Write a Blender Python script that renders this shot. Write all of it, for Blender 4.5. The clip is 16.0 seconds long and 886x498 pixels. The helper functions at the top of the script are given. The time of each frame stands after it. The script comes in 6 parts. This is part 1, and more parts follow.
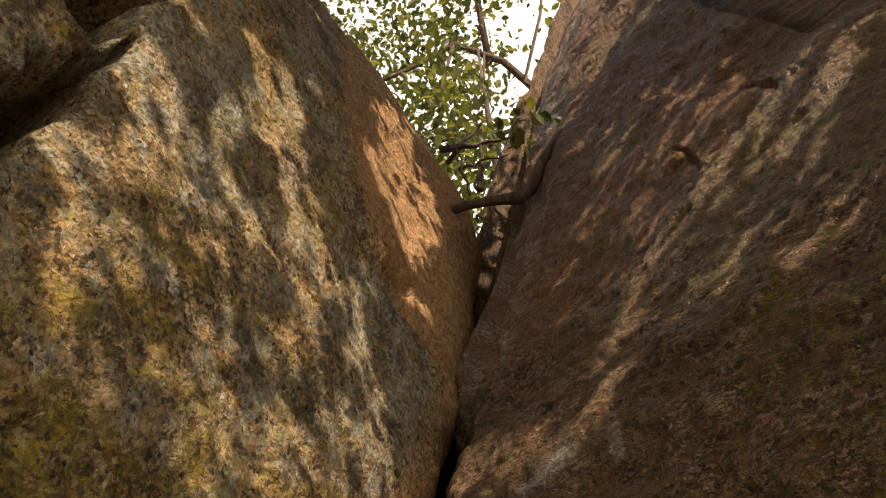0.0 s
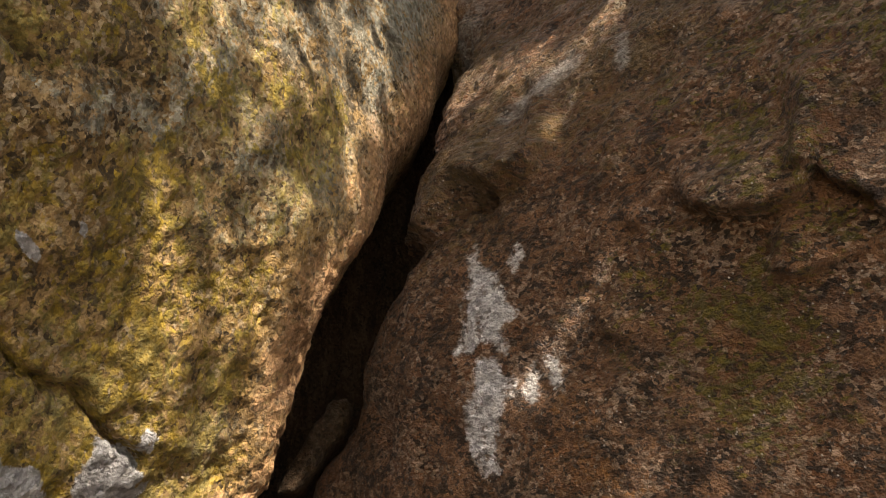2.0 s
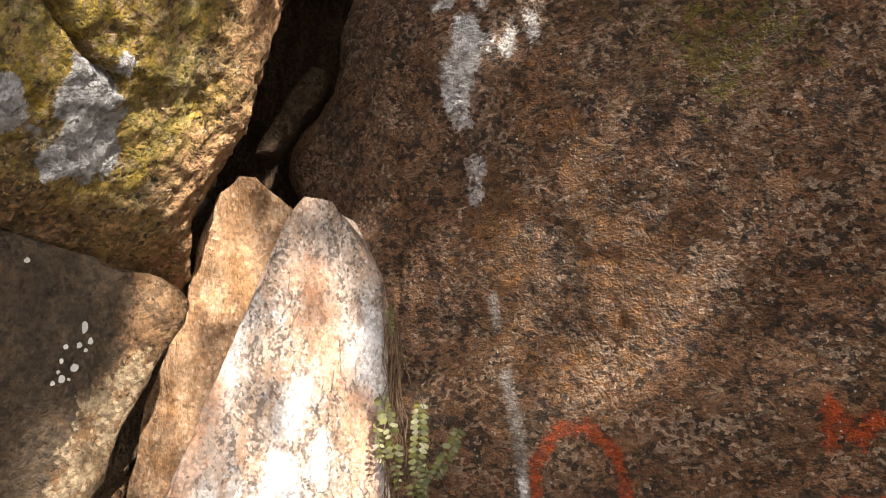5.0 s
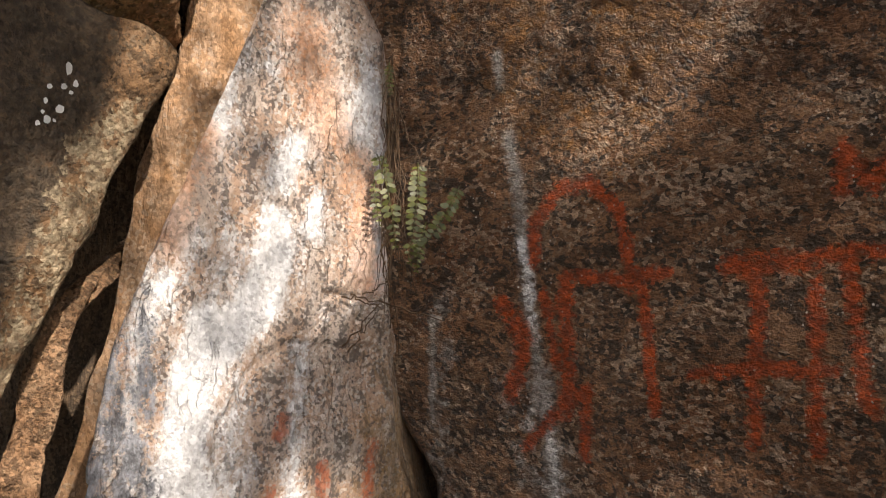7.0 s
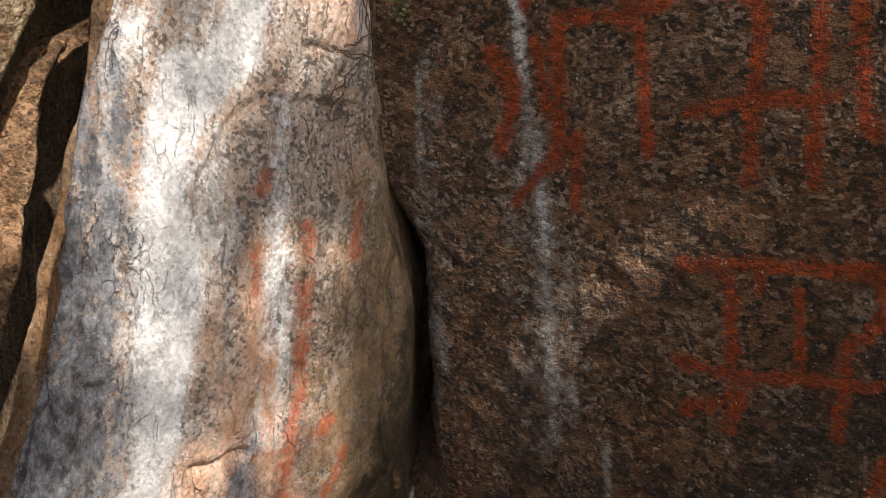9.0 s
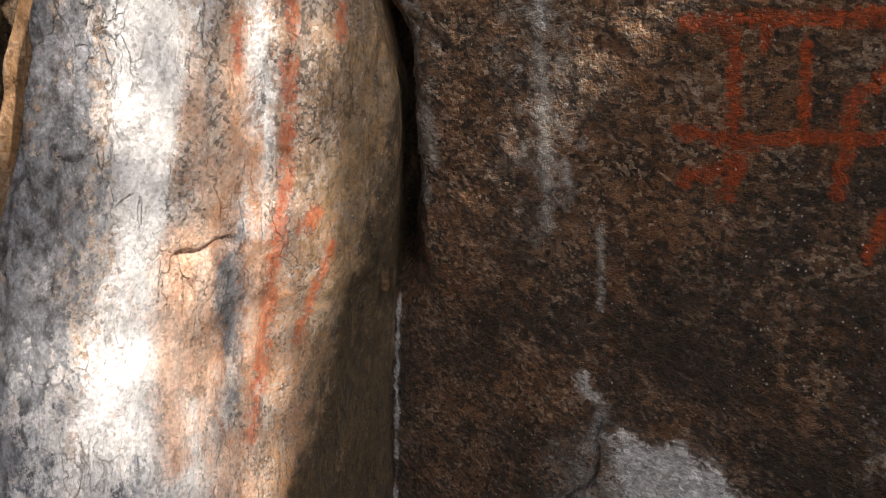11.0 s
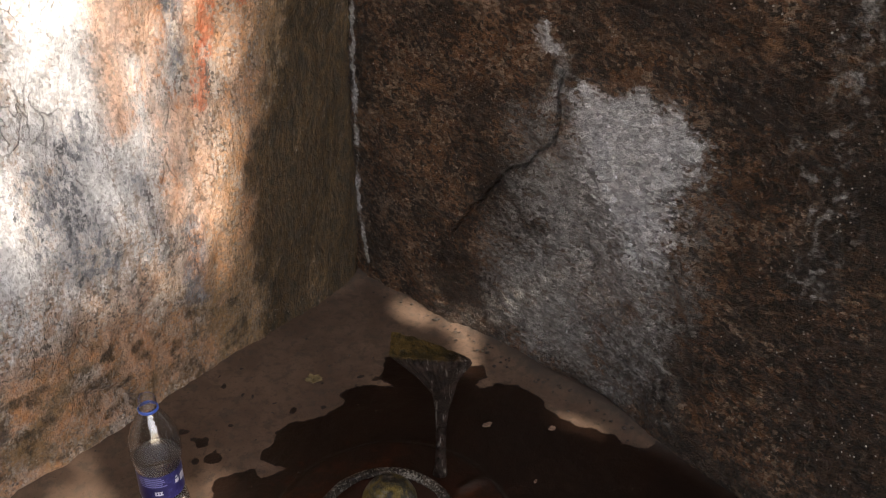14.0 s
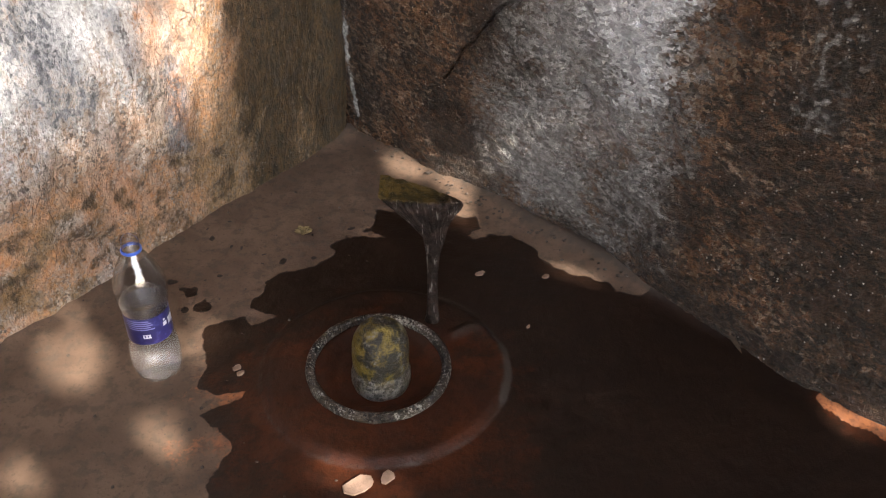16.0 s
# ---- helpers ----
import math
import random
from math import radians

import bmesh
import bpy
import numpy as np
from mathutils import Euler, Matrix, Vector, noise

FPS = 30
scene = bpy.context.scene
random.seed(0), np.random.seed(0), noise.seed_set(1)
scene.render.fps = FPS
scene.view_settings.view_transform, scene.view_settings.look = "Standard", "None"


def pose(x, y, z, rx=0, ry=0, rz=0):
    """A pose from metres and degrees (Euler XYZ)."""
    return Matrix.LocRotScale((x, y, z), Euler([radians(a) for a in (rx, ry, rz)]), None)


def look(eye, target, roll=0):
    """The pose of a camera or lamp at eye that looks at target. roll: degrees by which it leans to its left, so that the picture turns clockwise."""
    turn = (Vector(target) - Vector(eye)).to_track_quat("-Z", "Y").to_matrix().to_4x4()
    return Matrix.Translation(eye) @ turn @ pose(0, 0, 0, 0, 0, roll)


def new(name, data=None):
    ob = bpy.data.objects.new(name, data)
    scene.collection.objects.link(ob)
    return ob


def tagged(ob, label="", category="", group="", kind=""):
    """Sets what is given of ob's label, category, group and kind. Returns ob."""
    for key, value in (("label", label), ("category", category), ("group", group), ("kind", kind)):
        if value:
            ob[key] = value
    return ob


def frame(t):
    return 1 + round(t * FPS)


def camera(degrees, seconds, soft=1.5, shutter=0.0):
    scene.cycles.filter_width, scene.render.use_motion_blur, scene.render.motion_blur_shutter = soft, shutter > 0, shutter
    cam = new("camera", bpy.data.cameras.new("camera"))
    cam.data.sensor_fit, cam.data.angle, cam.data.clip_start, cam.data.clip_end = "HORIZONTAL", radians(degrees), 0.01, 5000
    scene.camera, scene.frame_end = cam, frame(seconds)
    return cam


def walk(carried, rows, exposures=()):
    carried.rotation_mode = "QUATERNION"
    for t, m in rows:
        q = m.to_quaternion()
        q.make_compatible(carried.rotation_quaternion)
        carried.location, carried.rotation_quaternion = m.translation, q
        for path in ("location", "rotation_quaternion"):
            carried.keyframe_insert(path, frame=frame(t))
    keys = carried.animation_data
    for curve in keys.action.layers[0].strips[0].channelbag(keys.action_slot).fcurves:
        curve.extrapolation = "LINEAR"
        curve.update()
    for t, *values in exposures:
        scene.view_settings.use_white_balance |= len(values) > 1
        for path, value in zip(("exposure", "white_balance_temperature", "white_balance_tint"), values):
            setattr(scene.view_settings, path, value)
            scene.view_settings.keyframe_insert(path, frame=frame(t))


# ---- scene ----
cam = camera(53.0, 16.0, soft=1.1, shutter=0.1)
PATH = [
    (0.0, 0.1543, -0.0434, 2.2533, 134.333, 2.651, 0.305),
    (0.5, 0.1455, -0.0006, 2.2236, 130.149, 1.788, -0.263),
    (1.0, 0.1394, 0.0375, 2.1895, 125.737, 1.332, -0.271),
    (1.5, 0.1322, 0.0706, 2.1524, 119.917, 1.394, -0.512),
    (2.0, 0.1265, 0.0954, 2.1200, 115.165, 0.451, -2.113),
    (2.5, 0.1231, 0.1079, 2.0887, 111.242, -0.413, -3.205),
    (3.0, 0.1230, 0.1140, 2.0622, 107.340, -1.275, -4.211),
    (3.5, 0.1237, 0.1123, 2.0410, 105.692, -1.039, -4.415),
    (3.7, 0.1239, 0.1122, 2.0315, 104.766, -0.908, -4.344),
    (5.8, 0.1302, 0.1444, 1.8874, 96.341, -1.663, -4.433),
    (6.0, 0.1322, 0.1516, 1.8712, 95.583, -1.807, -4.394),
    (6.5, 0.1380, 0.1730, 1.8277, 92.477, -1.981, -4.189),
    (7.0, 0.1447, 0.1896, 1.7839, 90.015, -2.435, -4.157),
    (7.5, 0.1509, 0.2023, 1.7405, 87.287, -2.348, -4.098),
    (8.0, 0.1562, 0.2113, 1.6961, 84.908, -2.385, -4.166),
    (8.5, 0.1596, 0.2181, 1.6511, 82.877, -2.310, -4.383),
    (8.7, 0.1599, 0.2208, 1.6328, 82.082, -2.118, -4.537),
    (10.8, 0.1217, 0.2325, 1.4357, 75.121, -1.826, -6.983),
    (11.0, 0.1226, 0.2314, 1.4185, 74.016, -1.818, -7.098),
    (11.5, 0.1286, 0.2277, 1.3754, 70.764, -1.976, -7.900),
    (12.0, 0.1357, 0.2229, 1.3363, 68.199, -1.796, -8.570),
    (12.5, 0.1419, 0.2182, 1.3013, 66.427, -1.908, -8.852),
    (13.0, 0.1474, 0.2123, 1.2678, 64.347, -1.457, -9.033),
    (13.5, 0.1531, 0.2066, 1.2341, 61.853, -1.465, -8.960),
    (14.0, 0.1579, 0.2034, 1.2043, 59.638, -1.440, -9.000),
    (14.5, 0.1614, 0.2023, 1.1784, 57.573, -1.249, -9.174),
    (15.0, 0.1653, 0.2007, 1.1557, 55.642, -1.180, -9.272),
    (15.5, 0.1684, 0.1994, 1.1344, 53.874, -1.307, -9.272),
    (16.0, 0.1715, 0.1985, 1.1143, 52.319, -1.212, -9.342),
]
walk(cam, [(t, pose(x, y, z, rx, ry, rz)) for t, x, y, z, rx, ry, rz in PATH],
     exposures=[(0.0, 0.89, 9000, 17), (1.0, 1.28, 8100, 15), (2.5, 1.92, 7300, 13), (3.5, 2.17, 7000, 12), (6.0, 1.72, 6850, 13), (6.5, 1.52, 6800, 13), (7.5, 1.2, 6700, 12), (8.5, 1.15, 6600, 11), (11.0, 1.55, 6630, 12), (14.0, 1.66, 6810, 13), (15.0, 2.0, 6750, 12), (16.0, 2.44, 6600, 11)])
from mathutils.bvhtree import BVHTree
# ---------------------------------------------------------------- light
SUN_DIR = Vector((0.335, -0.665, 0.667)).normalized()  # towards the sun
world = bpy.data.worlds.new("sky")
scene.world = world
world.use_nodes = True
sky = world.node_tree.nodes.new("ShaderNodeTexSky")
sky.sky_type = "NISHITA"
sky.sun_disc = False
sky.sun_elevation = math.asin(SUN_DIR.z)
sky.sun_rotation = math.atan2(SUN_DIR.x, SUN_DIR.y)
sky.air_density, sky.dust_density, sky.ozone_density = 1.0, 2.0, 1.0
haze = world.node_tree.nodes.new("ShaderNodeHueSaturation")  # a pale, hazy sky
haze.inputs["Saturation"].default_value = 0.75
world.node_tree.links.new(sky.outputs[0], haze.inputs["Color"])
world.node_tree.links.new(haze.outputs[0], world.node_tree.nodes["Background"].inputs[0])
world.node_tree.nodes["Background"].inputs[1].default_value = 0.13
sun = new("sun", bpy.data.lights.new("sun", "SUN"))
sun.data.energy, sun.data.angle, sun.data.color = 3.8, radians(0.53), (1.0, 0.915, 0.80)
sun.matrix_world = look(SUN_DIR * 20, (0, 0, 0))


# ---------------------------------------------------------------- tools
def lattice(ix, iy, iz, seed):
    h = (ix * 374761393 + iy * 668265263 + iz * 2147483647 + seed * 1274126177) & 0xFFFFFFFF
    h = ((h ^ (h >> 13)) * 1274126177) & 0xFFFFFFFF
    return ((h ^ (h >> 16)) & 0xFFFF) / 32767.5 - 1.0


def value_noise(P, seed=0):
    """Smooth noise in -1..1 at the points P (n x 3)."""
    base = np.floor(P).astype(np.int64)
    f = P - base
    f = f * f * f * (f * (f * 6 - 15) + 10)
    out = 0
    for dx in (0, 1):
        for dy in (0, 1):
            for dz in (0, 1):
                w = (f[:, 0] if dx else 1 - f[:, 0]) * (f[:, 1] if dy else 1 - f[:, 1]) * (f[:, 2] if dz else 1 - f[:, 2])
                out = out + w * lattice(base[:, 0] + dx, base[:, 1] + dy, base[:, 2] + dz, seed)
    return out


def fbm(P, freq, octaves=3, seed=0, gain=0.5):
    out, amp = 0, 1.0
    for k in range(octaves):
        out = out + amp * value_noise(P * freq + 17.3 * k, seed + 7 * k)
        freq, amp = freq * 2.03, amp * gain
    return out


def ridged(P, freq, octaves=2, seed=0):
    out, amp = 0, 1.0
    for k in range(octaves):
        out = out + amp * (1 - 2 * np.abs(value_noise(P * freq + 9.1 * k, seed + 5 * k)))
        freq, amp = freq * 2.1, amp * 0.5
    return out


def along(Q, line):
    """Distance of the 2D points Q (n x 2) to a polyline."""
    line = np.asarray(line, float)
    best = np.full(len(Q), 1e9)
    if len(line) == 1:
        return np.hypot(*(Q - line[0]).T)
    for a, b in zip(line[:-1], line[1:]):
        d = b - a
        k = np.clip(((Q - a) @ d) / (d @ d + 1e-12), 0, 1)
        best = np.minimum(best, np.hypot(*(Q - a - k[:, None] * d).T))
    return best


def daub(Q, line, r):
    """A mask that is 1 on the line, a half at the distance r and 0 at twice r."""
    return np.clip(1 - along(Q, line) / (2 * r), 0, 1)


def within(Q, poly):
    """Which of the 2D points lie in a polygon."""
    poly = np.asarray(poly)
    hit = np.zeros(len(Q), bool)
    for (ax, ay), (bx, by) in zip(poly, np.roll(poly, -1, 0)):
        cross = ((ay > Q[:, 1]) != (by > Q[:, 1])) & (Q[:, 0] < (bx - ax) * (Q[:, 1] - ay) / (by - ay + 1e-12) + ax)
        hit ^= cross
    return hit


def patch(Q, outline, soft, sway=0):
    """A mask of a closed outline: 1 well inside, a half on the line, 0 outside, over twice soft."""
    Q = Q + sway
    reach = along(Q, list(outline) + list(outline[:1])) * np.where(within(Q, outline), 1, -1)
    return np.clip(0.5 + reach / (2 * soft), 0, 1)


def part(name, bm, material, parent=None, label=""):
    me = bpy.data.meshes.new(name)
    bm.to_mesh(me)
    bm.free()
    me.materials.append(material)
    ob = new(name, me)
    if parent is not None:
        ob.parent = parent
    if label:
        ob["label"] = label
    return ob


def smooth(ob):
    for p in ob.data.polygons:
        p.use_smooth = True
    return ob


def group_of(name, place=(0, 0, 0)):
    ob = new(name)
    ob.empty_display_size = 0.05
    ob.location = place
    return ob


def grid_mesh(name, X, material, closed, masks=None, shade=True):
    """A mesh from a grid of places (rows x columns x 3); closed joins the last column to the first and caps both ends."""
    nz, n = X.shape[:2]
    idx = np.arange(nz * n).reshape(nz, n)
    if closed:
        nxt = np.roll(idx, -1, axis=1)
        quads = np.stack([idx[:-1], nxt[:-1], nxt[1:], idx[1:]], -1).reshape(-1, 4)
    else:
        quads = np.stack([idx[:-1, :-1], idx[:-1, 1:], idx[1:, 1:], idx[1:, :-1]], -1).reshape(-1, 4)
    co = X.reshape(-1, 3)
    loops = quads.ravel()
    sizes = np.full(len(quads), 4)
    if closed:
        low, high = X[0].mean(0), X[-1].mean(0)
        co = np.vstack([co, low, high])
        a, b = nz * n, nz * n + 1
        t1 = np.stack([nxt[0], idx[0], np.full(n, a)], -1)
        t2 = np.stack([idx[-1], nxt[-1], np.full(n, b)], -1)
        loops = np.concatenate([loops, t1.ravel(), t2.ravel()])
        sizes = np.concatenate([sizes, np.full(2 * n, 3)])
    me = bpy.data.meshes.new(name)
    me.vertices.add(len(co))
    me.vertices.foreach_set("co", co.astype(np.float32).ravel())
    me.loops.add(len(loops))
    me.loops.foreach_set("vertex_index", loops.astype(np.int32))
    me.polygons.add(len(sizes))
    me.polygons.foreach_set("loop_start", np.concatenate([[0], np.cumsum(sizes)[:-1]]).astype(np.int32))
    me.polygons.foreach_set("use_smooth", np.full(len(sizes), shade))
    me.update(calc_edges=True)
    me.validate()
    for key, values in (masks or {}).items():
        at = me.attributes.new(key, "FLOAT", "POINT")
        full = np.zeros(len(co), np.float32)
        full[: len(values)] = values
        at.data.foreach_set("value", full)
    me.materials.append(material)
    return new(name, me)


def blur(a, sigma, axis):
    """Gaussian blur of a along an axis, in samples."""
    r = int(3 * sigma) + 1
    k = np.exp(-0.5 * (np.arange(-r, r + 1) / sigma) ** 2)
    k /= k.sum()
    pad = [(0, 0)] * a.ndim
    pad[axis] = (r, r)
    p = np.pad(a, pad, mode="reflect", reflect_type="odd")
    out = 0
    for i, w in enumerate(k):
        out = out + w * np.take(p, np.arange(i, i + a.shape[axis]), axis=axis)
    return out


def loft(zs, corners, counts, soften, row_soften=3.0):
    """Places of a rock built from level outlines: corners is rows x k x 2, joined in a ring with counts[i] samples from corner i on.
    The first run of samples, up to the first count under 12, is rounded by soften samples."""
    k = corners.shape[1]
    runs = []
    for i in range(k):
        a, b = corners[:, i], corners[:, (i + 1) % k]
        s = np.linspace(0, 1, counts[i], endpoint=False)
        runs.append(a[:, None] + (b - a)[:, None] * s[None, :, None])
    ring = np.concatenate(runs, 1)
    dense = 0
    for c in counts:
        if c < 12:
            break
        dense += c
    ring[:, :dense] = blur(ring[:, :dense], soften, 1)
    ring = blur(ring, row_soften, 0)
    X = np.empty(ring.shape[:2] + (3,))
    X[..., :2] = ring
    X[..., 2] = zs[:, None]
    return X


def outward(X):
    """Unit normals of a closed loft."""
    dz = np.gradient(X, axis=0)
    du = np.roll(X, -1, 1) - np.roll(X, 1, 1)
    nrm = np.cross(du, dz)
    return nrm / (np.linalg.norm(nrm, axis=2, keepdims=True) + 1e-9)


def roughen(X, amounts, grain=(1, 1, 1), seed=0):
    """Adds relief along the normals: amounts is a list of (size, height, octaves)."""
    nrm = outward(X)
    P = X.reshape(-1, 3) * np.array(grain)
    h = 0
    for i, (size, height, octaves) in enumerate(amounts):
        h = h + height * fbm(P, 1 / size, octaves, seed + 31 * i)
    return X + nrm * h.reshape(X.shape[:2] + (1,)), nrm


def sample(keys, zs):
    keys = np.asarray(keys, float)
    return np.interp(zs, keys[:, 0], keys[:, 1])


# ---------------------------------------------------------------- materials
def shader(name):
    m = bpy.data.materials.new(name)
    m.use_nodes = True
    return m, m.node_tree.nodes, m.node_tree.links, m.node_tree.nodes["Principled BSDF"]


class Nodes:
    """Short hands for building a material's nodes."""

    def __init__(self, name):
        self.m, self.n, self.l, self.p = shader(name)
        tc = self.n.new("ShaderNodeTexCoord")
        self.co = tc.outputs["Object"]

    def put(self, socket, v):
        if isinstance(v, bpy.types.NodeSocket):
            self.l.new(v, socket)
        elif isinstance(v, (tuple, list)) and len(v) == 3 and socket.type == "RGBA":
            socket.default_value = (*v, 1)
        else:
            socket.default_value = v

    def math(self, op, a, b=0.0, clamp=False):
        nd = self.n.new("ShaderNodeMath")
        nd.operation, nd.use_clamp = op, clamp
        self.put(nd.inputs[0], a), self.put(nd.inputs[1], b)
        return nd.outputs[0]

    def mapped(self, scale, turn=(0, 0, 0)):
        nd = self.n.new("ShaderNodeMapping")
        self.l.new(self.co, nd.inputs[0])
        nd.inputs["Scale"].default_value = scale
        nd.inputs["Rotation"].default_value = [radians(a) for a in turn]
        return nd.outputs[0]

    def noise(self, scale, detail=4.0, rough=0.55, co=None, warp=0.0):
        nd = self.n.new("ShaderNodeTexNoise")
        self.l.new(co or self.co, nd.inputs["Vector"])
        nd.inputs["Scale"].default_value, nd.inputs["Detail"].default_value = scale, detail
        nd.inputs["Roughness"].default_value, nd.inputs["Distortion"].default_value = rough, warp
        return nd.outputs["Fac"]

    def cells(self, scale, co=None, feature="F1", out="Distance"):
        nd = self.n.new("ShaderNodeTexVoronoi")
        nd.feature = feature
        self.l.new(co or self.co, nd.inputs["Vector"])
        nd.inputs["Scale"].default_value = scale
        return nd.outputs[out]

    def step(self, v, lo, hi, a=0.0, b=1.0):
        nd = self.n.new("ShaderNodeMapRange")
        nd.interpolation_type = "SMOOTHSTEP"
        self.put(nd.inputs["Value"], v)
        for key, x in (("From Min", lo), ("From Max", hi), ("To Min", a), ("To Max", b)):
            nd.inputs[key].default_value = x
        return nd.outputs[0]

    def mix(self, fac, a, b, mode="MIX"):
        nd = self.n.new("ShaderNodeMix")
        nd.data_type, nd.blend_type = "RGBA", mode
        self.put(nd.inputs["Factor"], fac)
        self.put(nd.inputs[6], a), self.put(nd.inputs[7], b)
        return nd.outputs[2]

    def attr(self, name):
        nd = self.n.new("ShaderNodeAttribute")
        nd.attribute_name = name
        return nd.outputs["Fac"]

    def bump(self, height, strength, distance, normal=None):
        nd = self.n.new("ShaderNodeBump")
        self.put(nd.inputs["Height"], height)
        nd.inputs["Strength"].default_value, nd.inputs["Distance"].default_value = strength, distance
        if normal:
            self.l.new(normal, nd.inputs["Normal"])
        return nd.outputs[0]

    def done(self, color, rough, normal=None, **more):
        self.put(self.p.inputs["Base Color"], color)
        self.put(self.p.inputs["Roughness"], rough)
        if normal:
            self.l.new(normal, self.p.inputs["Normal"])
        for key, v in more.items():
            self.put(self.p.inputs[key.replace("_", " ").title().replace("Ior", "IOR")], v)
        return self.m


def rock_material(name, tones, turn=(0, 0, 0), stretch=(1, 1, 1), layers=(), dark=0.5, light=0.35, rough=0.8, relief=1.0, cell=150.0, grain=(1, 1, 1), patch=3.0, crackle=0.0, tone=0.68, glint=0.0, mottle=14.0, grit=0.12, shine=0.3, speckle=0.3):
    """Granite: patches of the tones, crystals that lie in dark and pale lenses; layers are (attribute, colour, second colour, raggedness, cover, softness)."""
    k = Nodes(name)
    dim = lambda c: tuple(v * tone for v in c)
    tones = [dim(c) for c in tones]
    g = k.mapped(stretch, turn)
    # crystals: cells in a slightly wavering space
    sway = k.n.new("ShaderNodeTexNoise")
    sway.inputs["Scale"].default_value, sway.inputs["Detail"].default_value = cell * 0.6, 2
    k.l.new(k.co, sway.inputs["Vector"])
    bent = k.n.new("ShaderNodeVectorMath")
    bent.operation = "MULTIPLY_ADD"
    k.l.new(sway.outputs["Color"], bent.inputs[0])
    bent.inputs[1].default_value = (1.1 / cell,) * 3
    k.l.new(k.mapped(grain, turn), bent.inputs[2])
    cells = k.n.new("ShaderNodeTexVoronoi")
    cells.inputs["Scale"].default_value = cell
    k.l.new(bent.outputs[0], cells.inputs["Vector"])
    pick = k.n.new("ShaderNodeSeparateColor")
    k.l.new(cells.outputs["Color"], pick.inputs[0])
    r1, r2, r3 = pick.outputs[0], pick.outputs[1], pick.outputs[2]
    big = k.noise(patch, 4, 0.65, warp=0.6)
    mid = k.noise(mottle, 5, 0.62, g, 0.5)
    lens = k.noise(mottle * 2.3, 4, 0.6, g, 0.7)
    fine = k.noise(70, 4, 0.65, g)
    tiny = k.noise(260, 2, 0.6)
    col = k.mix(k.step(big, 0.36, 0.64), tones[0], tones[1])
    col = k.mix(k.step(mid, 0.42, 0.66), col, tones[2])
    shade = k.math("ADD", r1, k.math("MULTIPLY", k.math("SUBTRACT", k.math("ADD", lens, k.math("MULTIPLY", fine, 0.5)), 0.75), 4.2))
    col = k.mix(k.step(shade, 0.45, 0.85, 0, dark), col, tones[3])
    pale = k.math("SUBTRACT", k.math("ADD", r2, k.math("MULTIPLY", k.math("SUBTRACT", k.noise(mottle * 0.7, 3, 0.6, g), 0.5), 1.6)), k.math("MULTIPLY", k.math("SUBTRACT", mid, 0.5), 1.2))
    col = k.mix(k.step(pale, 0.72, 0.95, 0, light), col, tones[4])
    col = k.mix(k.step(tiny, 0.32, 0.46, 0.55 * dark, 0), col, tones[3])
    for key, c1, c2, ragged, cover, soft in layers:
        a = k.attr(key)
        if key not in ("chalk", "grey"):
            c1, c2 = dim(c1), dim(c2)
        n = k.noise(26, 7, 0.7, g, 0.4)
        worn = k.math("ADD", k.math("SUBTRACT", n, 0.5), k.math("MULTIPLY", k.math("SUBTRACT", r3, 0.5), 0.22))
        worn = k.math("ADD", worn, k.math("MULTIPLY", k.math("SUBTRACT", fine, 0.5), 0.6))
        edge = k.math("ADD", a, k.math("MULTIPLY", worn, k.step(a, 0.0, 0.3, 0.0, ragged)))
        fac = k.step(edge, 0.5 - soft, 0.5 + soft, 0, cover)
        tint = k.mix(k.step(k.noise(44, 5, 0.7, g), 0.35, 0.65), c1, c2)
        tint = k.mix(k.step(k.math("ADD", r2, k.math("MULTIPLY", fine, 0.8)), 1.05, 1.35, 0, 0.5), tint, tuple(v * 0.42 for v in c2))
        col = k.mix(fac, col, tint)
    col = k.mix(1.0, col, k.mix(r3, (1 - speckle,) * 3, (1 + speckle,) * 3), "MULTIPLY")
    split = None
    if crackle:
        wander_co = k.n.new("ShaderNodeVectorMath")
        wander_co.operation = "MULTIPLY_ADD"
        drift = k.n.new("ShaderNodeTexNoise")
        drift.inputs["Scale"].default_value, drift.inputs["Detail"].default_value = 16, 5
        k.l.new(k.co, drift.inputs["Vector"])
        k.l.new(drift.outputs["Color"], wander_co.inputs[0])
        wander_co.inputs[1].default_value = (0.05, 0.05, 0.05)
        lens_co = k.n.new("ShaderNodeMapping")
        lens_co.inputs["Scale"].default_value = (1.1, 1.1, 0.22)
        k.l.new(k.co, wander_co.inputs[2])
        k.l.new(wander_co.outputs[0], lens_co.inputs[0])
        split = k.step(k.cells(30, lens_co.outputs[0], "DISTANCE_TO_EDGE"), 0.0, 0.028, 1, 0)
        split = k.math("MULTIPLY", split, k.step(k.noise(7, 5, 0.7), 0.46, 0.62))
        col = k.mix(k.math("MULTIPLY", split, crackle), col, (0.07, 0.055, 0.045))
    gloss = k.step(fine, 0.3, 0.7, rough - 0.12, rough + 0.1)
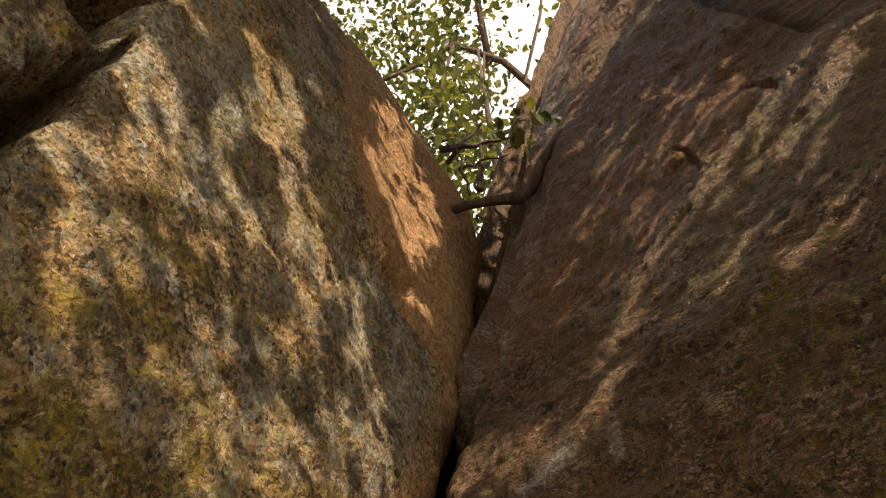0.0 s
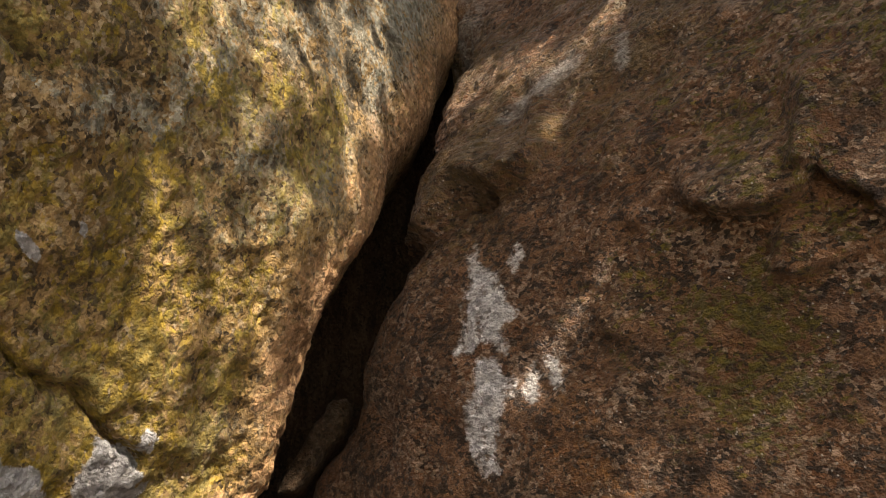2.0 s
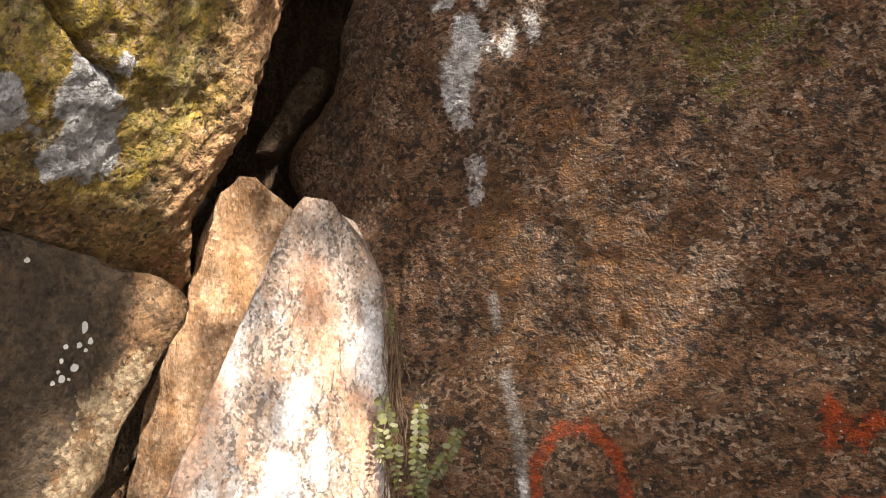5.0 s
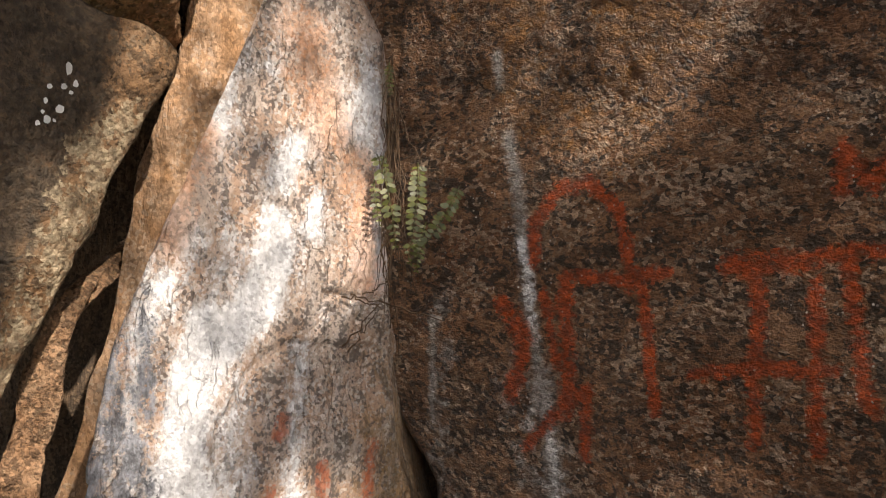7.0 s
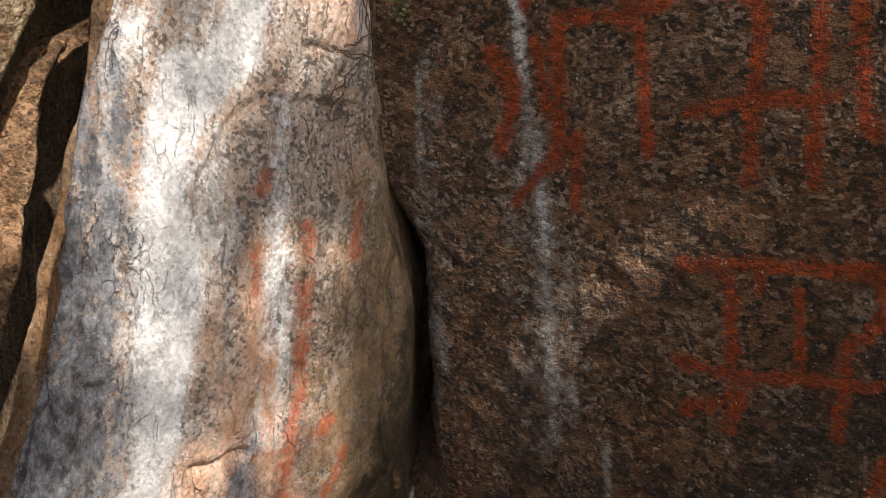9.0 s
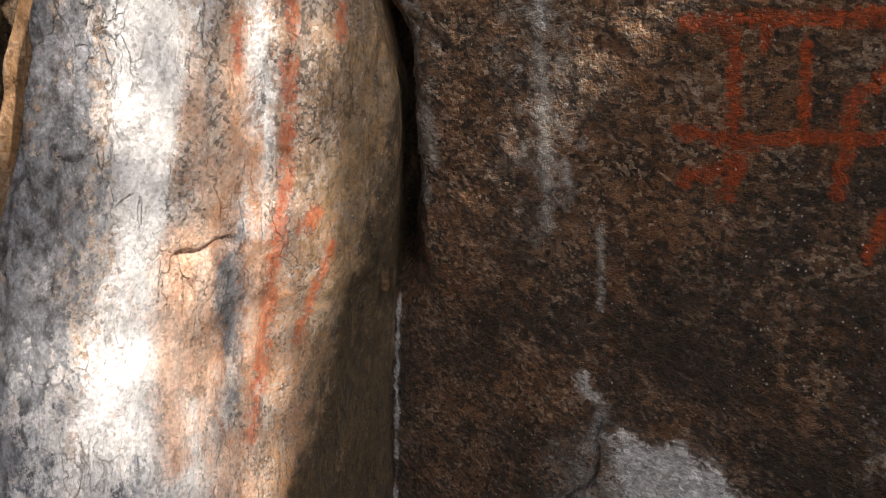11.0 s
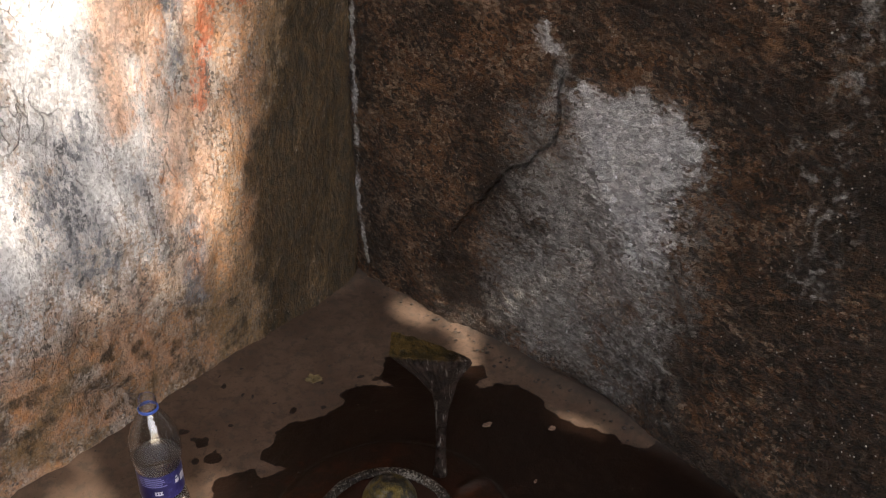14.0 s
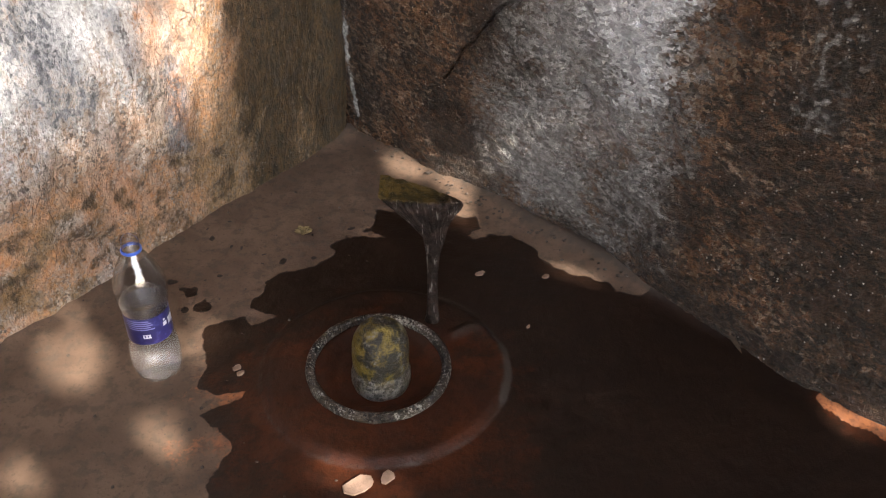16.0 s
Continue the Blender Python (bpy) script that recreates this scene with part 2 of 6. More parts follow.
    # glints painted into the colour as pale mica specks, also glossier
    if glint:
        spark = k.n.new("ShaderNodeTexVoronoi")
        spark.inputs["Scale"].default_value = 210
        k.l.new(k.co, spark.inputs["Vector"])
        lot = k.n.new("ShaderNodeSeparateColor")
        k.l.new(spark.outputs["Color"], lot.inputs[0])
        dot = k.math("MULTIPLY", k.step(lot.outputs[0], 0.92, 0.97), k.step(spark.outputs["Distance"], 0.28, 0.46, 1, 0))
        dot = k.math("MULTIPLY", dot, k.step(k.noise(8, 5, 0.75), 0.42, 0.62))
        col = k.mix(k.math("MULTIPLY", dot, glint), col, (0.60, 0.56, 0.50))
        gloss = k.math("SUBTRACT", gloss, k.math("MULTIPLY", dot, 0.35))
    h = k.math("ADD", k.math("MULTIPLY", mid, 1.0), k.math("MULTIPLY", fine, 0.55))
    h = k.math("ADD", h, k.math("ADD", k.math("MULTIPLY", tiny, grit), k.math("MULTIPLY", r2, 0.6 * grit)))
    if split:
        h = k.math("SUBTRACT", h, k.math("MULTIPLY", split, 0.3))
    nrm = k.bump(h, 1.0, 0.019 * relief)
    return k.done(col, gloss, nrm, specular_ior_level=shine)


def plain(name, color, rough=0.6, vary=0.35, scale=30.0, relief=0.3, metallic=0.0):
    k = Nodes(name)
    n = k.noise(scale, 5, 0.65)
    c2 = tuple(c * (1 - vary) for c in color)
    col = k.mix(k.step(n, 0.3, 0.7), c2, color)
    return k.done(col, rough, k.bump(k.noise(scale * 4, 4, 0.6), relief, 0.004), metallic=metallic)
RED, RED2 = (0.56, 0.088, 0.010), (0.30, 0.054, 0.012)

# the near-black layer paints shade on the lower and right wall
wall_rock = rock_material("wall_granite", [(0.200, 0.088, 0.034), (0.150, 0.083, 0.042), (0.31, 0.165, 0.085), (0.020, 0.016, 0.012), (0.52, 0.375, 0.26)],
    turn=(0, -38, 0), stretch=(0.7, 1, 1.3), grain=(0.75, 1, 1.2), dark=0.82, light=0.62, rough=0.43, relief=1.9, cell=140, patch=5.0, tone=0.86, glint=0.95, mottle=13, grit=0.38, shine=0.5, speckle=0.34,
    layers=[("rust", (0.33, 0.15, 0.04), (0.16, 0.075, 0.024), 2.2, 0.8, 0.35), ("gold", (0.22, 0.145, 0.046), (0.10, 0.078, 0.034), 3.2, 0.65, 0.25), ("shade_tint", (0.030, 0.020, 0.012), (0.014, 0.011, 0.009), 2.8, 0.8, 0.35), ("moss", (0.19, 0.155, 0.012), (0.085, 0.08, 0.014), 3.0, 0.8, 0.15), ("grey", (0.53, 0.51, 0.48), (0.31, 0.295, 0.27), 1.2, 0.82, 0.42), ("chalk", (0.86, 0.85, 0.83), (0.62, 0.61, 0.595), 1.45, 0.95, 0.30), ("paint", RED, RED2, 1.7, 0.94, 0.3)])
slab_rock = rock_material("slab_granite", [(0.35, 0.245, 0.18), (0.46, 0.30, 0.205), (0.46, 0.39, 0.34), (0.11, 0.09, 0.08), (0.72, 0.66, 0.60)],
    stretch=(1.3, 1.3, 0.65), dark=0.85, light=0.5, rough=0.62, relief=0.6, cell=190, patch=5.0, crackle=0.4, tone=0.92, glint=0.4, grit=0.24, shine=0.4, speckle=0.17,
    layers=[("ochre", (0.30, 0.175, 0.065), (0.14, 0.095, 0.05), 2.0, 0.75, 0.45), ("chalk", (0.76, 0.76, 0.77), (0.56, 0.56, 0.57), 1.5, 0.94, 0.34), ("slate", (0.022, 0.023, 0.029), (0.26, 0.27, 0.30), 2.4, 0.92, 0.28),
            ("rust", (0.56, 0.26, 0.12), (0.66, 0.42, 0.29), 1.8, 0.7, 0.45), ("umber_shade", (0.10, 0.064, 0.028), (0.035, 0.029, 0.021), 1.1, 0.93, 0.25), ("paint", (0.38, 0.075, 0.025), (0.5, 0.16, 0.07), 3.0, 0.75, 0.45)])
lichen_rock = rock_material("lichen_granite", [(0.29, 0.185, 0.070), (0.20, 0.130, 0.055), (0.40, 0.27, 0.125), (0.036, 0.029, 0.019), (0.56, 0.45, 0.30)],
    stretch=(1, 1, 1), grain=(1, 1, 0.8), dark=0.82, light=0.5, rough=0.86, relief=1.5, cell=130, tone=0.94, mottle=18, speckle=0.25,
    layers=[("ash", (0.37, 0.375, 0.32), (0.16, 0.16, 0.125), 2.6, 0.88, 0.22), ("dun_shade", (0.085, 0.062, 0.03), (0.04, 0.03, 0.018), 2.6, 0.8, 0.22), ("moss", (0.35, 0.245, 0.028), (0.15, 0.125, 0.03), 2.4, 0.80, 0.28), ("pink", (0.54, 0.32, 0.17), (0.33, 0.19, 0.10), 2.4, 0.85, 0.4), ("chalk", (0.40, 0.405, 0.415), (0.30, 0.305, 0.315), 0.6, 0.97, 0.07)])
brown_rock = rock_material("brown_granite", [(0.27, 0.15, 0.07), (0.36, 0.22, 0.12), (0.22, 0.125, 0.06), (0.05, 0.034, 0.02), (0.46, 0.34, 0.22)], dark=0.7, light=0.3, rough=0.8, relief=1.2,
    layers=[("shade_tint", (0.10, 0.075, 0.05), (0.045, 0.038, 0.03), 2.0, 0.85, 0.35), ("pale", (0.52, 0.43, 0.29), (0.16, 0.115, 0.07), 3.2, 0.75, 0.2)])
tawny_rock = rock_material("tawny_granite", [(0.40, 0.225, 0.12), (0.47, 0.29, 0.17), (0.30, 0.165, 0.085), (0.06, 0.035, 0.02), (0.46, 0.33, 0.21)], dark=0.65, light=0.3, rough=0.8, relief=1.6)
dark_rock = rock_material("weathered_granite", [(0.21, 0.135, 0.08), (0.12, 0.085, 0.058), (0.30, 0.20, 0.12), (0.04, 0.033, 0.028), (0.36, 0.26, 0.17)], stretch=(1.3, 1.3, 0.35), dark=0.6, light=0.35, rough=0.85, relief=1.4)
peach_rock = rock_material("peach_granite", [(0.50, 0.30, 0.165), (0.58, 0.38, 0.24), (0.42, 0.235, 0.115), (0.12, 0.065, 0.035), (0.66, 0.52, 0.40)], stretch=(1.4, 1.4, 0.5), dark=0.3, light=0.45, rough=0.8, relief=0.9)
# granite painted dark because its stone lies in the cleft's shade
shaded_rock = rock_material("shaded_granite", [(0.075, 0.045, 0.024), (0.055, 0.034, 0.02), (0.10, 0.062, 0.034), (0.02, 0.015, 0.01), (0.16, 0.125, 0.08)], dark=0.6, light=0.3, rough=0.85, relief=1.2)

# ---------------------------------------------------------------- the leaning wall of granite
WALL = np.array([(-0.3, 1.78, 1.1), (0, 1.745, 1.1), (0.4, 1.665, 1.13), (0.65, 1.645, 1.1), (0.85, 1.6, 1.12), (1.2, 1.57, 0.95), (1.5, 1.53, 0.78), (1.76, 1.503, 0.72),
    (2, 1.505, 0.75), (2.3, 1.455, 0.8), (2.55, 1.39, 0.85), (2.75, 1.325, 0.9), (2.95, 1.30, 1.0), (3.2, 1.375, 1.06), (3.5, 1.535, 1.12), (3.9, 1.745, 1.1), (4.6, 2.1, 1.1), (5.4, 2.5, 1.1), (6.9, 3.25, 1.1)])
WALL_EDGE = [(-0.3, 0.2), (0.6, 0.2), (0.78, 0.24), (0.84, 0.305), (1.1, 0.288), (1.35, 0.275), (1.6, 0.12), (2.1, 0.02), (2.48, -0.084), (2.56, -0.012), (2.71, 0.053), (2.8, 0.096), (2.86, 0.14), (2.9, 0.19), (3.0, 0.175), (3.2, 0.19),
    (3.35, 0.215), (3.53, 0.275), (3.69, 0.345), (4.2, 0.53), (4.7, 0.655), (5.15, 0.765), (5.54, 0.85), (6.9, 1.25)]


def wall_y(x, z):
    return np.interp(z, WALL[:, 0], WALL[:, 1]) - np.interp(z, WALL[:, 0], WALL[:, 2]) * (x - 0.6)


zs = np.concatenate([np.arange(-0.25, 3.6, 0.0062), np.arange(3.6, 6.9, 0.012)])
xl = sample(WALL_EDGE, zs)
# low down the edge turns back towards the corner
low = np.clip((0.95 - zs) / 0.15, 0, 1)
xl = xl * (1 - low) + low * np.interp(zs, [0, 0.25, 0.5, 0.85], [0.345, 0.365, 0.365, 0.335])
nook_y = np.interp(zs, [0, 0.25, 0.44, 0.8, 1.0], [2.131, 2.116, 2.088, 2.033, 2.0]) + 0.06
c = np.zeros((len(zs), 6, 2))
c[:, 0, 0], c[:, 0, 1] = (xl + 0.14) * (1 - low) + 0.235 * low, (wall_y(xl, zs) + 0.75) * (1 - low) + nook_y * low
flank = np.clip((zs - 3.45) / 0.25, 0, 1)
c[:, 0, 0] = c[:, 0, 0] * (1 - flank) + (xl - 0.14) * flank
c[:, 0, 1] = c[:, 0, 1] * (1 - flank) + (wall_y(xl, zs) + np.interp(zs, [3.5, 3.95, 4.6, 6.6], [0.10, 0.13, 0.23, 0.28])) * flank
c[:, 1, 0], c[:, 1, 1] = xl, wall_y(xl, zs)
c[:, 2, 0], c[:, 2, 1] = 1.25, wall_y(1.25, zs)
c[:, 3, 0], c[:, 3, 1] = 2.2, wall_y(1.25, zs) - 0.75
c[:, 4] = (3.4, 1.2)
c[:, 5] = (2.6, 3.4)
X = loft(zs, c, [60, 270, 8, 6, 6, 8], 4.0, 4.0)
# beside the cleft the face turns back
facet = np.clip((zs - 1.8) / 0.15, 0, 1) * np.clip((2.92 - zs) / 0.08, 0, 1)
X[..., 1] += 0.75 * np.clip(0.135 - X[..., 0], 0, 0.3) * facet[:, None]
# and swells out over the floor further along
swell = np.clip((X[..., 0] - 0.76) / 0.19, 0, 1.5) * np.clip((0.42 - X[..., 2]) / 0.36, 0, 1) ** 1.4 * np.clip((1.9 - X[..., 0]) / 0.4, 0, 1)
X[..., 0] -= 0.056 * swell
X[..., 1] -= 0.056 * swell
X, nrm = roughen(X, [(0.30, 0.018, 2), (0.085, 0.0045, 3)], seed=3)
P = X.reshape(-1, 3)
Q = np.stack([P[:, 0] * 1.38, P[:, 2]], 1)
# slanting foliation of the gneiss
fol = P @ np.array([[0.45, 0, 0.9], [0.9, 0.2, -0.3], [0.2, 1, 0.1]]).T * np.array([1.0, 0.35, 0.5])
high = np.clip((P[:, 2] - 2.55) / 0.4, 0, 1)
dent = 0.0022 * ridged(fol, 45, 2, 5) + high * (0.0042 * fbm(P, 24, 3, 12) + 0.0025 * ridged(P, 34, 2, 6) + 0.0035 * ridged(fol * np.array([1.0, 0.8, 1.0]), 12, 2, 13)) + 0.0022 * fbm(P, 80, 2, 8) + 0.0045 * np.clip((P[:, 2] - 2.2) / 0.3, 0, 1) * ridged(fol * np.array([0.8, 1.0, 1.0]), 9, 3, 11)


def on_wall(line, r):
    return daub(Q, [(x * 1.38, z) for x, z in line], r)


cracks = [([(0.607, 0.691), (0.599, 0.557), (0.515, 0.408), (0.465, 0.269)], 0.0042, 0.02), ([(0.676, 0.144), (0.726, 0.246)], 0.004, 0.009), ([(0.674, 0.355), (0.689, 0.332)], 0.009, 0.016),
    ([(0.673, 2.72), (0.666, 2.673)], 0.007, 0.015), ([(0.49, 2.803), (0.497, 2.765)], 0.008, 0.012),
    ([(0.755, 3.128), (0.804, 3.132), (0.845, 3.163)], 0.006, 0.005), ([(0.782, 2.997), (0.832, 2.977)], 0.005, 0.008), ([(0.433, 3.366), (0.487, 3.392)], 0.009, 0.02),
    ([(1.087, 4.386), (1.101, 4.162)], 0.012, 0.03), ([(0.889, 4.274), (0.902, 4.102)], 0.01, 0.025), ([(0.715, 3.431), (0.761, 3.407)], 0.005, 0.006), ([(0.928, 3.506), (1.001, 3.563)], 0.006, 0.006),
    ([(0.853, 3.159), (0.919, 3.173)], 0.007, 0.02), ([(0.46, 1.06), (0.53, 1.12), (0.62, 1.17)], 0.006, 0.008), ([(0.52, 1.02), (0.50, 0.96)], 0.008, 0.012), ([(0.155, 2.60), (0.16, 2.35), (0.165, 2.1)], 0.004, 0.012)]
wob = 0.012 * np.stack([fbm(P, 18, 3, 51), fbm(P, 18, 3, 52)], 1)
for line, r, depth in cracks:
    dd = along(Q + wob * 0.7, [(x * 1.38, z) for x, z in line])
    dent -= depth * np.exp(-((dd / r) ** 2))


dent -= 0.05 * np.exp(-((along(Q + 0.5 * wob, [(0.222 * 1.38, 2.925), (0.245 * 1.38, 2.952), (0.285 * 1.38, 2.932)]) / 0.020) ** 4))


# flakes that stand proud, with a shadowed lower rim
def flake(line, drop, height):
    """A plate above the line (x, z): proud at its lower rim, fading out upwards over drop metres."""
    line = np.array(line)
    xs = np.clip(P[:, 0] + wob[:, 0], line[0, 0], line[-1, 0])
    rim = np.interp(xs, line[:, 0], line[:, 1]) + wob[:, 1]
    up = P[:, 2] - rim
    ends = np.clip((P[:, 0] - line[0, 0]) / 0.03, 0, 1) * np.clip((line[-1, 0] - P[:, 0]) / 0.03, 0, 1)
    return height * ends * np.where(up > -0.004, np.clip(1 - up / drop, 0, 1), 0) * np.clip((up + 0.004) / 0.007, 0, 1)


dent += flake([(0.56, 2.85), (0.579, 2.792), (0.609, 2.755), (0.674, 2.732), (0.709, 2.751), (0.75, 2.80)], 0.16, 0.052)
dent += flake([(0.70, 2.80), (0.74, 2.78), (0.80, 2.69), (0.90, 2.66), (1.0, 2.7)], 0.2, 0.041)
dent += flake([(0.08, 2.97), (0.141, 2.934), (0.182, 2.898), (0.227, 2.98), (0.26, 2.983), (0.311, 2.94), (0.36, 2.94), (0.415, 2.996)], 0.25, 0.065)
dent += flake([(0.655, 2.73), (0.673, 2.657), (0.701, 2.632), (0.743, 2.635), (0.80, 2.66)], 0.10, 0.026)
dent += flake([(0.47, 2.83), (0.489, 2.80), (0.518, 2.779), (0.575, 2.84)], 0.07, 0.020)
dent += flake([(0.43, 2.66), (0.455, 2.62), (0.50, 2.60), (0.52, 2.64)], 0.10, 0.017)
dent += flake([(0.225, 2.66), (0.24, 2.645), (0.30, 2.632), (0.33, 2.65)], 0.12, 0.010)
dent += flake([(0.62, 3.30), (0.70, 3.27), (0.80, 3.30), (0.86, 3.34)], 0.15, 0.020)
# the rock above a slanting lip lies further back
lip = np.array([(0.311, 3.671), (0.471, 3.685), (0.66, 3.722), (0.9, 3.946), (1.171, 4.164), (1.316, 4.153)])
over = P[:, 2] - np.interp(P[:, 0], lip[:, 0], lip[:, 1]) + 2.2 * wob[:, 1]
dent -= 0.05 * np.clip(over / 0.07, 0, 1) ** 1.5 * np.clip(1.6 - over / 1.2, 0, 1) * np.clip((P[:, 0] - 0.2) / 0.15, 0, 1)
nr = nrm.reshape(-1, 3)
P = P + nr * dent[:, None]
X = P.reshape(X.shape)

paint = 0
for line, r in [([(0.403, 1.768), (0.4, 1.829), (0.433, 1.888), (0.476, 1.9), (0.516, 1.857), (0.53, 1.797), (0.537, 1.74)], 0.0123), ([(0.45, 1.746), (0.535, 1.751), (0.578, 1.766)], 0.012),
        ([(0.45, 1.738), (0.463, 1.533)], 0.0167), ([(0.36, 1.693), (0.398, 1.639), (0.382, 1.549)], 0.018), ([(0.41, 1.458), (0.455, 1.527), (0.489, 1.566), (0.492, 1.461)], 0.013),
        ([(0.55, 1.745), (0.577, 1.552)], 0.011), ([(0.654, 1.778), (0.749, 1.791)], 0.0175), ([(0.684, 1.771), (0.701, 1.523)], 0.0139), ([(0.75, 1.759), (0.769, 1.52)], 0.0125),
        ([(0.619, 1.612), (0.695, 1.631), (0.781, 1.639)], 0.0108), ([(0.784, 1.801), (0.802, 1.669), (0.82, 1.593)], 0.0137), ([(0.775, 1.891), (0.776, 1.943), (0.812, 1.894), (0.823, 1.925)], 0.0155),
        ([(0.755, 1.799), (0.828, 1.807)], 0.0121), ([(0.419, 1.717), (0.446, 1.607)], 0.011)]:
    paint = np.maximum(paint, on_wall(line, 0.85 * r))
for line, r in [([(0.629, 1.391), (0.777, 1.405), (0.845, 1.412)], 0.0124), ([(0.678, 1.388), (0.693, 1.348), (0.706, 1.232)], 0.0131), ([(0.649, 1.231), (0.735, 1.228), (0.802, 1.25)], 0.0127),
        ([(0.72, 1.394), (0.724, 1.367)], 0.0104), ([(0.766, 1.378), (0.78, 1.253)], 0.008), ([(0.666, 1.158), (0.721, 1.195), (0.712, 1.146)], 0.0155),
        ([(0.841, 1.406), (0.847, 1.34), (0.818, 1.298), (0.827, 1.172)], 0.0118), ([(0.875, 1.144), (0.864, 1.094)], 0.0138), ([(0.83, 1.245), (0.864, 1.259)], 0.0086)]:
    paint = np.maximum(paint, on_wall(line, 0.85 * r))
chalk = 0
# scaling white crusts above and the whitewashed stain below
CRUSTS = [[(0.235, 2.82), (0.251, 2.855), (0.258, 2.836), (0.254, 2.796), (0.285, 2.775), (0.303, 2.722), (0.325, 2.686), (0.296, 2.68), (0.3, 2.625), (0.273, 2.654), (0.24, 2.642), (0.208, 2.64), (0.228, 2.697), (0.219, 2.745), (0.236, 2.78)],
    [(0.252, 2.623), (0.289, 2.618), (0.3, 2.581), (0.301, 2.539), (0.288, 2.514), (0.281, 2.456), (0.288, 2.424), (0.263, 2.424), (0.242, 2.473), (0.23, 2.551), (0.242, 2.567)],
    [(0.279, 2.372), (0.305, 2.37), (0.314, 2.295), (0.302, 2.282), (0.288, 2.299)], [(0.322, 2.823), (0.339, 2.803), (0.318, 2.768), (0.309, 2.791)],
    [(0.341, 2.599), (0.351, 2.6), (0.352, 2.54), (0.339, 2.532), (0.331, 2.55)], [(0.365, 2.601), (0.384, 2.597), (0.385, 2.538), (0.372, 2.554)], [(0.312, 2.585), (0.321, 2.578), (0.319, 2.549), (0.312, 2.553)]]
WHITE = [(0.64, 0.682), (0.661, 0.673), (0.681, 0.671), (0.696, 0.691), (0.716, 0.7), (0.737, 0.689), (0.751, 0.671), (0.779, 0.663), (0.803, 0.641), (0.814, 0.608), (0.805, 0.567), (0.788, 0.534), (0.783, 0.479), (0.773, 0.421), (0.758, 0.373), (0.732, 0.341), (0.715, 0.347), (0.698, 0.398), (0.681, 0.477), (0.652, 0.522), (0.64, 0.564), (0.638, 0.628)]
GREY = [(0.604, 0.658), (0.562, 0.575), (0.573, 0.449), (0.541, 0.289), (0.544, 0.128), (0.584, 0.031), (0.67, 0.02), (0.747, 0.018), (0.778, 0.021), (0.784, 0.156), (0.796, 0.352), (0.796, 0.435), (0.803, 0.561), (0.75, 0.68), (0.629, 0.67)]
QX = P[:, [0, 2]]
for outline in CRUSTS:
    chalk = np.maximum(chalk, patch(QX, outline, 0.010, 0.35 * wob))
stain = patch(QX, WHITE, 0.03, 0.9 * wob) * np.clip(0.55 + (P[:, 2] - 0.33) / 0.25, 0.4, 1)
chalk = np.maximum(chalk, stain * np.clip(0.92 + 0.35 * fbm(P, 14, 3, 60), 0, 1))
chalk = np.maximum(chalk, 0.9 * patch(QX, [(0.559, 0.769), (0.573, 0.784), (0.603, 0.743), (0.594, 0.724), (0.576, 0.726)], 0.012, 0.4 * wob))
for line, r in [([(0.385, 1.8), (0.401, 1.697), (0.411, 1.631)], 0.0095), ([(0.441, 1.49), (0.461, 1.372)], 0.008)]:
    chalk = np.maximum(chalk, on_wall(line, r))
chalk = np.maximum(chalk, daub(Q + 0.004 * np.stack([fbm(P, 30, 2, 55), 0 * P[:, 0]], 1), [(0.273 * 1.38, 0.80), (0.270 * 1.38, 0.66), (0.276 * 1.38, 0.42), (0.281 * 1.38, 0.2), (0.30 * 1.38, 0.06)], 0.0052) * np.clip(0.85 + 0.75 * fbm(P, 22, 2, 57), 0, 1.2))
chalk = chalk * np.where(P[:, 2] > 2.0, np.where(P[:, 2] > 3.0, 0.56, 0.86) + 0.42 * fbm(P * np.array([2.6, 2.6, 0.35]), 22, 2, 58), 1)
chalk = chalk * np.where((P[:, 2] > 1.3) & (P[:, 2] < 1.95) & (P[:, 0] < 0.5), 0.74 + 0.4 * fbm(P, 25, 2, 59), 1)
grey = 0
for line, r in [([(0.445, 3.20), (0.40, 3.165), (0.335, 3.13)], 0.023), ([(0.525, 3.185), (0.519, 3.123)], 0.013), ([(0.357, 1.982), (0.376, 1.886), (0.385, 1.8), (0.405, 1.66), (0.425, 1.56)], 0.0125), ([(0.332, 2.121), (0.341, 2.069)], 0.009), ([(0.426, 1.565), (0.441, 1.49), (0.461, 1.372)], 0.0173), ([(0.246, 1.663), (0.256, 1.474)], 0.0081),
        ([(0.442, 1.46), (0.481, 1.183), (0.499, 1.034)], 0.0125), ([(0.532, 1.192)], 0.009), ([(0.515, 1.159), (0.527, 1.093)], 0.009), ([(0.572, 1.055), (0.586, 0.907)], 0.0065), ([(0.299, 1.215), (0.318, 1.119)], 0.0127),
        ([(0.603, 0.735), (0.606, 0.70), (0.60, 0.65)], 0.012), ([(0.907, 0.95), (0.907, 0.883)], 0.008)]:
    grey = np.maximum(grey, on_wall(line, r))
grey = np.maximum(grey, np.clip(on_wall([(0.907, 0.95), (0.912, 0.769), (0.904, 0.681), (0.937, 0.57), (0.939, 0.448)], 0.03) * (0.05 + 1.3 * fbm(P, 105, 2, 66)), 0, 0.6))
grey = np.maximum(grey, patch(QX, GREY, 0.06, wob) * np.clip(0.95 + 0.4 * fbm(P, 9, 3, 62), 0, 1))
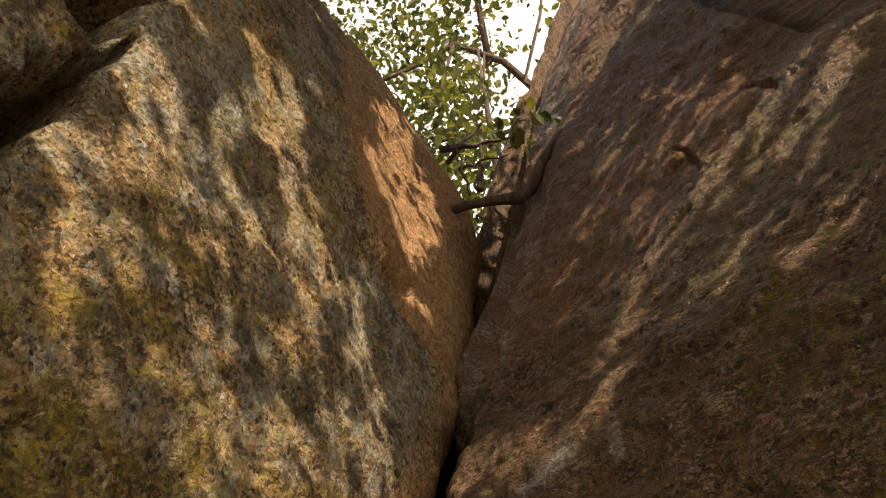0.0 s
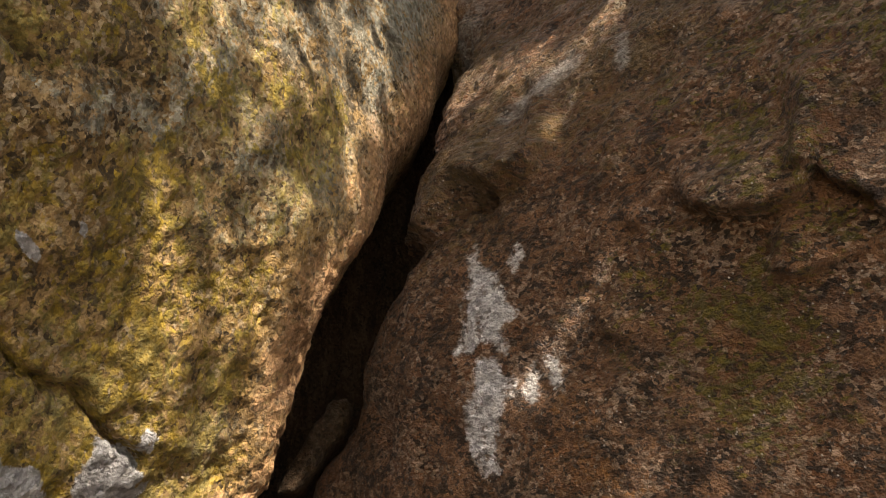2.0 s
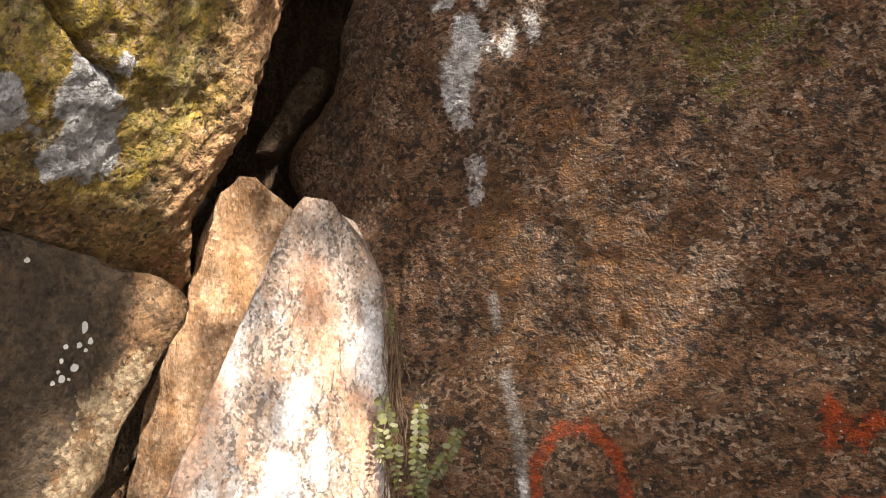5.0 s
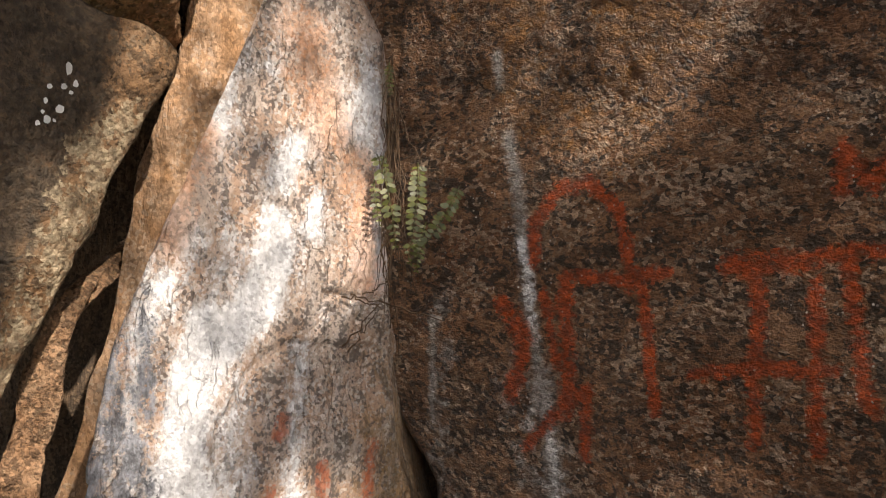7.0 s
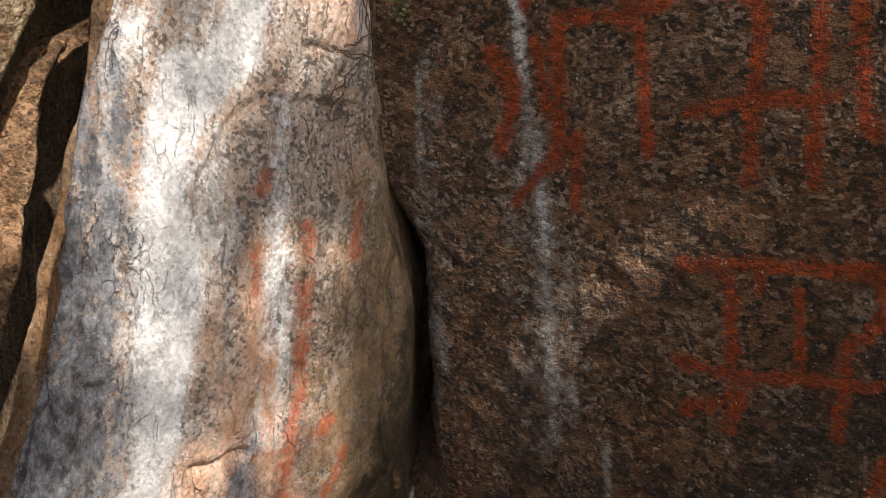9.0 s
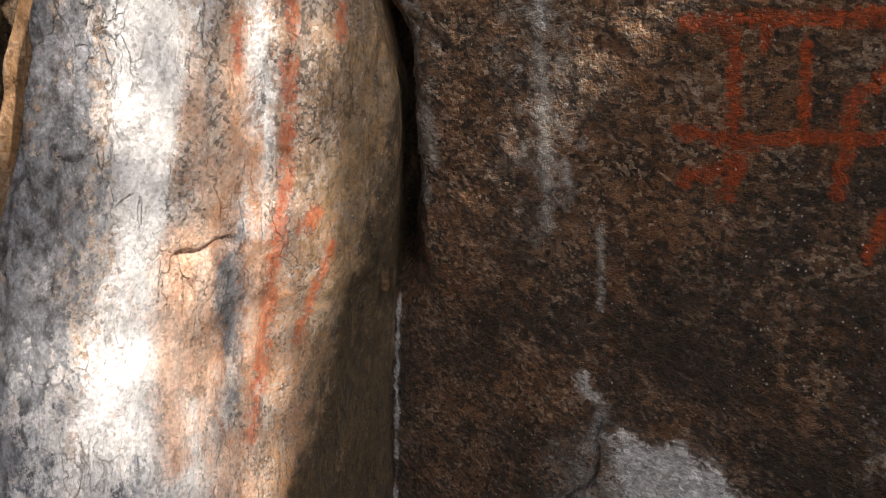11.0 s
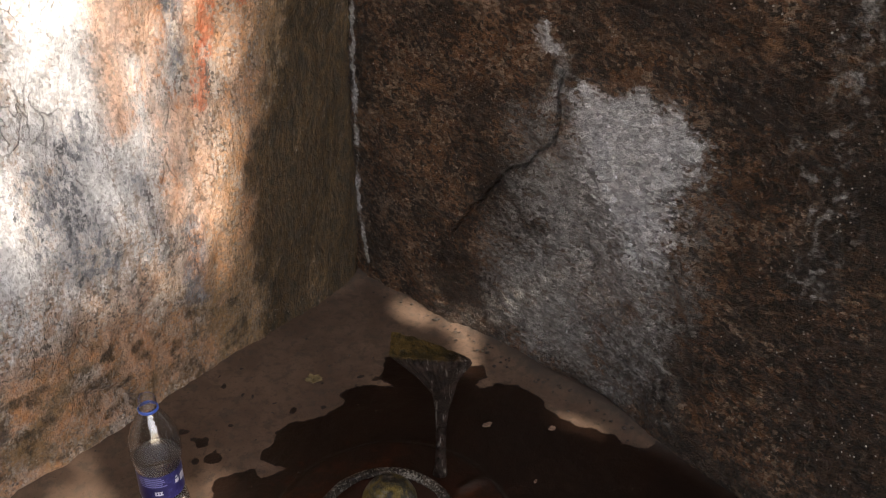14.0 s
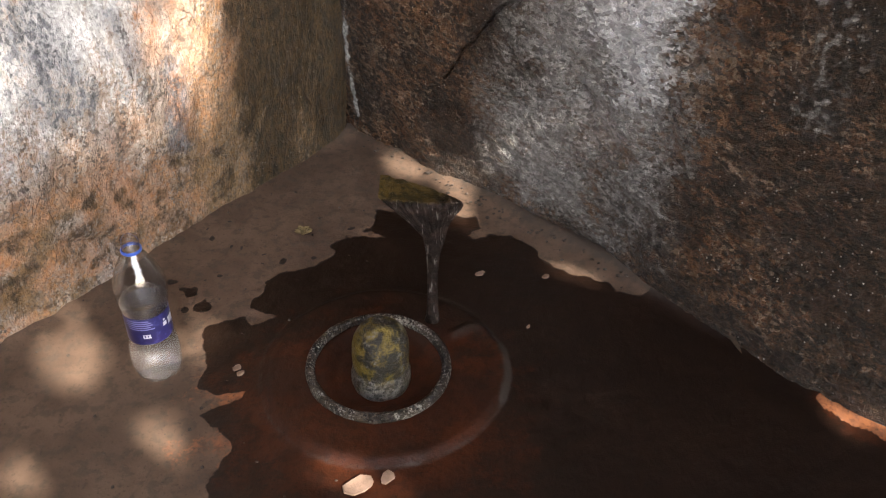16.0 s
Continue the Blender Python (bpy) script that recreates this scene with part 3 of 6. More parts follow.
moss = np.clip(0.05 + 0.28 * np.clip((P[:, 2] - 2.25) / 0.4, 0, 1) * np.clip((P[:, 0] - 0.3) / 0.25, 0, 1) * (0.35 + fbm(P, 6, 3, 61)), 0, 0.6) * np.clip((P[:, 2] - 2.2) / 0.3, 0, 1)
for outline in ([(0.48, 2.70), (0.60, 2.72), (0.72, 2.66), (0.78, 2.5), (0.62, 2.40), (0.52, 2.46)], [(0.70, 3.3), (0.9, 3.4), (1.15, 3.2), (1.05, 2.9), (0.82, 2.84)]):
    moss = np.maximum(moss, patch(QX, outline, 0.10, 2 * wob) * np.clip(0.50 + 0.45 * fbm(P, 16, 3, 70), 0, 0.8))
above = 0.75 * np.clip(over / 0.12, 0, 1) * np.clip((P[:, 2] - 3.4) / 0.3, 0, 1)
gold = np.clip(0.5 + 0.6 * fbm(P, 5, 3, 63), 0, 0.8) * np.clip((P[:, 2] - 2.75) / 0.3, 0, 1) * (1 - np.clip(over / 0.1, 0, 1))
# shade painted near-black over the wall's foot and right end, amid dark stains
shade_tint = np.clip(0.48 + 0.7 * fbm(P, 7, 3, 64), 0, 1) * np.clip((1.25 - P[:, 2]) / 0.4, 0, 1)
far_shade = patch(QX, [(0.82, 0.5), (0.82, 0.8), (0.74, 1.05), (0.80, 1.3), (0.90, 1.5), (1.6, 1.7), (1.6, -0.1), (0.98, -0.1), (0.86, 0.2)], 0.12, 3 * wob)
# rust-toned patch painted to warm and brighten this stretch as if sunlit
sun_blush = patch(QX, [(0.29, 2.5), (0.40, 2.5), (0.55, 2.3), (0.66, 2.05), (0.5, 1.92), (0.32, 1.98), (0.24, 2.2)], 0.10, 2 * wob) * np.clip(0.38 + 0.6 * fbm(P, 15, 3, 72), 0, 0.7)
shade_tint = np.maximum(shade_tint, far_shade * np.clip(0.88 + 0.5 * fbm(P, 9, 3, 65), 0, 1))
grey = np.maximum(grey, np.clip(0.42 + 0.8 * fbm(P, 55, 2, 68), 0, 0.75) * patch(QX, [(0.36, 1.6), (0.44, 1.62), (0.50, 1.3), (0.54, 1.02), (0.47, 0.98), (0.42, 1.2)], 0.04, wob))
grey = np.maximum(grey, np.clip(0.48 + 0.8 * fbm(P, 55, 2, 69), 0, 0.75) * patch(QX, [(0.245, 1.7), (0.27, 1.7), (0.32, 1.1), (0.345, 1.02), (0.31, 1.0), (0.27, 1.2)], 0.02, wob))
edge_columns = np.tile(np.arange(X.shape[1]), X.shape[0])
grey = np.maximum(grey, np.clip((64 - edge_columns) / 20, 0, 1) * np.clip((P[:, 2] - 3.3) / 0.3, 0, 1) * np.clip(0.28 + 0.4 * fbm(P * np.array([1, 1, 0.2]), 30, 3, 67), 0, 0.55))
boulder = grid_mesh("boulder", X, wall_rock, True, {"paint": paint, "chalk": chalk, "grey": grey * 0.85, "moss": moss, "rust": np.maximum(above, sun_blush), "gold": gold, "shade_tint": shade_tint})
tagged(boulder, "tall leaning brown granite boulder with red painted strokes and white stains", "boulder", kind="")

# ---------------------------------------------------------------- the standing slab
SLAB = np.array([(-0.3, 1.8, 1.1), (0.05, 1.795, 1.1), (0.44, 1.73, 1.2), (0.68, 1.725, 1.0), (0.9, 1.69, 0.65), (1.25, 1.635, 0.55), (1.45, 1.615, 0.5), (1.6, 1.64, 0.47), (1.8, 1.63, 0.52), (2.0, 1.65, 0.55), (2.35, 1.645, 0.55)])
SLAB_LEFT = [(-0.2, -0.95), (0, -0.8), (0.5, -0.56), (0.9, -0.40), (1.07, -0.354), (1.17, -0.323), (1.3, -0.292), (1.44, -0.272), (1.6, -0.252), (1.65, -0.24), (1.77, -0.2), (1.9, -0.16), (2.0, -0.127), (2.17, -0.07), (2.24, -0.043), (2.285, -0.018), (2.3, -0.005)]
SLAB_RIGHT = [(-0.2, 0.27), (0.5, 0.265), (0.8, 0.265), (1.0, 0.25), (1.24, 0.247), (1.33, 0.231), (1.43, 0.212), (1.55, 0.198), (1.66, 0.178), (1.74, 0.165), (1.88, 0.149), (1.94, 0.153), (2.03, 0.144), (2.14, 0.132), (2.19, 0.112), (2.25, 0.078), (2.285, 0.05), (2.3, 0.03)]


def slab_y(x, z):
    turn = np.interp(z, [0, 0.5, 0.7, 0.85], [0.4, 0.4, 0.25, 0]) * np.clip(x - 0.05, 0, 1)  # the foot bends towards the corner
    return np.interp(z, SLAB[:, 0], SLAB[:, 1]) + np.interp(z, SLAB[:, 0], SLAB[:, 2]) * (x + 0.1) - turn


zs = np.arange(-0.2, 2.296, 0.0052)
xl, xr = sample(SLAB_LEFT, zs), sample(SLAB_RIGHT, zs)
c = np.zeros((len(zs), 5, 2))
c[:, 0, 0], c[:, 0, 1] = xl - 0.0, slab_y(xl, zs) + 0.26
c[:, 1, 0], c[:, 1, 1] = xl, slab_y(xl, zs)
c[:, 2, 0], c[:, 2, 1] = xr, slab_y(xr, zs)
c[:, 3, 0], c[:, 3, 1] = xr + 0.03, slab_y(xr, zs) + 0.22
c[:, 4, 0], c[:, 4, 1] = xl + 0.06, slab_y(xl, zs) + 0.34
X = loft(zs, c, [34, 150, 34, 6, 6], 2.2, 2.5)
X, nrm = roughen(X, [(0.22, 0.010, 2), (0.06, 0.0045, 3)], grain=(1, 1, 0.6), seed=21)
P = X.reshape(-1, 3)
Q = P[:, [0, 2]]
wob = 0.010 * np.stack([fbm(P, 22, 3, 71), fbm(P, 22, 3, 72)], 1)
dent = 0.0020 * fbm(P * np.array([1, 1, 0.4]), 60, 3, 9)
for line, r, depth in [([(-0.207, 1.383), (-0.197, 1.347), (-0.179, 1.286), (-0.191, 1.199), (-0.218, 1.08)], 0.0035, 0.009), ([(-0.008, 1.199), (0.023, 1.173), (0.06, 1.155), (0.07, 1.124)], 0.003, 0.007),
        ([(-0.126, 0.99), (-0.109, 0.996), (-0.049, 1.01)], 0.006, 0.016), ([(0.054, 1.7), (0.141, 1.687), (0.105, 1.647)], 0.006, 0.012), ([(0.054, 1.484), (0.01, 1.48)], 0.005, 0.009),
        ([(-0.26, 1.45), (-0.30, 1.30), (-0.33, 1.05), (-0.36, 0.8)], 0.006, 0.01), ([(-0.262, 1.19), (-0.24, 1.15)], 0.006, 0.012), ([(0.215, 1.33), (0.205, 1.1), (0.21, 0.85)], 0.004, 0.015),
        ([(-0.25, 0.13), (-0.2, 0.05)], 0.012, 0.012), ([(-0.05, 0.50), (-0.02, 0.35), (-0.03, 0.2)], 0.008, 0.008)]:
    dent -= depth * np.exp(-((along(Q + wob, line) / r) ** 2))
# a scaled-off hollow below an arched lip, and the rim at its right
lip = np.interp(P[:, 0], [-0.12, -0.10, -0.044, 0.015, 0.08, 0.2], [1.30, 1.50, 1.605, 1.625, 1.62, 1.60]) + wob[:, 1]
hollow = np.clip((lip - P[:, 2]) / 0.008, 0, 1) * np.clip((P[:, 0] + wob[:, 0] + 0.112) / 0.01, 0, 1) * np.clip((P[:, 2] - 1.26) / 0.15, 0, 1)
dent -= 0.009 * hollow
P = P + nrm.reshape(-1, 3) * dent[:, None]
X = P.reshape(X.shape)
RIVER = [(-0.043, 1.849), (0.006, 1.834), (0.008, 1.763), (-0.008, 1.68), (-0.048, 1.624), (-0.088, 1.57), (-0.114, 1.5), (-0.108, 1.439), (-0.091, 1.353), (-0.094, 1.261), (-0.112, 1.175), (-0.13, 1.099), (-0.15, 0.95), (-0.21, 0.95), (-0.201, 1.158), (-0.192, 1.282), (-0.196, 1.399), (-0.181, 1.477), (-0.169, 1.561), (-0.159, 1.621), (-0.152, 1.672), (-0.122, 1.683), (-0.09, 1.676), (-0.074, 1.72), (-0.059, 1.783)]
STREAK = [(0.014, 1.617), (0.037, 1.627), (0.037, 1.571), (0.032, 1.478), (0.042, 1.382), (0.044, 1.263), (0.035, 1.147), (0.02, 1.0), (-0.04, 1.0), (-0.019, 1.209), (-0.01, 1.309), (0.007, 1.404), (0.014, 1.497)]
chalk = np.maximum(patch(Q, RIVER, 0.014, 0.5 * wob), 0.8 * patch(Q, STREAK, 0.02, 0.6 * wob))
for river in ([(-0.18, 1.718, 0.03), (-0.213, 1.629, 0.016), (-0.22, 1.518, 0.01), (-0.21, 1.39, 0.013), (-0.231, 1.273, 0.019), (-0.248, 1.162, 0.029)],):
    for (x0, z0, r0), (x1, z1, r1) in zip(river[:-1], river[1:]):
        chalk = np.maximum(chalk, 0.8 * daub(Q + 0.4 * wob, [(x0, z0), (x1, z1)], (r0 + r1) / 2))
for line, r in [([(-0.035, 0.928), (-0.043, 0.862)], 0.030), ([(-0.11, 0.709), (-0.12, 0.523)], 0.022), ([(-0.24, 0.783), (-0.24, 0.625)], 0.045), ([(-0.185, 0.95), (-0.20, 0.75), (-0.19, 0.5)], 0.05),
        ([(-0.319, 0.9), (-0.326, 0.686), (-0.30, 0.45)], 0.05), ([(0.14, 1.82), (0.155, 1.72)], 0.012), ([(0.0, 1.95), (-0.02, 1.88)], 0.02), ([(0.04, 1.86), (0.03, 1.80)], 0.015)]:
    chalk = np.maximum(chalk, daub(Q + 0.5 * wob, line, r))
chalk = np.maximum(chalk, np.clip(0.30 + 0.55 * fbm(P * np.array([1, 1, 0.5]), 16, 3, 79), 0, 0.75) * np.clip((P[:, 2] - 1.6) / 0.15, 0, 1) * np.clip((2.2 - P[:, 2]) / 0.15, 0, 1))
low_fill = np.clip((1.05 - P[:, 2]) / 0.2, 0, 1)
chalk = np.maximum(chalk, (0.36 + 0.26 * low_fill * (P[:, 0] < -0.05)) * (1 + 0.45 * fbm(P * np.array([1, 1, 0.35]), 10, 2, 78)) * np.clip((1.95 - P[:, 2]) / 0.4, 0, 1) * np.clip((0.05 - P[:, 0]) / 0.12, 0, 1) * np.clip((P[:, 2] - 0.2) / 0.2, 0, 1))
paint = 0
for line, r in [([(0.061, 1.302), (0.056, 1.212), (0.052, 1.132), (0.037, 1.03), (0.003, 0.804), (-0.024, 0.61)], 0.011), ([(-0.012, 1.369), (-0.015, 1.3)], 0.0085), ([(0.097, 1.041), (0.082, 1.011)], 0.0115),
        ([(0.127, 0.968), (0.062, 0.779)], 0.008), ([(0.154, 1.434), (0.145, 1.342)], 0.0077), ([(0.069, 1.405), (0.072, 1.343)], 0.0075), ([(0.005, 1.49), (0.0, 1.46)], 0.009)]:
    paint = np.maximum(paint, daub(Q, line, r))
rust = np.maximum(0.7 * patch(Q, [(-0.146, 0.956), (-0.087, 1.035), (-0.073, 0.992), (-0.09, 0.881), (-0.103, 0.724), (-0.152, 0.728), (-0.159, 0.857)], 0.025, wob), 0.6 * patch(Q, [(-0.092, 1.26), (-0.064, 1.225), (-0.047, 1.117), (-0.047, 1.008), (-0.089, 1.005)], 0.02, wob))
for line, r in [([(-0.107, 1.026), (-0.124, 0.885), (-0.107, 0.745)], 0.024), ([(-0.043, 1.134), (-0.066, 1.009)], 0.022), ([(-0.13, 1.0), (-0.15, 0.8), (-0.14, 0.62)], 0.022), ([(0.0, 0.98), (-0.01, 0.75)], 0.026), ([(-0.06, 0.62), (-0.08, 0.42)], 0.022), ([(-0.02, 1.3), (-0.03, 1.1)], 0.018), ([(0.1, 1.93), (0.13, 1.72)], 0.022), ([(-0.14, 1.95), (-0.18, 1.78)], 0.02), ([(0.0, 2.15), (0.05, 1.98)], 0.03)]:
    rust = np.maximum(rust, 0.9 * daub(Q, line, r))
for line, r in [([(-0.06, 0.6), (-0.03, 0.4), (-0.02, 0.25)], 0.045), ([(0.05, 0.62), (0.05, 0.3)], 0.045), ([(0.03, 0.95), (0.04, 0.7)], 0.04)]:
    rust = np.maximum(rust, 0.62 * daub(Q + wob, line, r))
ochre = np.clip(0.5 + (P[:, 0] - np.interp(P[:, 2], [0.1, 0.5, 0.8, 1.1, 1.4], [-0.12, 0.0, 0.06, 0.09, 0.15])) / 0.16, 0, 1) * np.clip((1.75 - P[:, 2]) / 0.3, 0, 1)
foot = np.clip((0.34 - P[:, 2]) / 0.14 + 0.5 * fbm(P, 9, 2, 83), 0, 1)
rust = np.maximum(rust, foot * np.clip(0.42 + 0.75 * fbm(P, 17, 3, 84), 0, 0.8) * np.clip((0.02 - P[:, 0]) / 0.12, 0, 1))
ochre = np.maximum(ochre, foot * np.clip(0.55 + 0.7 * fbm(P, 13, 3, 85), 0, 1))
# dark stain towards the corner, with the shadow there painted into it
umber_shade = np.clip(0.5 + (P[:, 0] + 1.5 * wob[:, 0] - np.interp(P[:, 2], [0.1, 0.23, 0.47, 0.59, 0.745, 1.03, 1.25, 1.5], [0.045, 0.035, 0.055, 0.088, 0.135, 0.20, 0.225, 0.4])) / 0.05, 0, 1)
umber_shade = umber_shade * np.clip(0.88 + 0.45 * fbm(P * np.array([1, 1, 0.5]), 11, 3, 88), 0, 1)
umber_shade = np.maximum(umber_shade, foot * np.clip(0.24 + 0.7 * fbm(P, 34, 3, 86), 0, 0.6))
slate = np.clip(0.5 - (P[:, 0] - np.interp(P[:, 2], [0.5, 0.9, 1.2, 1.45, 1.7], [-0.36, -0.27, -0.205, -0.195, -0.205])) / 0.10, 0, 1) * np.clip(0.78 + 0.7 * fbm(P * np.array([1, 1, 0.28]), 26, 3, 87), 0, 1) * np.clip((P[:, 2] - 0.35) / 0.3, 0, 1) * np.clip((1.75 - P[:, 2]) / 0.1, 0, 1)
for line, r in [([(-0.215, 1.47), (-0.235, 1.25), (-0.255, 1.05)], 0.012), ([(-0.255, 1.30), (-0.30, 1.0), (-0.33, 0.8)], 0.014), ([(-0.03, 1.02), (-0.05, 0.88), (-0.055, 0.8)], 0.016), ([(-0.38, 0.75), (-0.42, 0.5)], 0.02), ([(-0.06, 0.40), (-0.07, 0.2)], 0.010)]:
    slate = np.maximum(slate, np.clip(1.3 * daub(Q + wob, line, 1.25 * r), 0, 1))
slate = np.maximum(slate, 0.6 * daub(Q + wob, [(-0.25, 0.56), (-0.21, 0.42)], 0.04))
for outline in ([(-0.075, 0.855), (-0.031, 0.84), (-0.043, 0.628), (-0.089, 0.649)], [(-0.231, 0.704), (-0.18, 0.676), (-0.186, 0.544), (-0.239, 0.577)], [(-0.138, 0.542), (-0.1, 0.516), (-0.109, 0.344), (-0.147, 0.38)]):
    slate = np.maximum(slate, 0.5 * patch(Q, outline, 0.03, 1.5 * wob))
# faded washes that run down the lit middle of the slab
washed = patch(Q, [(-0.17, 1.15), (-0.08, 1.3), (0.05, 1.3), (0.10, 1.0), (0.07, 0.6), (-0.02, 0.4), (-0.12, 0.45), (-0.19, 0.75)], 0.06, 2 * wob)
rust = np.maximum(rust, washed * np.clip(0.30 + 0.75 * fbm(P * np.array([1, 1, 0.22]), 24, 3, 89), 0, 0.8))
slate = np.maximum(slate, washed * np.clip(-0.02 + 0.75 * fbm(P * np.array([1, 1, 0.25]), 20, 3, 90), 0, 0.55))
standing = grid_mesh("standing_slab", X, slab_rock, True, {"chalk": chalk, "paint": paint, "rust": rust, "ochre": ochre, "slate": slate, "umber_shade": umber_shade})
tagged(standing, "upright pale granite slab streaked white, pink and ochre", "boulder")

# ---------------------------------------------------------------- the great lichened boulder overhead
LOAF = np.array([(2.10, 2.4, 1.2), (2.16, 2.05, 1.2), (2.22, 1.87, 1.2), (2.30, 1.78, 1.22), (2.45, 1.66, 1.3), (2.65, 1.53, 1.45), (2.8, 1.41, 1.6), (3.0, 1.345, 1.7), (3.3, 1.385, 1.75), (3.6, 1.45, 1.75), (4.0, 1.49, 1.75), (4.25, 1.54, 1.75), (4.6, 1.62, 1.75), (5.0, 1.76, 1.75), (5.7, 2.2, 1.75)])
LOAF_EDGE = [(2.1, -0.28), (2.2, -0.22), (2.27, -0.19), (2.375, -0.126), (2.416, -0.1), (2.59, -0.065), (2.73, -0.012), (2.89, 0.061), (3.1, 0.108), (3.35, 0.189), (3.59, 0.235), (3.95, 0.315), (4.36, 0.375), (4.8, 0.42), (5.1, 0.42), (5.22, 0.37), (5.38, 0.28), (5.55, 0.17), (5.75, 0.0)]


def loaf_y(x, z):
    return np.interp(z, LOAF[:, 0], LOAF[:, 1]) + np.interp(z, LOAF[:, 0], LOAF[:, 2]) * (x + 0.1)


zs = np.concatenate([np.arange(2.13, 3.5, 0.0062), np.arange(3.5, 5.7, 0.010)])
xr = sample(LOAF_EDGE, zs)
c = np.zeros((len(zs), 6, 2))
c[:, 0, 0], c[:, 0, 1] = -1.3, loaf_y(-1.3, zs)
c[:, 1, 0], c[:, 1, 1] = xr, loaf_y(xr, zs)
c[:, 2, 0], c[:, 2, 1] = xr - 0.25, loaf_y(xr, zs) + 0.75
c[:, 3] = (-1.2, 3.4)
# carried on unseen to the left, keeping sky light off the leaning wall
c[:, 4] = (-4.2, 0.4)
c[:, 5, 0], c[:, 5, 1] = -2.5, loaf_y(-2.5, zs)
keen, round_off = loft(zs, c, [330, 70, 8, 8, 8, 8], 5.0, 4.0), loft(zs, c + np.array([0.03, 0]), [330, 70, 8, 8, 8, 8], 13.0, 4.0)
high = np.clip((zs - 3.0) / 0.5, 0, 1)[:, None, None]
X = keen + (round_off - keen) * high
X, nrm = roughen(X, [(0.34, 0.020, 2), (0.09, 0.006, 3)], seed=41)
P = X.reshape(-1, 3)
Q = np.stack([P[:, 0] * 1.9, P[:, 2]], 1)
wob = 0.014 * np.stack([fbm(P, 16, 3, 81), fbm(P, 16, 3, 82)], 1)
dent = (0.0045 - 0.002 * np.clip((P[:, 2] - 2.7) / 0.4, 0, 1)) * ridged(P * np.array([1, 1, 0.8]), 26, 3, 15) + 0.003 * fbm(P, 75, 2, 19)


def on_loaf(line, r):
    return daub(Q, [(x * 1.9, z) for x, z in line], r)


for line, r, depth in [([(-0.44, 2.525), (-0.401, 2.495), (-0.373, 2.474), (-0.325, 2.465), (-0.305, 2.431), (-0.28, 2.40)], 0.0065, 0.04), ([(-0.364, 2.686), (-0.338, 2.647)], 0.006, 0.01), ([(-0.376, 2.858), (-0.367, 2.821), (-0.337, 2.789)], 0.008, 0.02),
        ([(-0.283, 2.844), (-0.239, 2.865)], 0.008, 0.012), ([(-0.256, 3.871), (-0.238, 3.835)], 0.011, 0.02), ([(0.074, 3.916), (0.118, 3.919)], 0.022, 0.05), ([(0.0, 3.95), (0.117, 3.804), (0.176, 3.70)], 0.010, 0.018),
        ([(0.05, 4.9), (0.16, 4.5), (0.2, 4.1)], 0.010, 0.016), ([(-0.15, 2.80), (-0.12, 2.68), (-0.10, 2.6)], 0.02, 0.008)]:
    dent -= depth * np.exp(-((along(Q + wob, [(x * 1.9, z) for x, z in line]) / r) ** 2))
# the cleft under a broken ledge
dent += 0.05 * patch(P[:, [0, 2]], [(-0.60, 3.2), (-0.49, 3.2), (-0.462, 3.33), (-0.449, 3.42), (-0.438, 3.52), (-0.43, 3.6), (-0.445, 3.68), (-0.52, 3.68), (-0.60, 3.6)], 0.012, wob * 0.6)
dent -= 0.40 * np.exp(-((along(Q + wob * 1.3, [(-0.49 * 1.9, 3.15), (-0.452 * 1.9, 3.29), (-0.440 * 1.9, 3.385), (-0.429 * 1.9, 3.50), (-0.42 * 1.9, 3.57)]) / 0.030) ** 4))
dent -= 0.10 * np.exp(-((along(Q + wob * 1.3, [(-0.42 * 1.9, 3.57), (-0.405 * 1.9, 3.665), (-0.38 * 1.9, 3.79)]) / 0.014) ** 2))
dent -= 0.6 * np.exp(-((along(Q + wob * 1.3, [(-0.56 * 1.9, 3.66), (-0.505 * 1.9, 3.715)]) / 0.045) ** 6))
dent -= 0.7 * np.exp(-((along(Q + wob * 1.3, [(-0.458 * 1.9, 3.71), (-0.443 * 1.9, 3.80), (-0.432 * 1.9, 3.93), (-0.412 * 1.9, 4.06)]) / 0.072) ** 6))
dent -= 0.10 * np.exp(-((along(Q + wob, [(-0.466 * 1.9, 3.66), (-0.44 * 1.9, 3.69)]) / 0.03) ** 4))
P = P + nrm.reshape(-1, 3) * dent[:, None]
X = P.reshape(X.shape)
chalk = 0
for outline in ([(-0.317, 2.427), (-0.301, 2.423), (-0.282, 2.391), (-0.268, 2.381), (-0.288, 2.35), (-0.299, 2.301), (-0.337, 2.268), (-0.383, 2.245), (-0.392, 2.279), (-0.359, 2.32), (-0.344, 2.362), (-0.327, 2.395)], [(-0.43, 2.37), (-0.398, 2.372), (-0.377, 2.376), (-0.374, 2.348), (-0.38, 2.315), (-0.41, 2.302), (-0.44, 2.31)], [(-0.264, 2.441), (-0.252, 2.437), (-0.265, 2.415), (-0.291, 2.411), (-0.275, 2.42)]):
    chalk = np.maximum(chalk, patch(P[:, [0, 2]], outline, 0.012, 0.5 * wob))
for line, r in [([(-0.369, 2.616), (-0.36, 2.609)], 0.01), ([(-0.316, 2.659)], 0.0085)]:
    chalk = np.maximum(chalk, on_loaf(line, r))
moss = np.clip(0.50 - 0.46 * np.clip((P[:, 2] - 2.7) / 0.7, 0, 1) + 0.22 * fbm(P, 4, 2, 91) + 0.28 * fbm(P, 12, 3, 92), 0, 0.9)
right = P[:, 0] - sample(LOAF_EDGE, P[:, 2])
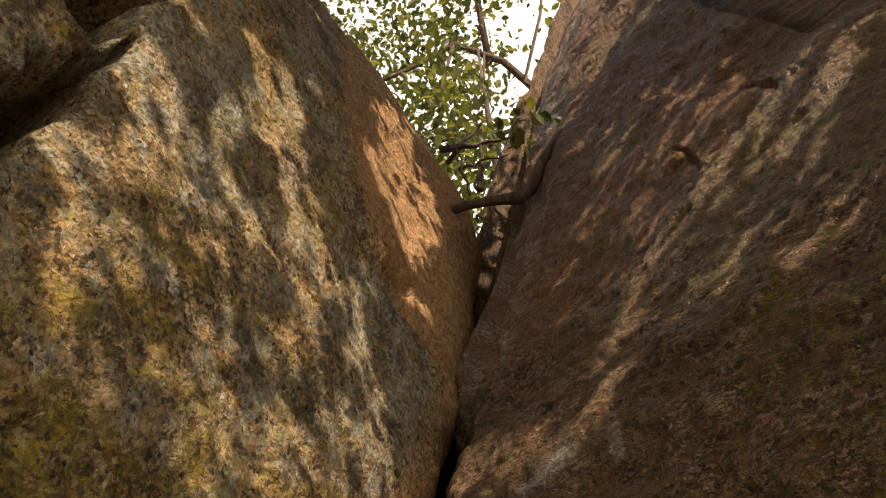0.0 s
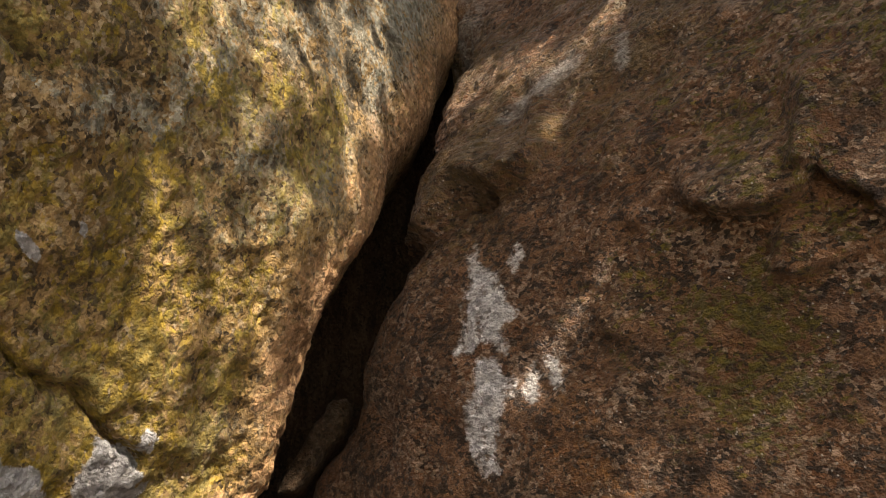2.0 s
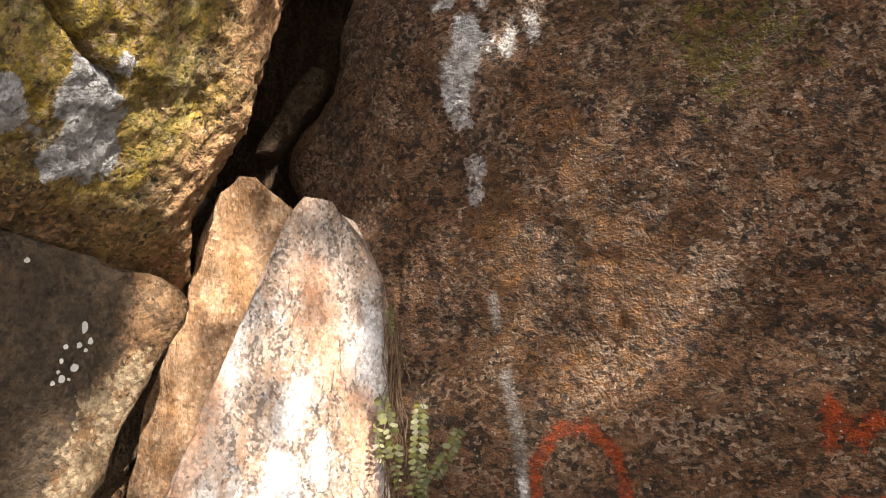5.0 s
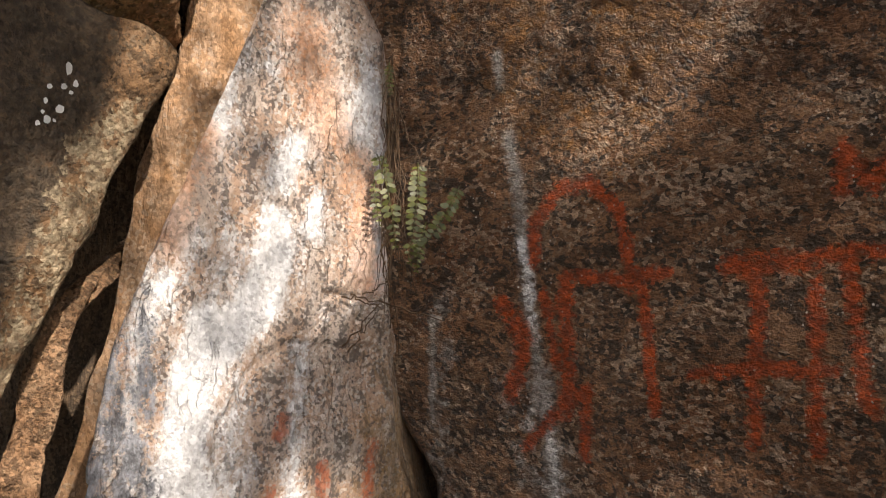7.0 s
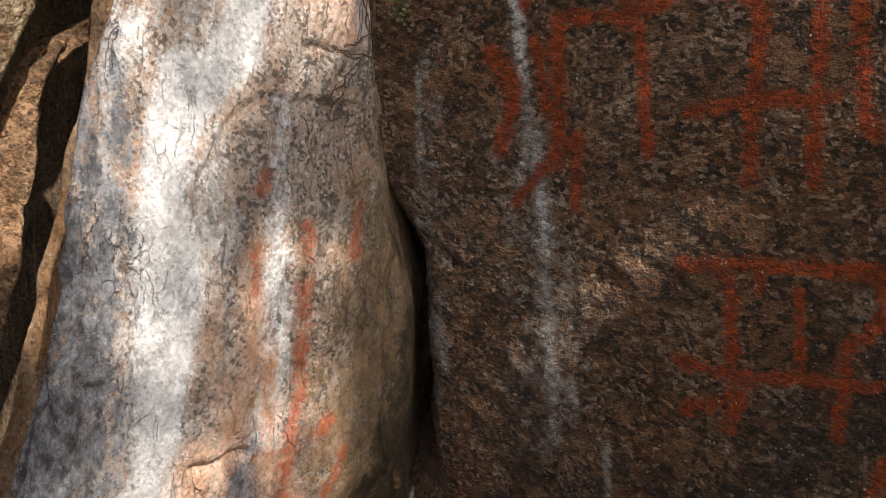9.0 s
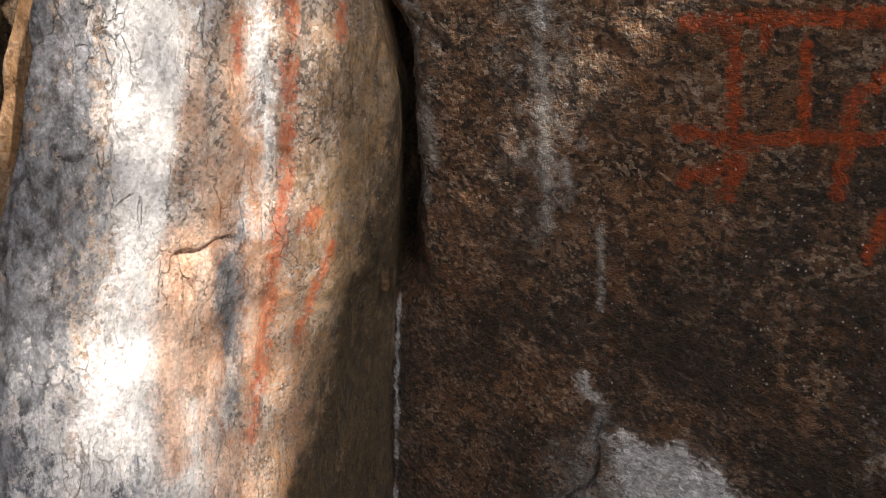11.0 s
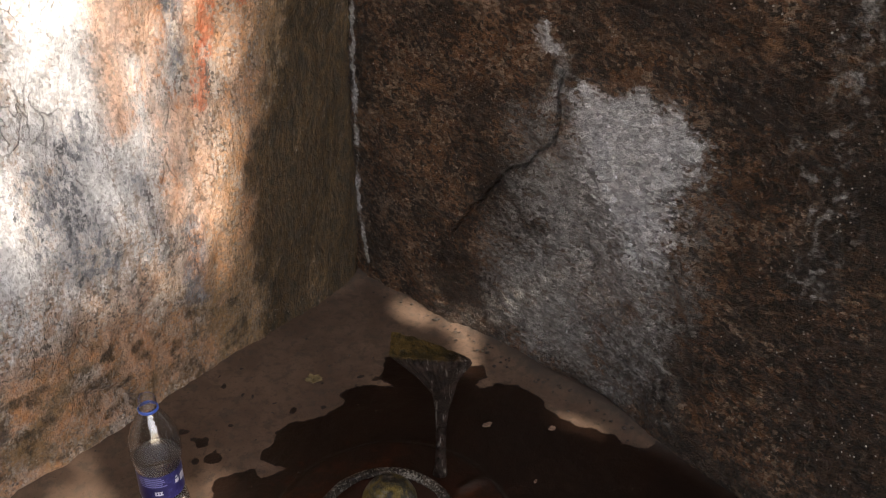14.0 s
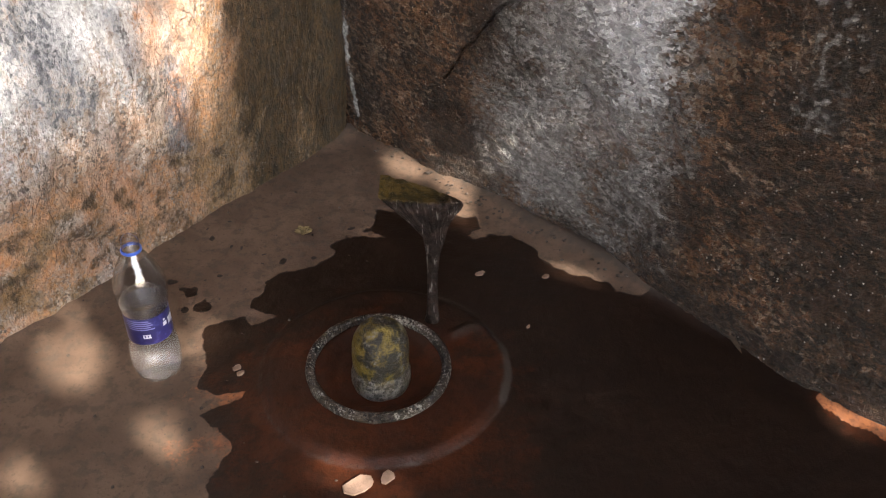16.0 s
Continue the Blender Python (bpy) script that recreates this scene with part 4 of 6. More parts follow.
pink = np.clip(1 + right / 0.10, 0, 1) * np.clip(0.9 + 0.5 * fbm(P, 6, 2, 95), 0, 1)
face = np.interp(P[:, 2], [3.55, 3.68, 3.76, 3.82, 4.08, 4.51, 5.2], [0.24, 0.219, 0.176, 0.076, 0.005, -0.054, -0.1])
pink = np.maximum(pink, np.clip(0.5 + (P[:, 0] + wob[:, 0] - face) / 0.05, 0, 0.95) * np.clip((P[:, 2] - 3.5) / 0.1, 0, 1))
pink = np.maximum(pink, np.clip((2.30 - P[:, 2]) / 0.1, 0, 1) * 0.4)
moss = moss * (1 - 0.8 * np.clip(pink, 0, 1))
ash = np.clip(0.26 + 0.22 * np.clip((P[:, 2] - 2.6) / 0.7, 0, 1) + 0.2 * fbm(P, 3, 2, 97) + 0.32 * fbm(P, 11, 3, 98), 0, 0.85) * (1 - 0.7 * pink)
# dun blotches at random, plus shade painted darker along the underside
loaf = grid_mesh("boulder", X, lichen_rock, True, {"chalk": chalk, "moss": moss, "pink": pink, "ash": ash, "dun_shade": np.clip(0.22 + 0.5 * fbm(P, 13, 3, 99) + 0.6 * np.clip((2.27 - P[:, 2]) / 0.08, 0, 1), 0, 0.9)})
tagged(loaf, "huge overhanging granite boulder covered in yellow-green and grey lichen", "boulder")


# ---------------------------------------------------------------- smaller rocks round the cleft
def lump(name, zs, left, right, front, depth, material, label, seed, cols=(24, 80, 24), soften=3.0, back=0.3, relief=((0.15, 0.012, 2), (0.04, 0.004, 3)), masks=None, tip=0.0, grain=(1, 1, 1)):
    """A rock whose left and right edges and front are given by height; front is (y at x = 0, slope by x)."""
    xl, xr = sample(left, zs), sample(right, zs)
    y0, sl = front
    f = lambda x: y0(zs) + sl * x if callable(y0) else y0 + sl * x + 0 * zs
    c = np.zeros((len(zs), 5, 2))
    c[:, 0, 0], c[:, 0, 1] = xl + tip, f(xl) + depth
    c[:, 1, 0], c[:, 1, 1] = xl, f(xl)
    c[:, 2, 0], c[:, 2, 1] = xr, f(xr)
    c[:, 3, 0], c[:, 3, 1] = xr - tip, f(xr) + depth
    c[:, 4, 0], c[:, 4, 1] = (xl + xr) / 2, f((xl + xr) / 2) + depth + back
    X = loft(zs, c, [cols[0], cols[1], cols[2], 6, 6], soften, 2.5)
    X, nrm = roughen(X, relief, grain, seed)
    made = masks(X.reshape(-1, 3)) if masks else None
    return tagged(grid_mesh(name, X, material, True, made), label, "boulder")


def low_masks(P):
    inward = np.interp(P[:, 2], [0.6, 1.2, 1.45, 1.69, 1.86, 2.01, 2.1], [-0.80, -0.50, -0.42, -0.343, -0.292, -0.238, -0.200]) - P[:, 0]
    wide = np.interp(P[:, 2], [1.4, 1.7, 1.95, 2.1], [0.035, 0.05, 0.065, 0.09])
    # edge strip: pale lichen brightened as if sunlit; the shaded face is darkened
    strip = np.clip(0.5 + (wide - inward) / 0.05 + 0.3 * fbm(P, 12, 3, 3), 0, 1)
    return {"shade_tint": np.clip(1 - strip + 0.25 * fbm(P, 9, 3, 4), 0, 1), "pale": 0.72 * strip * np.clip((2.04 - P[:, 2]) / 0.08, 0, 1)}


# the left end runs on out of view, also to block sky light
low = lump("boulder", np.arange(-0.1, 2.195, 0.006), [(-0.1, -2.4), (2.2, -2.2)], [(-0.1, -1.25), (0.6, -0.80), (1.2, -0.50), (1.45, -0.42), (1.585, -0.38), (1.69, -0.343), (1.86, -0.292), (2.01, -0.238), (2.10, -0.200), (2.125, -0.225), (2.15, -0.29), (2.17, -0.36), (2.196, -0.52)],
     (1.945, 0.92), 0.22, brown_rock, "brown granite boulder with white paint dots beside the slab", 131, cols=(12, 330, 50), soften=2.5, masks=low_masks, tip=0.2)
dots = BVHTree.FromPolygons([v.co for v in low.data.vertices], [p.vertices for p in low.data.polygons])
dot_paint = plain("white_paint", (0.62, 0.62, 0.61), 0.7, 0.12, 200)
rng = random.Random(3)
for (x, z), long, r in [((-0.352, 2.042), 2.0, 0.0052), ((-0.355, 2.012), 1.2, 0.0040), ((-0.343, 2.02), 1.3, 0.0044), ((-0.357, 1.975), 1.2, 0.0058), ((-0.37, 2.008), 1.0, 0.0042), ((-0.371, 1.957), 1.1, 0.0050), ((-0.381, 1.95), 1.0, 0.0040), ((-0.363, 1.957), 0.9, 0.0030),
        ((-0.347, 2.004), 1.0, 0.0034), ((-0.426, 2.14), 1.2, 0.0042), ((-0.372, 1.985), 1.4, 0.0032), ((-0.3755, 1.968), 1.2, 0.0028)]:
    bm = bmesh.new()
    ring = []
    for i in range(10):
        a = 2 * math.pi * i / 10
        q = r * rng.uniform(0.8, 1.2)
        spot, face, _, _ = dots.ray_cast(Vector((x + 0.75 * q * math.cos(a), 0.8, z + long * q * math.sin(a))), Vector((0, 1, 0)))
        ring.append(bm.verts.new(spot + face * 0.0016))
    bm.faces.new(ring)
    part("paint_dot", bm, dot_paint, low, "white paint dot")
lump("rear_slab", np.arange(0.5, 2.385, 0.006), [(0.5, -0.62), (1.29, -0.434), (1.43, -0.401), (1.52, -0.381), (1.61, -0.359), (1.70, -0.348), (1.80, -0.333), (1.91, -0.322), (1.97, -0.304), (2.06, -0.272), (2.17, -0.25), (2.23, -0.247), (2.33, -0.212), (2.36, -0.19), (2.39, -0.165)],
     [(0.5, -0.45), (1.3, -0.34), (1.6, -0.28), (1.75, -0.24), (1.9, -0.18), (1.95, -0.14), (2.05, -0.06), (2.28, 0.0), (2.33, -0.06), (2.36, -0.11), (2.39, -0.145)], (1.99, 0.22), 0.2, peach_rock, "narrow tawny granite slab wedged behind the pale slab", 151, cols=(30, 90, 14), soften=1.8, relief=((0.10, 0.009, 2), (0.035, 0.003, 2)))
lump("stone", np.arange(-0.1, 1.80, 0.006), [(-0.1, -1.05), (0.9, -0.66), (1.26, -0.50), (1.363, -0.47), (1.51, -0.445), (1.633, -0.415), (1.70, -0.390), (1.76, -0.374), (1.80, -0.370)], [(-0.1, -0.72), (0.9, -0.49), (1.333, -0.412), (1.486, -0.388), (1.573, -0.381), (1.642, -0.371), (1.70, -0.366), (1.76, -0.367), (1.80, -0.369)],
     (lambda z: 1.98 + 0.5 * np.clip((z - 1.62) / 0.18, 0, 1) ** 2, 0.6), 0.06, tawny_rock, "pitted tawny stone wedged between boulder and slab", 141, cols=(14, 40, 14), soften=1.5, back=0.03, relief=((0.09, 0.010, 2), (0.03, 0.004, 3)), tip=0.045)
lump("boulder", np.arange(1.9, 7.6, 0.02), [(1.9, -0.9), (3.6, -0.5), (4.2, 0.0), (4.5, 0.22), (4.92, 0.41), (5.44, 0.54), (5.88, 0.655), (6.32, 0.81), (6.96, 1.03), (7.6, 1.3)], [(1.9, 1.5), (7.6, 2.4)],
     (2.62, 0.12), 0.7, dark_rock, "tall weathered tan granite boulder rising behind the cleft", 171, cols=(40, 130, 12), soften=2.5, relief=((0.4, 0.03, 2), (0.07, 0.020, 3)), grain=(1, 1, 0.14))
# added at the back of the cleft to shut out sky and keep it dark
lump("boulder", np.arange(0.3, 3.75, 0.02), [(0.3, -1.3), (2.6, -0.9), (3.75, -0.2)], [(0.3, 0.9), (2.62, 0.5), (3.75, 0.6)], (2.62, 0.0), 0.3, dark_rock, "dark granite boulder added to close off the cleft", 191, cols=(12, 70, 12))
lump("wedged_stone", np.arange(2.46, 2.665, 0.006), [(2.46, -0.16), (2.54, -0.125), (2.60, -0.09), (2.65, -0.05), (2.665, -0.035)], [(2.46, -0.11), (2.55, -0.055), (2.60, -0.012), (2.65, 0.0), (2.665, -0.02)], (2.06, 0.2), 0.12, shaded_rock, "small brown stone wedged in the dark cleft", 211, cols=(14, 24, 14), soften=2.0, back=0.05)
lump("boulder", np.arange(4.2, 5.5, 0.012), [(4.2, -1.6), (5.5, -1.3)], [(4.2, -0.70), (4.28, -0.58), (4.4, -0.52), (4.8, -0.48), (5.2, -0.5), (5.5, -0.7)], (1.66, 1.75), 0.5, lichen_rock, "dark broken granite block resting above the lichened boulder", 231, cols=(12, 90, 30))

lump("rock_sliver", np.arange(0.84, 1.345, 0.008), [(0.84, 0.225), (1.1, 0.222), (1.345, 0.226)], [(0.84, 0.243), (0.95, 0.246), (1.1, 0.248), (1.3, 0.246), (1.345, 0.234)], (1.90, 0.1), 0.04, brown_rock, "thin sliver of brown rock standing in the crack", 261, cols=(12, 14, 12), soften=1.5, back=0.04, relief=((0.06, 0.006, 2), (0.02, 0.002, 2)))

# an unseen low rock added behind the path to keep sky light off the wall
zs = np.arange(-0.1, 2.3, 0.05)
c = np.zeros((len(zs), 5, 2))
lean = np.clip(zs / 2.3, 0, 1) ** 3 * 0.35
for i, (x, y) in enumerate([(-3.2, -0.4), (-3.0, -2.6), (-1.2, -2.9), (-0.35, -2.2), (-0.5, -1.0)]):
    c[:, i, 0], c[:, i, 1] = x + (-1.6 - x) * lean, y + (-1.8 - y) * lean
X = loft(zs, c, [30, 30, 30, 30, 30], 5.0, 2.0)
X, nrm = roughen(X, [(0.5, 0.06, 3)], seed=251)
tagged(grid_mesh("boulder", X, dark_rock, True), "unseen boulder added behind the path to hold back sky light", "boulder")
# another unseen one, added to darken the wall's far end and the floor
zs = np.arange(-0.1, 3.0, 0.05)
lean = np.clip(zs / 3.0, 0, 1) * 0.8
c = np.zeros((len(zs), 5, 2))
for i, (x, y) in enumerate([(1.62, 0.65), (1.66, -0.4), (2.2, -1.7), (3.7, -1.3), (3.5, 0.8)]):
    c[:, i, 0], c[:, i, 1] = x + (2.6 - x) * lean, y + (-0.6 - y) * lean
X = loft(zs, c, [30, 30, 30, 30, 30], 5.0, 2.0)
X, nrm = roughen(X, [(0.5, 0.06, 3)], seed=281)
tagged(grid_mesh("boulder", X, dark_rock, True), "unseen boulder added beside the leaning wall to block sky light", "boulder")
# ---------------------------------------------------------------- floor and ground
k = Nodes("cement")
wet, dust, ox = k.attr("wet"), k.attr("dust"), k.attr("oxide")
n1, n2, n3 = k.noise(9, 5, 0.6, warp=0.5), k.noise(45, 5, 0.65), k.noise(160, 3, 0.7)
dry = k.mix(k.step(n1, 0.35, 0.65), (0.0918, 0.0587, 0.0404), (0.1331, 0.0863, 0.0587))
dry = k.mix(k.step(n2, 0.48, 0.62, 0, 0.75), dry, (0.0734, 0.0524, 0.0386))
red = k.mix(k.step(n1, 0.35, 0.65), (0.42, 0.15, 0.055), (0.19, 0.085, 0.048))
red = k.mix(k.step(n2, 0.47, 0.62, 0, 0.6), red, (0.12, 0.055, 0.034))
edge = k.math("ADD", ox, k.math("MULTIPLY", k.math("SUBTRACT", k.noise(16, 6, 0.75), 0.5), 1.8))
body = k.mix(k.step(edge, 0.3, 0.7), dry, red)
body = k.mix(k.step(n3, 0.60, 0.68, 0, 0.6), body, (0.0459, 0.0331, 0.0248))
soaked = k.mix(1.0, body, (0.125, 0.085, 0.065), "MULTIPLY")
wetness = k.step(k.math("ADD", wet, k.math("MULTIPLY", k.math("SUBTRACT", k.noise(40, 4, 0.6), 0.5), 0.25)), 0.44, 0.54)
col = k.mix(wetness, body, soaked)
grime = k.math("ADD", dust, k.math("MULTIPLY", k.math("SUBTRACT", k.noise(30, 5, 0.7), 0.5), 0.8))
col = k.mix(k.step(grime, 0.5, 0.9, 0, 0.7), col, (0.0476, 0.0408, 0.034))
rough = k.step(wetness, 0, 1, 0.82, 0.48)
floor_mat = k.done(col, rough, k.bump(k.math("ADD", k.math("MULTIPLY", n2, 0.6), k.math("MULTIPLY", n3, 0.25)), 0.5, 0.006), specular_ior_level=0.3)


DISC = np.array([0.272, 1.292])
xs = np.concatenate([np.linspace(-1.3, -0.5, 40, endpoint=False), np.arange(-0.5, 1.2, 0.0055), np.linspace(1.2, 1.9, 30)])
ys = np.concatenate([np.linspace(-0.9, 0.9, 60, endpoint=False), np.arange(0.9, 2.3, 0.0055), np.linspace(2.3, 2.6, 12)])
gx, gy = np.meshgrid(xs, ys)
F = np.stack([gx, gy, np.zeros_like(gx)], -1).reshape(-1, 3)
Q = F[:, :2]
h = 0.004 * fbm(F, 3, 3, 301) + 0.0012 * fbm(F, 30, 3, 302)
rad = np.hypot(*(Q - DISC).T) * (1 + 0.03 * fbm(F, 6, 2, 303))
h += 0.010 * np.clip((0.218 - rad) / 0.018, 0, 1) - 0.006 * np.clip((0.105 - rad) / 0.02, 0, 1)
# a worn rim of the basin
h += 0.006 * np.exp(-((along(Q, [(0.405, 1.352), (0.435, 1.37), (0.46, 1.362), (0.482, 1.31), (0.48, 1.25), (0.462, 1.20)]) / 0.010) ** 2))
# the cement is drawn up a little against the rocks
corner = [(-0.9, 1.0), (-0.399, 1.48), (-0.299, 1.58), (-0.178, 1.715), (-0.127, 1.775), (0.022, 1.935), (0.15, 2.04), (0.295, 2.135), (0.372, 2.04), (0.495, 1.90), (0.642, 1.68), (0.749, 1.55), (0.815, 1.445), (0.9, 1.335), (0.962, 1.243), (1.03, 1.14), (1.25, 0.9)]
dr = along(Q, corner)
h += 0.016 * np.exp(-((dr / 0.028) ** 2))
F[:, 2] = h
WET = [(0.302, 1.784), (0.282, 1.709), (0.325, 1.672), (0.269, 1.691), (0.221, 1.678), (0.17, 1.6), (0.103, 1.591), (0.064, 1.553), (0.043, 1.489), (0.09, 1.462), (0.038, 1.438), (0.023, 1.468), (-0.033, 1.457), (-0.043, 1.401), (-0.027, 1.356), (-0.045, 1.291),
       (-0.016, 1.267), (0.028, 1.28), (0.008, 1.245), (-0.028, 1.229), (-0.002, 1.183), (0.019, 1.148), (-0.016, 1.098), (-0.01, 1.03), (0.05, 0.8), (0.5, 0.5), (1.4, 0.5), (1.4, 0.9), (0.95, 1.33), (0.82, 1.45), (0.77, 1.42), (0.699, 1.491), (0.633, 1.527), (0.621, 1.594), (0.574, 1.65),
       (0.491, 1.647), (0.522, 1.677), (0.522, 1.723), (0.465, 1.735), (0.38, 1.76)]
Qw = Q + 0.010 * np.stack([fbm(F, 30, 3, 311), fbm(F, 30, 3, 312)], 1)
sd = along(Qw, WET + WET[:1]) * np.where(within(Qw, WET), 1, -1)
wet = np.clip(0.5 + sd / 0.03, 0, 1)
# wetness held back along a sun fleck so that it shows brighter
wet = wet * np.clip((along(Qw, [(1.02, 1.10), (1.07, 1.045), (1.14, 0.96)]) - 0.026) / 0.012, 0.45, 1)
for (x, y), r in zip([(-0.105, 1.588), (-0.074, 1.55), (-0.044, 1.509), (0.109, 1.623), (0.162, 1.629), (-0.038, 1.713), (-0.046, 1.754), (-0.012, 1.598), (0.006, 1.767), (0.025, 1.676), (0.059, 1.643), (0.218, 1.649), (0.247, 1.714), (0.081, 1.576), (-0.003, 1.689), (-0.071, 1.505)],
        [0.012, 0.014, 0.013, 0.006, 0.007, 0.005, 0.004, 0.006, 0.004, 0.004, 0.005, 0.008, 0.007, 0.006, 0.005, 0.007]):
    wet = np.maximum(wet, np.clip(1 - np.hypot(*(Qw - (x, y)).T) / (2 * r), 0, 1))
# the same sun fleck painted in as redder, cleaner cement
sun_fleck = np.exp(-((along(Q, [(1.02, 1.10), (1.07, 1.045), (1.14, 0.96)]) / 0.05) ** 2))
oxide = np.maximum(np.clip(1.25 - np.hypot(*(Q - (0.24, 1.20)).T) / 0.31, 0, 1), sun_fleck)
crust = np.exp(-((along(Q, [(0.405, 1.352), (0.435, 1.37), (0.46, 1.362), (0.482, 1.31), (0.48, 1.25), (0.462, 1.20)]) / 0.016) ** 2))
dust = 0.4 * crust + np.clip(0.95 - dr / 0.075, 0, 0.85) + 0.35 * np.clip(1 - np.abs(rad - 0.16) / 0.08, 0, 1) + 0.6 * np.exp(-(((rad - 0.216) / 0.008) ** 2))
dust = dust * (1 - 0.9 * sun_fleck)
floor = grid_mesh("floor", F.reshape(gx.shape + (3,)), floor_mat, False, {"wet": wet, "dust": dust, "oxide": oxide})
tagged(floor, "red-brown cement floor, half wet, at the foot of the rocks", "floor", kind="structure")
bm = bmesh.new()
bmesh.ops.create_circle(bm, cap_ends=True, segments=64, radius=300)
ground = part("ground", bm, plain("pale_granite_sand", (0.31, 0.27, 0.225), 0.9))
ground.location.z = -0.05
tagged(ground, "pale granite sand round the rocks", "ground", kind="structure")


# ---------------------------------------------------------------- tools for small things
def lathe(profile, segments=48, wave=None):
    """A bmesh turned round z from (radius, height) pairs; wave(angle, height) scales the radius."""
    bm = bmesh.new()
    rings = []
    for r, z in profile:
        ring = []
        for i in range(segments):
            a = 2 * math.pi * i / segments
            q = r * (wave(a, z) if wave else 1)
            ring.append(bm.verts.new((q * math.cos(a), q * math.sin(a), z)))
        rings.append(ring)
    for lo, hi in zip(rings[:-1], rings[1:]):
        for i in range(segments):
            bm.faces.new((lo[i], lo[(i + 1) % segments], hi[(i + 1) % segments], hi[i])).smooth = True
    return bm, rings


def tube(bm, line, radii, sides=7):
    """Adds a tapering tube along a line of places to bm."""
    line = [Vector(p) for p in line]
    rings = []
    for i, p in enumerate(line):
        d = (line[min(i + 1, len(line) - 1)] - line[max(i - 1, 0)]).normalized()
        a = d.cross(Vector((0.31, 0.2, 0.93))).normalized()
        b = d.cross(a)
        rings.append([bm.verts.new(p + radii[i] * (math.cos(2 * math.pi * s / sides) * a + math.sin(2 * math.pi * s / sides) * b)) for s in range(sides)])
    for lo, hi in zip(rings[:-1], rings[1:]):
        for s in range(sides):
            bm.faces.new((lo[s], lo[(s + 1) % sides], hi[(s + 1) % sides], hi[s])).smooth = True
    for ring, flip in ((rings[0], True), (rings[-1], False)):
        bm.faces.new(ring[::-1] if flip else ring)


def wander(a, b, steps, amount, rng):
    """A wavering line from a to b."""
    a, b = Vector(a), Vector(b)
    out = []
    for i in range(steps + 1):
        s = i / steps
        j = amount * math.sin(math.pi * s)
        out.append(a.lerp(b, s) + Vector((rng.uniform(-j, j), rng.uniform(-j, j), rng.uniform(-j, j))))
    return out


# ---------------------------------------------------------------- the shrine: basin ring, round stone, fan-shaped stone
pale_stone = rock_material("crusted_stone", [(0.075, 0.056, 0.04), (0.12, 0.095, 0.068), (0.05, 0.038, 0.03), (0.02, 0.017, 0.015), (0.55, 0.52, 0.45)], dark=0.8, light=0.6, rough=0.6, relief=1.0, cell=380)
patina = Nodes("patina")
pn, pm = patina.noise(38, 5, 0.7, warp=0.6), patina.noise(120, 4, 0.7)
pc = patina.mix(patina.step(pn, 0.42, 0.6), (0.018, 0.0155, 0.012), (0.16, 0.115, 0.02))
pc = patina.mix(patina.step(patina.noise(70, 4, 0.6), 0.55, 0.68, 0, 0.7), pc, (0.182, 0.175, 0.168))
pc = patina.mix(patina.step(pm, 0.6, 0.75, 0, 0.6), pc, (0.035, 0.035, 0.049))
pz = patina.n.new("ShaderNodeSeparateXYZ")
patina.l.new(patina.co, pz.inputs[0])
crust = patina.mix(patina.step(pm, 0.42, 0.58), (0.0175, 0.0154, 0.014), (0.14, 0.1295, 0.1155))
pc = patina.mix(patina.step(patina.math("ADD", pz.outputs["Z"], patina.math("MULTIPLY", pn, 0.03)), 0.055, 0.07, 0.85, 0), pc, crust)
patina_mat = patina.done(pc, 0.42, patina.bump(pm, 0.9, 0.007), specular_ior_level=0.5)

ring_ob = new("basin_ring")
rng = random.Random(4)
bm = bmesh.new()
R, seg, sides = 0.1175, 96, 14
rings = []
for i in range(seg):
    a = 2 * math.pi * i / seg
    tr = 0.0084 * (1 + 0.18 * noise.noise((3 * math.cos(a), 3 * math.sin(a), 2.0)))
    ring = []
    for s in range(sides):
        b = 2 * math.pi * s / sides
        j = 1 + 0.12 * noise.noise((22 * math.cos(a), 22 * math.sin(a), 3 * math.sin(b)))
        rr = R + tr * j * math.cos(b)
        ring.append(bm.verts.new((rr * math.cos(a), rr * math.sin(a) * 1.02, 0.012 + tr * 1.25 * j * math.sin(b))))
    rings.append(ring)
for i in range(seg):
    for s in range(sides):
        bm.faces.new((rings[i][s], rings[(i + 1) % seg][s], rings[(i + 1) % seg][(s + 1) % sides], rings[i][(s + 1) % sides])).smooth = True
bpy.data.objects.remove(ring_ob)
ring_ob = part("basin_ring", bm, pale_stone)
ring_ob.location = (0.262, 1.291, 0.002)
tagged(ring_ob, "crusted grey stone ring set in the wet red floor", "stone ring")

profile = [(0.001, 0.0), (0.047, 0.0), (0.0505, 0.012), (0.050, 0.03), (0.0475, 0.042), (0.0455, 0.046), (0.0475, 0.050), (0.0485, 0.07), (0.0475, 0.09), (0.044, 0.106), (0.037, 0.12), (0.027, 0.129), (0.014, 0.1345), (0.001, 0.136)]
bm, _ = lathe(profile, 44, lambda a, z: 1 + 0.03 * noise.noise((2 * math.cos(a), 2 * math.sin(a), z * 22)))
linga = part("round_topped_stone", bm, patina_mat)
linga.location = (0.264, 1.264, 0.0)
tagged(linga, "dark round-topped stone with yellow patina inside the ring", "shrine stone")

# a fan on a slender stem, flaring to a wide top
bm = bmesh.new()
